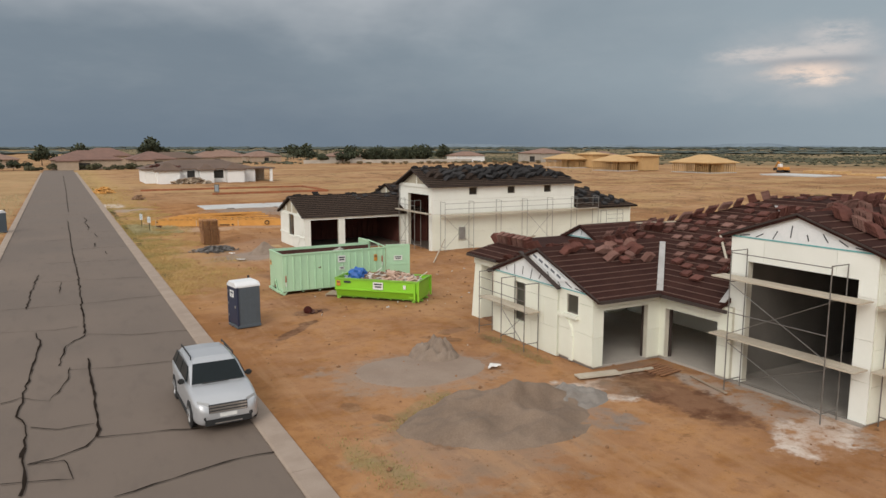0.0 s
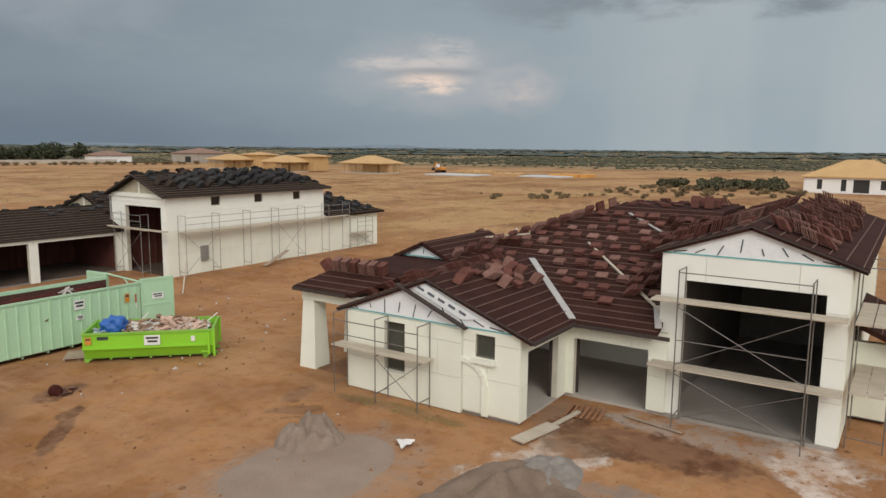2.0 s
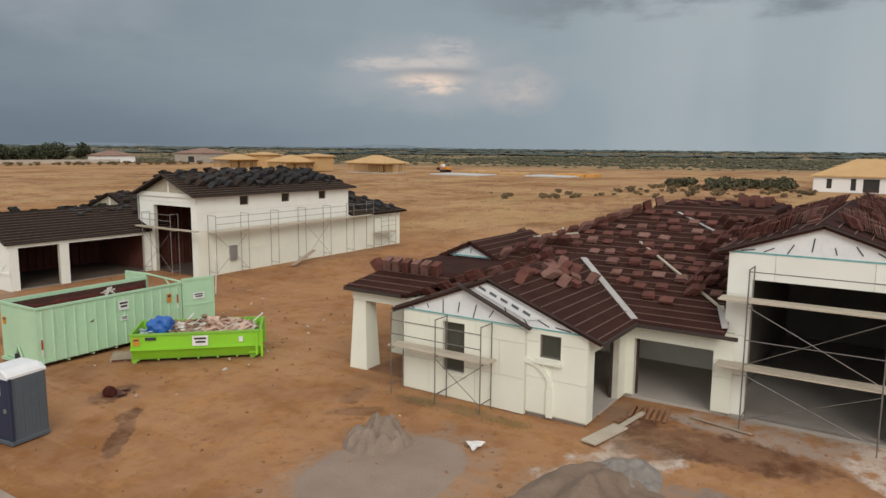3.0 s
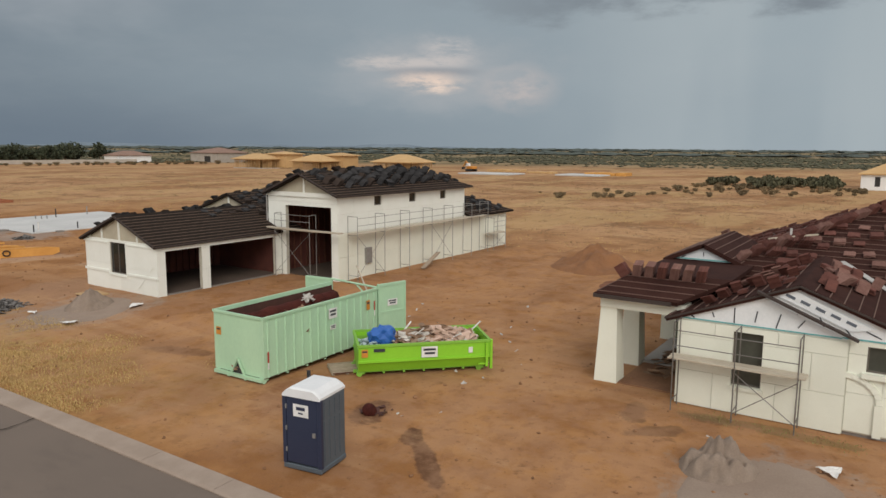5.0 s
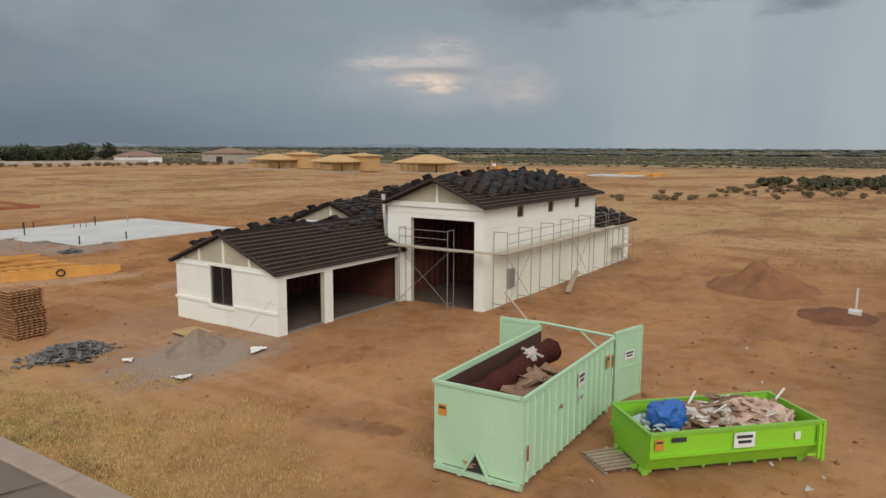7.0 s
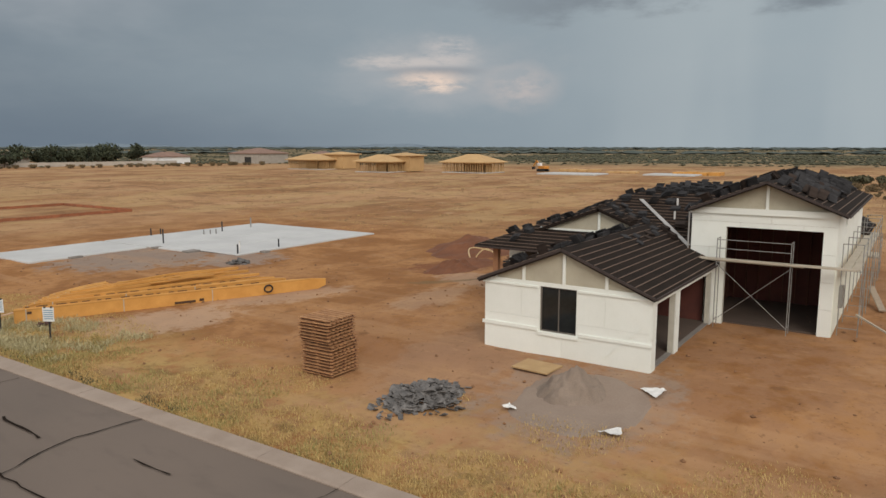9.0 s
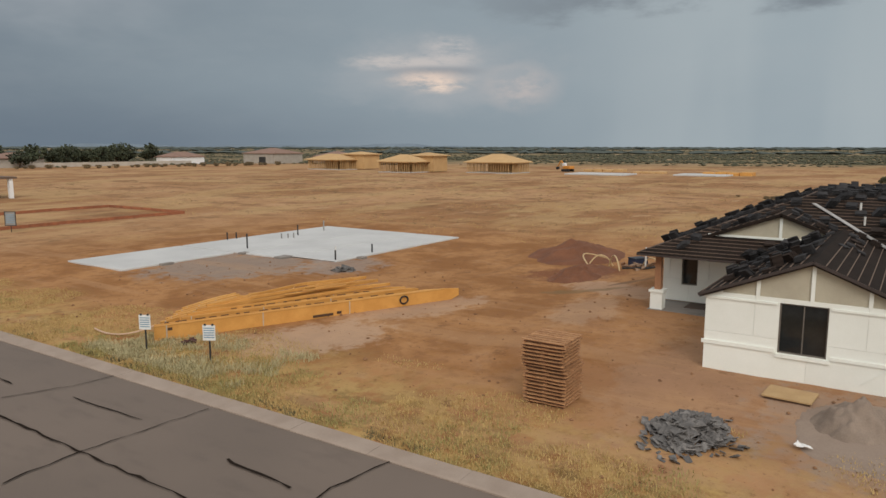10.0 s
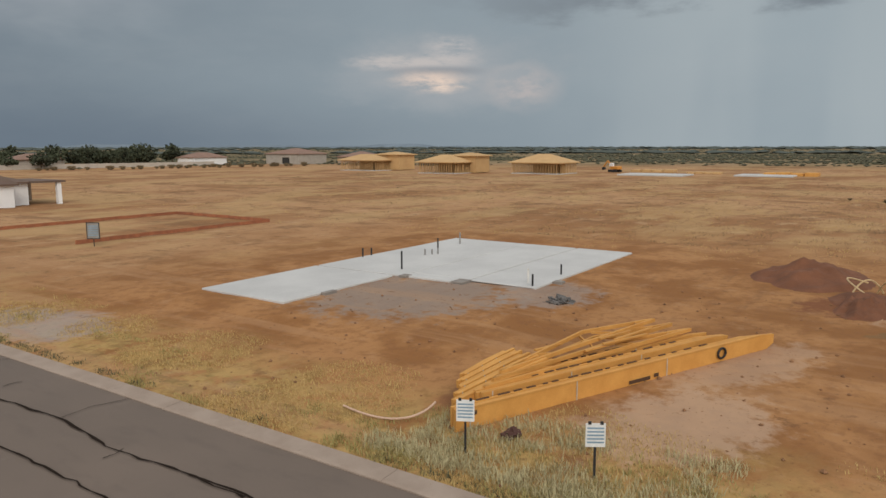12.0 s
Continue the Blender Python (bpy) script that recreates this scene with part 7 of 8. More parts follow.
def lot_sign(label, m, w=0.5, h=0.62, top=1.55, framed=False):
    s = thing("lot_sign", label, "sign", m)
    part("post", boxed(-0.03, 0.0, -0.2, 0.03, 0.04, top - h * 0.5), M_BLACK, s)
    p = part("panel", bevelled(boxed(-w / 2, -0.02, top - h, w / 2, 0.0, top), 0.004), M_PIPEL if framed else M_STICKER, s)
    b = bmesh.new()
    for i in range(5):
        z = top - h * (0.2 + 0.15 * i)
        box(b, -w * 0.42, -0.026, z - h * 0.035, w * 0.42, -0.021, z + h * 0.035)
    part("printed_bar", b, plain("blue_grey_print", (0.22, 0.33, 0.42), None, 3, 20, 0.6, 0), p)
    if framed:
        f = bmesh.new()
        box(f, -w / 2 - 0.06, -0.04, top - h - 0.06, -w / 2, 0.02, top + 0.06), box(f, w / 2, -0.04, top - h - 0.06, w / 2 + 0.06, 0.02, top + 0.06)
        box(f, -w / 2, -0.04, top, w / 2, 0.02, top + 0.06), box(f, -w / 2, -0.04, top - h - 0.06, w / 2, 0.02, top - h)
        part("frame", f, M_BLACK, s)
    else:
        for x in (-w * 0.3, w * 0.3):
            part("clip", boxed(x - 0.04, -0.03, top - 0.03, x + 0.04, 0.01, top + 0.05), M_BLACK, p)
    return s


lot_sign("white notice sign on a black post in the weeds", Matrix.Translation((7.65, 83.15, 0)) @ Matrix.Rotation(radians(-62), 4, "Z"))
lot_sign("white notice sign on a black post in the weeds", Matrix.Translation((8.05, 79.55, 0)) @ Matrix.Rotation(radians(-58), 4, "Z"))
lot_sign("dark-framed sign board standing by the formwork", Matrix.Translation((24.9, 131.4, 0)) @ Matrix.Rotation(radians(-56), 4, "Z"), 1.0, 1.3, 2.0, True)


# ---- silver car ----
car = thing("car", "silver sport utility car parked on the road by the kerb", "car", Matrix.Translation((4.17, 24.3, 0.04)) @ Matrix.Rotation(radians(0.5), 4, "Z") @ Matrix.Scale(1.05, 4))


def ring(y, hw, z0, z1, r=0.12, crown=0.0):
    """Cross-section of the body at station y."""
    pts = []
    for sx, sz, a0 in ((1, 1, 0), (-1, 1, 90), (-1, -1, 180), (1, -1, 270)):
        for k in range(4):
            a = radians(a0 + 30 * k)
            cx, cz = sx * (hw - r), (z1 - r) if sz > 0 else (z0 + r)
            pts.append((cx + r * math.cos(a), y, cz + r * math.sin(a) + (crown * (1 - abs(cx) / hw) if sz > 0 else 0)))
    return pts


lower = bmesh.new()
st = [(-2.34, 0.66, 0.36, 0.62, 0.10), (-2.30, 0.80, 0.26, 0.80, 0.14), (-2.12, 0.91, 0.22, 0.94, 0.16), (-1.7, 0.955, 0.2, 1.02, 0.16), (-1.1, 0.965, 0.2, 1.09, 0.14),
      (-0.7, 0.965, 0.2, 1.10, 0.12), (0.5, 0.97, 0.2, 1.11, 0.12), (1.5, 0.965, 0.2, 1.14, 0.12), (2.05, 0.93, 0.24, 1.15, 0.14), (2.27, 0.85, 0.3, 1.12, 0.14), (2.34, 0.72, 0.4, 0.96, 0.12)]
loft(lower, [ring(*s) for s in st])
bmesh.ops.recalc_face_normals(lower, faces=lower.faces[:])
body = part("body", lower, M_SILVER, car, smooth=True)
cabin = bmesh.new()
cs = [(-1.02, 0.84, 1.02, 1.10, 0.03), (-0.35, 0.74, 1.02, 1.60, 0.10), (0.0, 0.72, 1.02, 1.68, 0.12), (0.9, 0.71, 1.02, 1.70, 0.12), (1.7, 0.70, 1.02, 1.64, 0.12), (2.02, 0.72, 1.02, 1.50, 0.10), (2.28, 0.78, 1.02, 1.14, 0.04)]


def cabin_ring(y, hwt, z0, z1, r):
    wide = 0.90
    return [(wide, y, z0), (hwt + (wide - hwt) * 0.15, y, z1 - r), (hwt - r, y, z1), (0, y, z1 + 0.02), (-hwt + r, y, z1), (-hwt - (wide - hwt) * 0.15, y, z1 - r), (-wide, y, z0)]


loft(cabin, [cabin_ring(*s) for s in cs])
bmesh.ops.recalc_face_normals(cabin, faces=cabin.faces[:])
part("cabin", cabin, M_SILVER, car, smooth=False)


def pane(name, pts, push, mat=None):
    bm = bmesh.new()
    prism(bm, pts, push)
    return part(name, bm, mat or M_CARGLASS, car)


pane("windscreen", [(-0.80, -1.00, 1.13), (0.80, -1.00, 1.13), (0.66, -0.40, 1.58), (-0.66, -0.40, 1.58)], (0, -0.03, 0.03))
pane("rear_window", [(-0.68, 2.245, 1.2), (0.68, 2.245, 1.2), (0.6, 2.06, 1.47), (-0.6, 2.06, 1.47)], (0, 0.025, 0.015))
for s in (-1, 1):
    for ya, yb, yc, yd in ((-0.72, 0.42, 0.42, -0.28), (0.5, 1.38, 1.36, 0.5), (1.46, 2.0, 1.82, 1.44)):
        pane("side_window", [(s * 0.90, ya, 1.14), (s * 0.90, yb, 1.15), (s * 0.765, yc, 1.52), (s * 0.765, yd, 1.52)], (s * 0.022, 0, 0.01))
    rl = bmesh.new()
    tube(rl, (s * 0.66, -0.1, 1.76), (s * 0.66, 1.6, 1.74), 0.025, 8)
    for y in (-0.1, 1.6):
        tube(rl, (s * 0.66, y, 1.66), (s * 0.66, y, 1.76), 0.02, 6)
    part("roof_rail", rl, M_BLACK, car)
    mr = bmesh.new()
    box(mr, min(s * 0.94, s * 1.14), -0.62, 1.06, max(s * 0.94, s * 1.14), -0.46, 1.22)
    part("mirror", bevelled(mr, 0.04, 2), M_BLACK, car)
    hl = bmesh.new()
    prism(hl, [(s * 0.52, -2.285, 0.80), (s * 0.84, -2.12, 0.84), (s * 0.86, -2.08, 0.96), (s * 0.55, -2.24, 0.90)], (0, -0.035, 0.01))
    part("headlight", hl, M_LAMP, car)
    fg = bmesh.new()
    tube(fg, (s * 0.66, -2.30, 0.46), (s * 0.66, -2.34, 0.46), 0.06, 10)
    part("fog_lamp", fg, M_BLACK, car)
    tl = bmesh.new()
    box(tl, min(s * 0.62, s * 0.86), 2.22, 0.84, max(s * 0.62, s * 0.86), 2.33, 1.02)
    part("tail_light", bevelled(tl, 0.02), M_RED, car)
    sill_b = bmesh.new()
    box(sill_b, min(s * 0.93, s * 0.985), -1.1, 0.2, max(s * 0.93, s * 0.985), 1.1, 0.36)
    part("sill_cladding", sill_b, M_BLACK, car)
    for y in (-1.42, 1.42):
        ar = bmesh.new()
        tube(ar, (s * 0.93, y, 0.37), (s * 0.975, y, 0.37), 0.43, 20)
        part("wheel_arch", ar, M_BLACK, car)
        ty = bmesh.new()
        tube(ty, (s * 0.74, y, 0.365), (s * 0.99, y, 0.365), 0.365, 24)
        wheel = part("wheel", bevelled(ty, 0.02), M_BLACK, car)
        rm = bmesh.new()
        tube(rm, (s * 0.95, y, 0.365), (s * 1.0, y, 0.365), 0.25, 16)
        part("rim", rm, M_RIM, wheel)
        spk = bmesh.new()
        for k in range(5):
            a = k * 1.2566
            beam(spk, (s * 1.005, y, 0.365), (s * 1.005, y + 0.24 * math.sin(a), 0.365 + 0.24 * math.cos(a)), 0.02, 0.05)
        part("spoke_star", spk, M_CHROME, wheel)
grille = part("grille", boxed(-0.56, -2.345, 0.60, 0.56, -2.29, 0.86), M_BLACK, car)
for z in (0.61, 0.70, 0.79):
    part("chrome_bar", boxed(-0.55, -2.368, z, 0.55, -2.34, z + 0.055), M_CHROME, grille)
part("lower_intake", boxed(-0.68, -2.352, 0.24, 0.68, -2.29, 0.42), M_BLACK, car)
part("skid_plate", boxed(-0.4, -2.366, 0.27, 0.4, -2.30, 0.31), M_CHROME, car)
part("number_plate", boxed(-0.25, -2.362, 0.47, 0.25, -2.33, 0.58), M_STICKER, car)
part("wiper", boxed(-0.5, -1.06, 1.13, 0.3, -1.03, 1.16), M_BLACK, car)

# ---- clutter beside the dirt mound ----
bx = thing("tool_box", "dark plastic crate standing on the dirt by the mound", "crate", Matrix.Translation((40.4, 73.3, 0.0)) @ Matrix.Rotation(radians(-30), 4, "Z"))
part("body", bevelled(boxed(-0.6, -0.4, 0.0, 0.6, 0.4, 0.5), 0.04), M_NAVY, bx)
part("lid", bevelled(boxed(-0.63, -0.43, 0.505, 0.63, 0.43, 0.58), 0.03), M_INK, bx)
for x, y, h, mt, lb in ((39.3, 72.4, 1.5, M_PVC, "white plastic pipe standing up from the dirt"), (39.5, 70.4, 1.35, M_BLACK, "dark stake driven into the dirt"), (39.5, 69.85, 1.4, M_BLACK, "dark stake driven into the dirt")):
    sb = bmesh.new()
    tube(sb, (x, y, -0.1), (x + 0.03, y, h), 0.06, 8)
    tagged(part("stake", sb, mt), lb, "stake")
for i, (xa, ya, xb, yb) in enumerate(((37.7, 73.5, 39.6, 71.4), (39.2, 72.0, 40.9, 69.8), (38.2, 72.2, 39.8, 70.9))):
    pb = bmesh.new()
    tube(pb, (xa, ya, 0.14), (xb, yb, 0.16 + 0.06 * i), 0.06, 8)
    tagged(part("loose_pipe", pb, (M_BLACK, M_PLANK, M_BLACK)[i]), ("dark pipe lying on the dirt", "pale pipe lying on the dirt", "dark pipe lying on the dirt")[i], "pipe")
for i, (xa, ya, xb, yb, h) in enumerate(((38.0, 76.1, 38.9, 74.6, 0.8), (38.9, 74.9, 37.2, 73.5, 0.9), (40.2, 72.9, 39.2, 71.2, 0.7))):
    pts = [(xa + (xb - xa) * k / 10, ya + (yb - ya) * k / 10, 0.02 + h * math.sin(math.pi * k / 10) ** 0.8) for k in range(11)]
    tagged(part("conduit_loop", piped(pts, 0.05), M_CONDUIT), "pale bent conduit sticking out of the dirt", "conduit")
rubble("mound_litter", 39.6, 72.6, 2.0, 1.6, 0.06, 0.2, 46, M_TRASHB, "brown scrap and offcuts on the dirt by the mound", "scrap", 71, None, (0.06, 0.25), 0.4)

# ---- vegetation ----


def leaf_cloud(bm, blobs, count, size, rnd, mi=0):
    """Many small leaf clumps spread over a set of blobs (centre, radii)."""
    for _ in range(count):
        c, r = rnd.choice(blobs)
        d = Vector((rnd.gauss(0, 1), rnd.gauss(0, 1), rnd.gauss(0, 1))).normalized()
        k = rnd.uniform(0.55, 1.08)
        p = Vector((c[0] + d.x * r[0] * k, c[1] + d.y * r[1] * k, c[2] + d.z * r[2] * k))
        s = size * rnd.uniform(0.6, 1.4)
        e = Euler((rnd.uniform(0, 6.3), rnd.uniform(0, 6.3), rnd.uniform(0, 6.3))).to_matrix()
        q = [p + e @ Vector(v) * s for v in ((-0.5, -0.35, 0), (0.5, -0.3, 0.12), (0.45, 0.35, -0.05), (-0.4, 0.4, 0.1))]
        f = bm.faces.new([bm.verts.new(v) for v in q])
        f.material_index = mi


def tree(label, m, h, w, seed, tall=False):
    rnd = random.Random(seed)
    t = thing("tree", label, "tree", m)
    tb = bmesh.new()
    tube(tb, (0, 0, -0.2), (0.1, 0, h * 0.35), 0.05 * h * 0.6, 8, 0.03 * h * 0.6)
    blobs = []
    for i in range(6 if not tall else 5):
        a = i * 1.05 + rnd.uniform(-0.3, 0.3)
        r = w * rnd.uniform(0.15, 0.32)
        z = h * (rnd.uniform(0.4, 0.78) if not tall else 0.25 + 0.14 * i)
        q = (r * math.cos(a), r * math.sin(a), z)
        tube(tb, (0.1, 0, h * 0.28), q, 0.016 * h, 6, 0.006 * h)
        blobs.append((q, (w * rnd.uniform(0.22, 0.34), w * rnd.uniform(0.22, 0.34), h * rnd.uniform(0.14, 0.22))))
    blobs.append(((0, 0, h * 0.78), (w * 0.26, w * 0.26, h * 0.2)))
    part("trunk", tb, M_BARK, t)
    cb = bmesh.new()
    leaf_cloud(cb, blobs, 620, 0.09 * max(w, h * 0.6), rnd)
    part("crown", cb, M_LEAF, t)
    return t


trees = [tree("dark green round-crowned tree beyond the field", Matrix.Translation((136.0, 352.0, 0)), 9.5, 11.0, 1),
         tree("dark green spreading tree beyond the field", Matrix.Translation((128.5, 346.0, 0)), 6.5, 8.5, 2),
         tree("dark narrow evergreen tree in a row", Matrix.Translation((150.0, 352.0, 0)), 8.0, 5.0, 3, True)]
trnd = random.Random(12)
for i in range(22):
    k = i / 21
    tr = copy_thing(trees[2 if i % 4 else 0], Matrix.Translation((146 + 46 * k + trnd.uniform(-1, 1), 352 + 18 * k + trnd.uniform(-4, 4), 0)) @ Matrix.Rotation(trnd.uniform(0, 6), 4, "Z") @ Matrix.Scale(trnd.uniform(0.75, 1.1), 4))
for x, y, s, v in ((196, 362, 1.05, 0), (206, 356, 0.75, 1), (120, 352, 0.8, 1), (116, 366, 1.1, 0), (48, 440, 1.5, 0), (70, 452, 0.9, 1), (86, 470, 0.9, 0), (30, 330, 0.6, 1), (-14, 300, 0.62, 1), (-20, 296, 0.6, 0), (-27, 300, 0.62, 1), (-34, 298, 0.65, 0), (-18, 290, 0.5, 1), (-24, 288, 0.5, 1), (-31, 290, 0.55, 1), (-10, 306, 0.5, 1), (-6, 372, 1.0, 0), (4, 372, 0.9, 1), (10, 392, 1.1, 0), (22, 400, 0.9, 1), (140, 470, 1.1, 0), (172, 470, 1.0, 1), (190, 500, 1.0, 0), (104, 460, 0.8, 1), (60, 380, 0.6, 1), (-50, 320, 1.0, 1), (-46, 300, 0.8, 0)):
    copy_thing(trees[v], Matrix.Translation((x, y, 0)) @ Matrix.Rotation(trnd.uniform(0, 6), 4, "Z") @ Matrix.Scale(s, 4))


def bush(label, m, w, h, seed, mat, n=260):
    rnd = random.Random(seed)
    b = thing("bush", label, "bush", m)
    blobs = [((rnd.uniform(-0.3, 0.3) * w, rnd.uniform(-0.3, 0.3) * w, h * rnd.uniform(0.3, 0.6)), (w * 0.28, w * 0.28, h * 0.36)) for _ in range(5)]
    bm = bmesh.new()
    leaf_cloud(bm, blobs, n, 0.11 * w, rnd)
    part("foliage", bm, mat, b)
    sb = bmesh.new()
    for i in range(5):
        a = i * 1.25
        tube(sb, (0, 0, -0.1), (0.25 * w * math.cos(a), 0.25 * w * math.sin(a), h * 0.5), 0.03 * w, 5, 0.012 * w)
    part("woody_base", sb, M_BARK, b)
    return b


b1 = bush("dark green desert bush in the open field", Matrix.Translation((163, 50, 0)), 5.5, 2.5, 4, M_BUSH, 520)
b2 = bush("olive-brown scrub bush in the open field", Matrix.Translation((150, 56, 0)), 2.6, 1.3, 5, M_SCRUB)
brnd = random.Random(21)
for i in range(13):
    copy_thing(b1, Matrix.Translation((170 + brnd.uniform(0, 18), 60 - i * 1.9 + brnd.uniform(-3, 3), 0)) @ Matrix.Rotation(brnd.uniform(0, 6), 4, "Z") @ Matrix.Scale(brnd.uniform(0.7, 1.2), 4))
for i in range(40):
    copy_thing(b2, Matrix.Translation((138 + brnd.uniform(0, 30), 66 - 34 * brnd.random() + brnd.uniform(-3, 3), 0)) @ Matrix.Rotation(brnd.uniform(0, 6), 4, "Z") @ Matrix.Scale(brnd.uniform(0.35, 0.9), 4))
for i, (x, y) in enumerate(((-6, 296.5), (-9, 294), (0, 297.5), (3, 298.5), (7, 297), (12, 296), (16, 291), (20, 294), (25, 297), (29, 310), (33, 314), (38, 312), (46, 316), (52, 345), (58, 350), (68, 366), (14, 303), (44, 330))):
    copy_thing(b1, Matrix.Translation((x, y, 0)) @ Matrix.Rotation(i * 1.3, 4, "Z") @ Matrix.Scale(0.55 + 0.25 * (i % 3), 4))
for i in range(46):
    k = brnd.random()
    copy_thing(b2, Matrix.Translation((112 + 60 * k + brnd.uniform(-8, 8), 76 - 40 * k + brnd.uniform(-9, 9), 0)) @ Matrix.Rotation(brnd.uniform(0, 6), 4, "Z") @ Matrix.Scale(brnd.uniform(0.25, 0.7), 4))
for i in range(36):
    copy_thing(b2, Matrix.Translation((120 + 100 * i / 36 + brnd.uniform(-3, 3), 334 - 34 * i / 36 + brnd.uniform(-6, 6), 0)) @ Matrix.Scale(brnd.uniform(0.7, 1.5), 4))

# scrubland towards the horizon
srnd = random.Random(33)
sc_bm_v, sc_bm_f = [], []
for i in range(15000):
    d = 330 + 420 * srnd.random() if i % 4 else 330 + 1500 * srnd.random()
    a = radians(srnd.uniform(-2, 96))
    x, y = d * math.sin(a), 30 + d * math.cos(a)
    if x < 10 or (x < 235 and y < 330):
        continue
    if noise.noise((x * 0.011, y * 0.006, 5)) < -0.1 and i % 4:
        continue
    s = srnd.uniform(0.6, 1.6) * (1 + d / 1200)
    h = s * srnd.uniform(0.3, 0.6)
    o = len(sc_bm_v)
    for j in range(6):
        b = j * 1.047 + srnd.uniform(-0.3, 0.3)
        r = s * srnd.uniform(0.6, 1.1)
        sc_bm_v.append((x + r * math.cos(b), y + r * math.sin(b), h * srnd.uniform(0.15, 0.6)))
    sc_bm_v.append((x + srnd.uniform(-0.3, 0.3) * s, y, h))
    sc_bm_v.append((x, y, -0.1))
    for j in range(6):
        sc_bm_f.append((o + j, o + (j + 1) % 6, o + 6))
        sc_bm_f.append((o + (j + 1) % 6, o + j, o + 7))
sm = bpy.data.meshes.new("far_scrub")
sm.from_pydata(sc_bm_v, [], sc_bm_f)
sm.materials.append(M_BUSH)
tagged(new("far_scrub", sm), "olive scrub covering the flat land to the horizon", "scrub", kind="stuff")

# lines of low woods near the horizon
wv, wf = [], []
for i in range(2600):
    d = srnd.choice((900, 1300, 2000, 2700, 3300)) + srnd.gauss(0, 40)
    a = radians(srnd.uniform(-12, 100))
    if noise.noise((a * 5, d * 0.002, 8)) < -0.05 and d < 1800:
        continue
    x, y = d * math.sin(a), 30 + d * math.cos(a)
    s, h = srnd.uniform(3, 8) * (1 + d / 900), srnd.uniform(1.2, 3.4) * (0.7 + d / 2200)
    o = len(wv)
    for j in range(5):
        b = j * 1.257 + srnd.uniform(-0.3, 0.3)
        wv.append((x + s * math.cos(b), y + s * math.sin(b), h * srnd.uniform(0.2, 0.7)))
    wv += [(x, y, h), (x, y, -0.5)]
    for j in range(5):
        wf += [(o + j, o + (j + 1) % 5, o + 5), (o + (j + 1) % 5, o + j, o + 6)]
wm = bpy.data.meshes.new("far_woods")
wm.from_pydata(wv, [], wf)
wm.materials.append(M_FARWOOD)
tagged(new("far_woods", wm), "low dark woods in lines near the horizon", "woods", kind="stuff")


def tufts(name, label, mat, spots, seed, h=(0.12, 0.35), blades=7, spread=0.14):
    """Grass tufts: thin bent blades."""
    rnd = random.Random(seed)
    v, f = [], []
    for x, y in spots:
        z = land(x, y) - 0.02
        for _ in range(blades):
            a, hh, w = rnd.uniform(0, 6.283), rnd.uniform(*h), rnd.uniform(0.006, 0.016)
            bx, by = x + rnd.uniform(-spread, spread), y + rnd.uniform(-spread, spread)
            lean = rnd.uniform(0.2, 0.9) * hh
            o = len(v)
            px, py = -math.sin(a) * w, math.cos(a) * w
            v += [(bx - px, by - py, z), (bx + px, by + py, z), (bx + math.cos(a) * lean * 0.4 + px * 0.7, by + math.sin(a) * lean * 0.4 + py * 0.7, z + hh * 0.65),
                  (bx + math.cos(a) * lean * 0.4 - px * 0.7, by + math.sin(a) * lean * 0.4 - py * 0.7, z + hh * 0.65), (bx + math.cos(a) * lean, by + math.sin(a) * lean, z + hh)]
            f += [(o, o + 1, o + 2, o + 3), (o + 3, o + 2, o + 4)]
    me = bpy.data.meshes.new(name)
    me.from_pydata(v, [], f)
    me.materials.append(mat)
    tagged(new(name, me), label, "grass", kind="stuff")


grnd = random.Random(77)


def verge_spots(n, y0, y1, x0, x1, keep=0.5, freq=0.45):
    out = []
    while len(out) < n:
        x, y = x0 + (x1 - x0) * grnd.random() ** 1.5, grnd.uniform(y0, y1)
        if noise.noise((x * freq, y * freq, 4)) > keep - 0.5 - 0.25 * (1 - (x - x0) / (x1 - x0)):
            out.append((x, y))
    return out


tufts("dry_grass", "straw-coloured dry grass along the kerb", M_STRAW, verge_spots(7500, 44, 112, 5.85, 12.6, 0.60, 0.24), 1, (0.04, 0.13), 9, 0.4)
tufts("dry_grass_far", "straw-coloured dry grass along the kerb", M_STRAW, verge_spots(900, 112, 170, 6.0, 13, 0.5), 2, (0.1, 0.3))
tufts("green_weeds", "green weeds among the dry grass", M_WEED, verge_spots(800, 50, 112, 5.85, 9.6, 0.8, 0.35), 3, (0.05, 0.17), 12, 0.28)
tufts("green_weeds_patch", "green weeds by the joist pile signs", M_WEED, verge_spots(380, 76, 87, 6.0, 10.0, 0.68, 0.5), 4, (0.06, 0.2), 14, 0.25)
tufts("sage_weeds", "grey-green weeds by the joist pile", M_SAGE, verge_spots(640, 76.5, 86, 6.6, 11.0, 0.62, 0.6), 5, (0.08, 0.28), 16, 0.28)
tufts("kerb_weeds", "dark weeds along the back of the kerb", M_BUSH, [(5.95 + abs(grnd.gauss(0, 0.25)), y_) for y_ in [grnd.uniform(50, 112) for _ in range(900)] if noise.noise((1.5, y_ * 0.5, 2)) > 0.05], 15, (0.04, 0.14), 8, 0.2)
tufts("sage_weeds_left", "grey-green weeds on the far verge", M_SAGE, [(grnd.uniform(-9, -5.2), grnd.uniform(20, 150)) for _ in range(700)], 6, (0.1, 0.3))
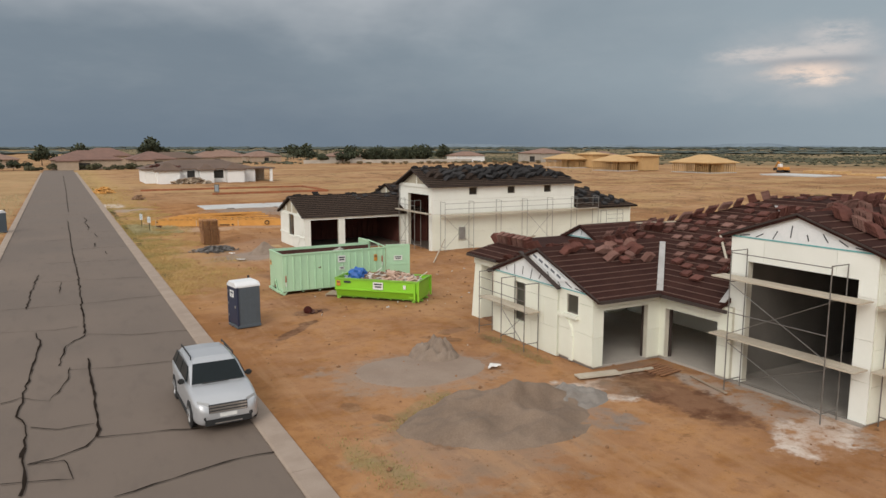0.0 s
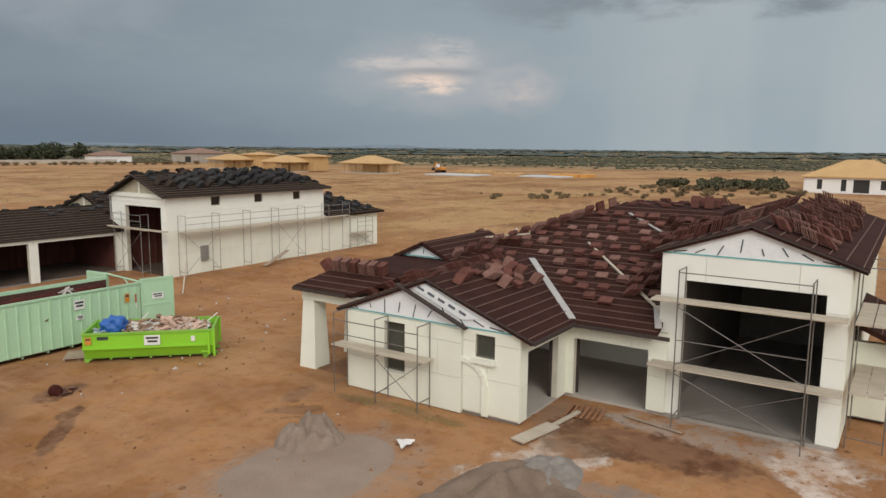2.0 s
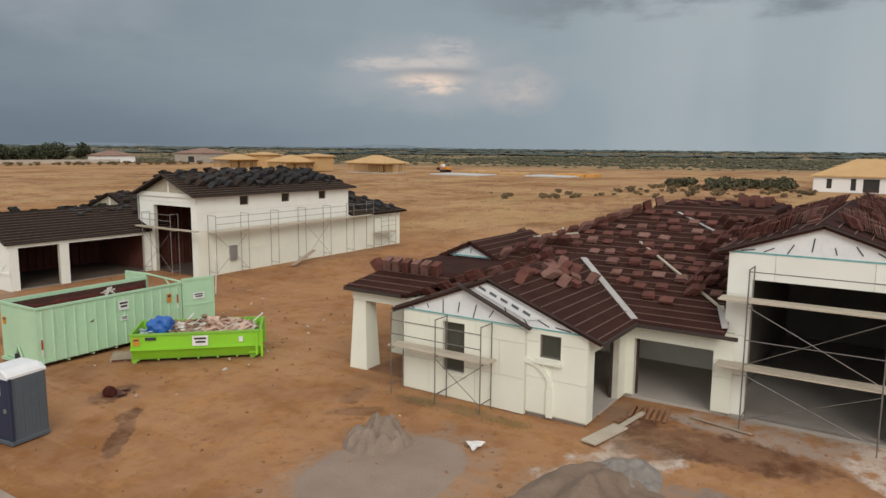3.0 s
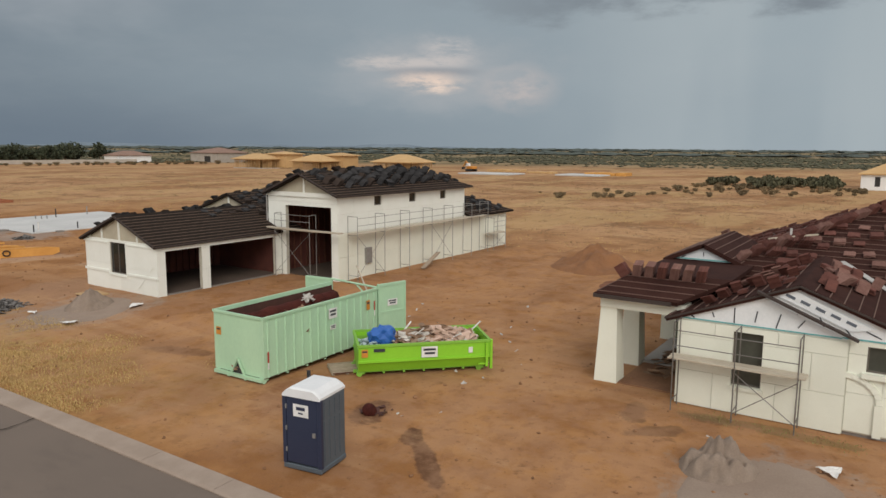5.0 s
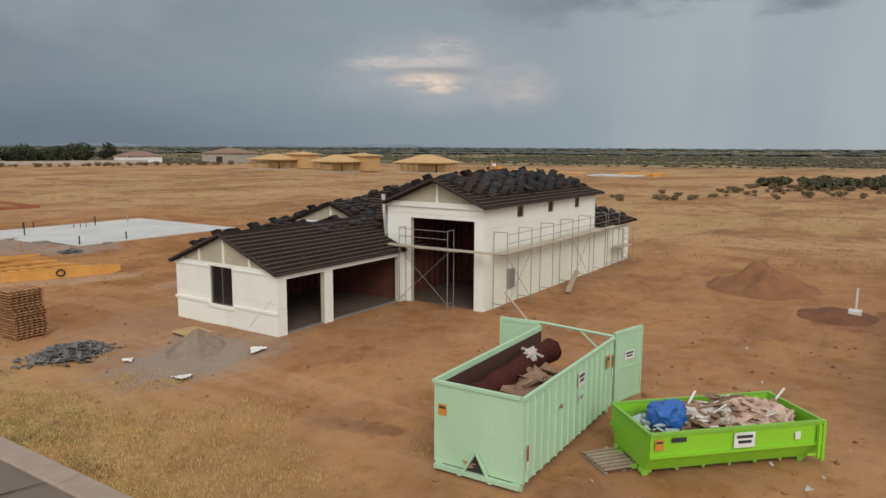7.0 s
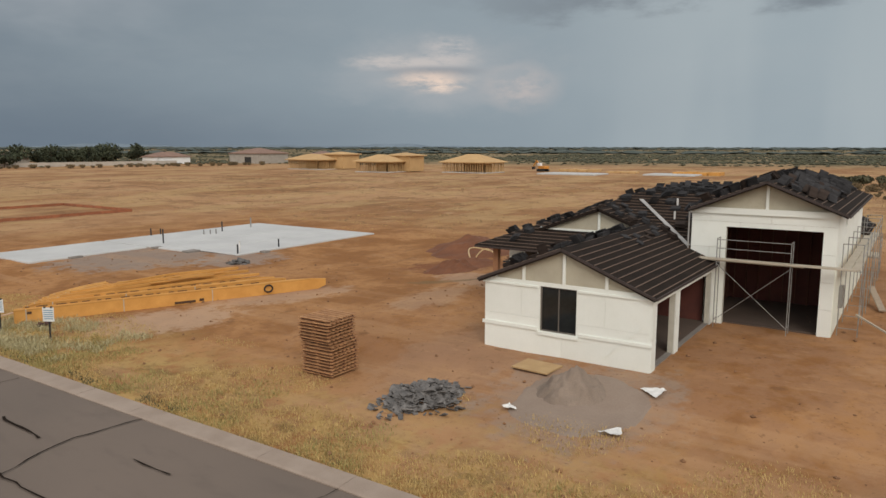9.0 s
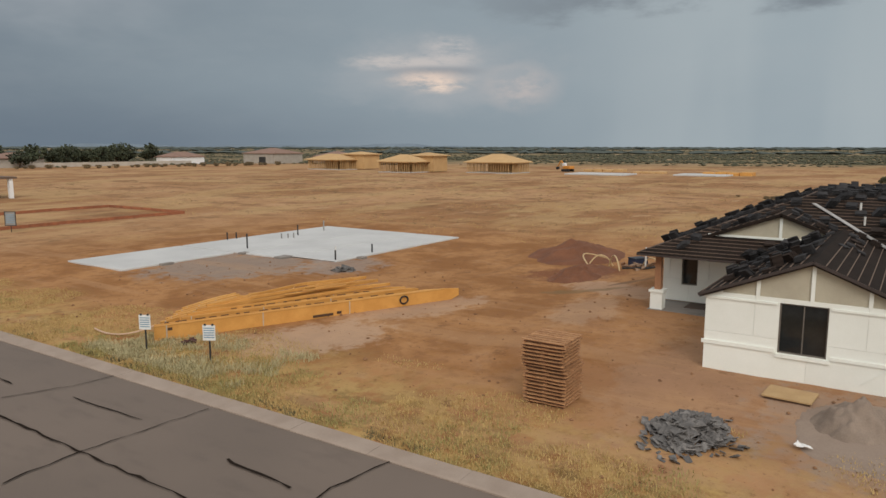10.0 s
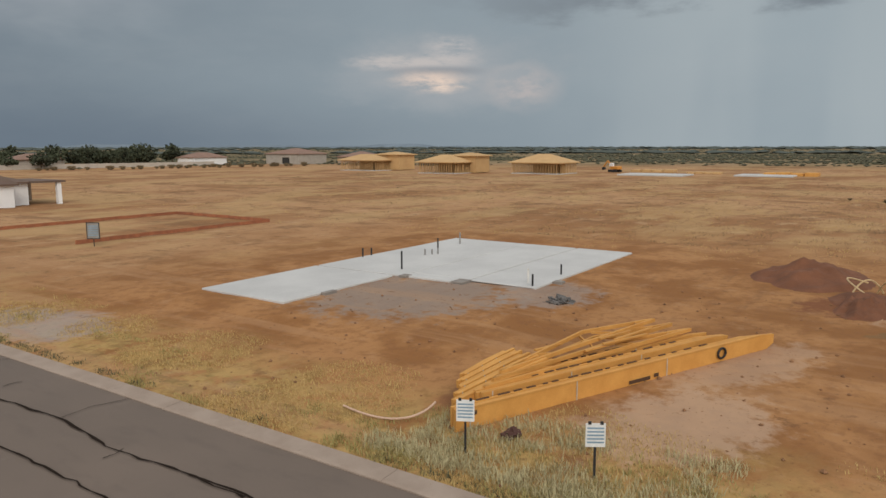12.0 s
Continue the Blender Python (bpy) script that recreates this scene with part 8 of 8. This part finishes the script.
tufts("site_weeds", "small weeds scattered on the dirt", M_WEED, [(7.4 + 0.5 * grnd.gauss(0, 1), 17.4 + 1.3 * grnd.gauss(0, 1)) for _ in range(110)] + [(10.1 + 1.5 * k + 0.2 * grnd.gauss(0, 1), 20.3 + 1.0 * k + 0.2 * grnd.gauss(0, 1)) for k in [grnd.uniform(-1, 1) for _ in range(90)]] + [(17.1 + grnd.uniform(-0.4, 0.4), grnd.uniform(22.5, 27.8)) for _ in range(90)], 7, (0.03, 0.10), 7, 0.25)
tufts("field_grass", "pale dry grass clumps over the field", M_STRAW, [(grnd.uniform(46, 130), grnd.uniform(40, 170)) for _ in range(1500)], 8, (0.1, 0.28), 10, 0.6)
tufts("field_scrub", "low brown scrub over the field", M_SCRUB, [(grnd.uniform(52, 170), grnd.uniform(30, 220)) for _ in range(3400)], 9, (0.1, 0.32), 14, 0.7)
# no hollow is cut: dark clods are added for the darkness of a burrow
rubble("dark_clods", 9.45, 82.6, 0.4, 0.25, 0.05, 0.12, 14, M_RUST, "dark clods standing in for a burrow by the joist pile", "clods", 47, None, (0.06, 0.18), 0.8)
# clods and stones on the dirt
krnd = random.Random(51)
cv, cf = [], []
for i in range(2600):
    x, y = krnd.uniform(6.2, 34), krnd.uniform(8, 100)
    s = 0.02 + 0.08 * krnd.random() ** 5
    o = len(cv)
    z = land(x, y) + s * 0.3
    for dx, dy, dz in ((1, 0, 0), (0, 1, 0), (-1, 0, 0), (0, -1, 0), (0, 0, 0.8), (0, 0, -0.8)):
        k = s * krnd.uniform(0.7, 1.3)
        cv.append((x + dx * k, y + dy * k, z + dz * k))
    for a, b in ((0, 1), (1, 2), (2, 3), (3, 0)):
        cf += [(o + a, o + b, o + 4), (o + b, o + a, o + 5)]
cm = bpy.data.meshes.new("clods")
cm.from_pydata(cv, [], cf)
cm.materials.append(M_CLOD)
tagged(new("clods", cm), "small dirt clods and stones scattered on the site", "clods", kind="stuff")


# ---- houses further off ----


def hip(bm, x0, y0, x1, y1, z0, rise, thick=0.25):
    w, d = x1 - x0, y1 - y0
    r = min(w, d) / 2
    if w >= d:
        a, b = (x0 + r, (y0 + y1) / 2, z0 + rise), (x1 - r, (y0 + y1) / 2, z0 + rise)
        quads = [((x0, y0, z0), (x1, y0, z0), b, a), ((x1, y1, z0), (x0, y1, z0), a, b)]
        tris = [((x0, y1, z0), (x0, y0, z0), a), ((x1, y0, z0), (x1, y1, z0), b)]
    else:
        a, b = ((x0 + x1) / 2, y0 + r, z0 + rise), ((x0 + x1) / 2, y1 - r, z0 + rise)
        quads = [((x1, y0, z0), (x1, y1, z0), b, a), ((x0, y1, z0), (x0, y0, z0), a, b)]
        tris = [((x0, y0, z0), (x1, y0, z0), a), ((x1, y1, z0), (x0, y1, z0), b)]
    for p in quads + tris:
        prism(bm, p, (0, 0, -thick))


def far_house(label, x0, y0, x1, y1, h, rise, wall, roof, openings=(), wings=(), face="x"):
    """Plain hip-roofed house; openings (u0, u1, z0, z1) in the wall towards lower x or y."""
    H = thing("house", label, "house")
    t = 0.25
    if face == "x":
        part("wall", wall_mesh("x", x0, y0, y1, 0, h, t, openings), wall, H)
        part("wall", wall_mesh("y", y0, x0 + t, x1, 0, h, t), wall, H)
    else:
        part("wall", wall_mesh("y", y0, x0, x1, 0, h, t, openings), wall, H)
        part("wall", wall_mesh("x", x0, y0 + t, y1, 0, h, t), wall, H)
    part("wall", wall_mesh("x", x1 - t, y0 + t, y1, 0, h, t), wall, H)
    part("wall", wall_mesh("y", y1 - t, x0 + t, x1 - t, 0, h, t), wall, H)
    rb = bmesh.new()
    hip(rb, x0 - 0.6, y0 - 0.6, x1 + 0.6, y1 + 0.6, h + 0.2, rise)
    part("roof", rb, roof, H)
    for o in openings:
        bm = boxed(x0 + 0.16, o[0], o[2], x0 + 0.2, o[1], o[3]) if face == "x" else boxed(o[0], y0 + 0.16, o[2], o[1], y0 + 0.2, o[3])
        part("window", bm, M_VOID, H)
    for (a0, b0, a1, b1, hh, rr) in wings:
        wb = bmesh.new()
        box(wb, a0, b0, 0, a1, b1, hh)
        part("wing_wall", wb, wall, H)
        wr = bmesh.new()
        hip(wr, a0 - 0.5, b0 - 0.5, a1 + 0.5, b1 + 0.5, hh + 0.2, rr)
        part("wing_roof", wr, roof, H)
    return H


h4 = far_house("long white house with a brown tile roof across the lots", 18.2, 181.5, 44.0, 196.0, 3.2, 2.1, M_WHITEWALL, M_BROWNROOF,
               ((23.2, 24.6, 0.9, 3.0), (27.6, 29.4, 0.2, 2.9), (33.8, 36.2, 1.0, 3.0)), ((20.4, 177.5, 25.4, 181.45, 3.0, 1.7), (30.2, 179.0, 33.4, 181.45, 3.0, 1.3), (36.6, 178.4, 40.6, 181.45, 3.1, 1.5)), "y")
rubble("far_tile_pile", 22.5, 183.0, 4.2, 1.6, 3.55, 0.9, 70, M_TILE1, "rust-red tile stacks on the far house roof", "roof tiles", 81, None, (0.25, 0.6), 0.7)
rubble("far_waste_pile", 27.5, 176.0, 4.4, 1.0, 0.1, 1.3, 90, M_WOODG, "grey lumber and waste heaped before the far house", "rubble", 82, None, (0.2, 0.9), 0.3)
part("post", boxed(47.4, 179.8, 0, 48.0, 180.4, 3.2), M_WHITEWALL, h4)
part("carport_roof", boxed(44.0, 179.6, 3.2, 48.6, 190.0, 3.5), M_BROWNROOF, h4)
part("carport_back", boxed(44.0, 189.6, 0, 48.4, 189.9, 3.2), M_TANWALL, h4)
h5 = far_house("white house with a bare plywood roof in the open field", 173.0, 12.0, 188.0, 32.0, 3.4, 3.6, M_WHITEWALL, M_OSB,
               ((28.4, 29.4, 0.8, 2.9), (23.8, 24.8, 0.5, 3.0), (19.5, 22.5, 0.2, 3.0), (15, 17.5, 1.0, 2.9)), (), "x")


def framed_house(label, x0, y0, x1, y1, h, rise, upper=None):
    """House frame: studs and plates with a sheathed deck roof."""
    H = thing("framed_house", label, "house")
    part("slab", boxed(x0 - 0.3, y0 - 0.3, -0.1, x1 + 0.3, y1 + 0.3, 0.2), M_SLAB, H)
    for ax, at, u0, u1 in (("x", x0, y0, y1), ("x", x1, y0, y1), ("y", y0, x0, x1), ("y", y1, x0, x1), ("x", (x0 + x1) / 2, y0, y1)):
        bm = bmesh.new()
        u = u0
        while u < u1:
            if ax == "x":
                box(bm, at, u, 0.2, at + 0.14, u + 0.16, h)
            else:
                box(bm, u, at, 0.2, u + 0.16, at + 0.14, h)
            u += 0.9
        if ax == "x":
            box(bm, at - 0.02, u0, h, at + 0.16, u1, h + 0.3)
        else:
            box(bm, u0, at - 0.02, h, u1, at + 0.16, h + 0.3)
        part("stud_wall", bm, M_OSB, H)
    rb = bmesh.new()
    hip(rb, x0 - 1, y0 - 1, x1 + 1, y1 + 1, h + 0.5, rise)
    part("roof_deck", rb, M_OSB, H)
    part("sheathing", boxed((x0 + x1) / 2 + 0.3, y0 + 1, 0.2, (x0 + x1) / 2 + 0.4, y1 - 4, h), M_OSB, H)
    if upper:
        a0, b0, a1, b1, hh = upper
        ub = bmesh.new()
        box(ub, a0, b0, 0.2, a1, b1, hh)
        part("sheathed_block", ub, M_OSB, H)
        ur = bmesh.new()
        hip(ur, a0 - 0.8, b0 - 0.8, a1 + 0.8, b1 + 0.8, hh + 0.2, 0.9)
        part("upper_roof", ur, M_OSB, H)
    return H


framed_house("timber-framed house under a yellow plywood roof deck", 174.0, 192.0, 184.0, 205.0, 3.1, 2.2, (183.0, 189.5, 191.0, 199.0, 5.3))
framed_house("timber-framed house under a yellow plywood roof deck", 187.0, 163.0, 199.0, 179.0, 3.0, 2.5)
framed_house("timber-framed house under a yellow plywood roof deck", 182.0, 230.0, 192.0, 245.0, 3.2, 2.0, (191.0, 226.0, 200.0, 236.0, 5.4))
far_house("grey stucco house with a tan roof and a white garage door", 233.0, 318.0, 252.0, 340.0, 4.8, 2.6, M_GREYWALL, M_TANROOF, ((324, 329, 0.2, 3.2),), (), "x")
far_house("tan stucco house with a red-brown tile roof behind the lots", 258.0, 300.0, 276.0, 316.0, 3.2, 2.6, M_TANWALL, M_TANROOF, ((304, 307, 0.8, 2.4),), (), "x")
# street at the end of the road
for i, (x0, y0, x1, y1, h, r, rf) in enumerate(((-2, 300, 22, 318, 3.6, 3.4, M_MAUVEROOF), (26, 318, 44, 334, 3.4, 3.0, M_MAUVEROOF), (-34, 330, -14, 346, 3.4, 2.8, M_TANROOF),
                                                (36, 352, 60, 366, 3.2, 2.6, M_BROWNROOF), (60, 372, 84, 386, 3.4, 2.6, M_TANROOF), (92, 400, 112, 416, 3.2, 2.6, M_TANROOF), (8, 350, 30, 366, 4.4, 3.4, M_MAUVEROOF),
                                                (78, 440, 100, 456, 3.6, 2.6, M_TANROOF), (-70, 330, -48, 346, 3.6, 2.8, M_WHITEWALL))):
    far_house("low desert house with a tile roof at the street end", x0, y0, x1, y1, h, r, M_TANWALL, rf, ((x0 + 3, x0 + 6, 0.8, 2.4), (x0 + 9, x0 + 13, 0.2, 2.5)), ((x0 + 2, y0 - 6, x0 + 9, y0 - 0.05, h - 0.3, 1.8),), "y")
far_house("pale low house beyond the tree row", 128.0, 362.0, 146.0, 374.0, 3.4, 2.2, M_GREYWALL, M_TANROOF, (), (), "x")
far_house("pale low house beyond the tree row", 196.0, 346.0, 214.0, 358.0, 3.4, 2.2, M_WHITEWALL, M_TANROOF, (), (), "x")
fence = tagged(new("block_fence"), "long pale block fence beyond the field", "fence", kind="structure")
for i in range(34):
    k0, k1 = i / 34, (i + 1) / 34
    fb = bmesh.new()
    p0, p1 = (110 + 92 * k0, 352 - 12 * k0), (110 + 92 * k1, 352 - 12 * k1)
    beam(fb, (*p0, 0.9), (*p1, 0.9), 0.2, 1.8 - 0.1 * (i % 2))
    part("fence_panel", fb, M_FENCE, fence)
# lumber packs and slabs on the far lots
for i, (x, y, w, d, h, mt, lb) in enumerate(((222, 146, 5, 14, 0.9, M_OSB, "yellow lumber packs on a far lot"), (214, 128, 4, 10, 0.7, M_OSB, "yellow lumber packs on a far lot"), (212, 104, 6, 14, 1.0, M_LVL, "yellow lumber packs on a far lot"),
                                             (196, 138, 12, 20, 0.4, M_SLAB, "pale concrete slab on a far lot"), (206, 110, 12, 16, 0.4, M_SLAB, "pale concrete slab on a far lot"))):
    lp = thing("lumber_pack" if mt is not M_SLAB else "far_slab", lb, "lumber" if mt is not M_SLAB else "concrete slab", Matrix.Translation((x, y, 0)))
    n = 4 if mt is not M_SLAB else 1
    for j in range(n):
        part("pack" if n > 1 else "pour", bevelled(boxed(-w / 2 + j * 0.1, -d / 2 + j * d / n, 0, w / 2, -d / 2 + (j + 0.92) * d / n, h * (1 - 0.15 * (j % 2))), 0.05), mt, lp)
# excavator
ex = thing("excavator", "orange and white excavator parked on the far lot", "excavator", Matrix.Translation((214.0, 156.0, 0)) @ Matrix.Rotation(radians(70), 4, "Z"))
for s in (-1, 1):
    tk = bmesh.new()
    loft(tk, [[(x, s * 1.1 + dy, z) for x, z in ((-1.8, 0.45), (-1.5, 0.85), (1.5, 0.85), (1.8, 0.45), (1.5, 0.05), (-1.5, 0.05))] for dy in (-0.28, 0.28)])
    part("track", tk, M_BLACK, ex)
part("house_body", bevelled(boxed(-1.9, -1.2, 0.95, 1.2, 1.2, 1.9), 0.1), M_ORANGE, ex)
part("cab", bevelled(boxed(0.1, 0.2, 1.9, 1.4, 1.2, 2.9), 0.08), M_WPLAST, ex)
bo = bmesh.new()
beam(bo, (1.2, -0.3, 1.6), (3.4, -0.3, 3.6), 0.35, 0.45), beam(bo, (3.4, -0.3, 3.6), (5.0, -0.3, 1.6), 0.28, 0.35)
part("boom", bo, M_ORANGE, ex)
bk = bmesh.new()
prism(bk, [(4.7, -0.8, 1.6), (5.3, -0.8, 1.5), (5.2, -0.8, 0.6), (4.5, -0.8, 0.9)], (0, 1.0, 0))
part("bucket", bk, M_BLACK, ex)
# straw bundle by the road and far hills
rubble("road_brush", 7.6, 150.0, 1.6, 4.0, 0.1, 1.0, 120, M_LVL, "orange-brown brush beside the road", "brush", 61, None, (0.15, 0.5), 0.5)
rubble("road_brush_small", 11.5, 128.0, 0.9, 1.2, 0.1, 0.7, 60, M_TRASHB, "brown tumbleweed beside the road", "brush", 62, None, (0.12, 0.35), 0.5)
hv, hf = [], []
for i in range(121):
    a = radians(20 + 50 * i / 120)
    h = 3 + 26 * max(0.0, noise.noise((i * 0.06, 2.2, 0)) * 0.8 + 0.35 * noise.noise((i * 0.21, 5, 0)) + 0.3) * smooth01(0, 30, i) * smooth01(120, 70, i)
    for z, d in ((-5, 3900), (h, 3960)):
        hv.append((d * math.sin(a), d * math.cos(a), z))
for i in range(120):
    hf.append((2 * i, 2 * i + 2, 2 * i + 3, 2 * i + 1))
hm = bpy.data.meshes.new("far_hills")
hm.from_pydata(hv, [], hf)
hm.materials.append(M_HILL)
tagged(new("far_hills", hm), "far hills with blue haze in their colour under storm clouds", "hills", kind="structure")

# ---- cladding boards, each a piece of its wall ----


def place_boards():
    for parent, axis, at, u0, u1, z0, z1, face, holes, w, h, mat, joint in BOARDS:
        zs, z = [z0], z0
        while z + h < z1 - 0.25:
            z += h
            zs.append(z)
        zs.append(z1)
        for r, (za, zb) in enumerate(zip(zs, zs[1:])):
            us, u = [u0], u0 + (w / 2 if r % 2 else 0.0)
            while u < u1 - 0.3:
                if u > u0 + 0.3:
                    us.append(u)
                u += w
            us.append(u1)
            for ua, ub in zip(us, us[1:]):
                j, lo = joint / 2, at - 0.045 if face < 0 else at + 0.003
                if any(o[0] <= ua and o[1] >= ub and o[2] <= za and o[3] >= zb for o in holes):
                    continue
                bm = wall_mesh(axis, lo, ua + j, ub - j, za + j, zb - j, 0.042, holes)
                if not bm.faces:
                    bm.free()
                    continue
                for piece in islands(bm):
                    part("foam_board", piece, mat, parent)


place_boards()
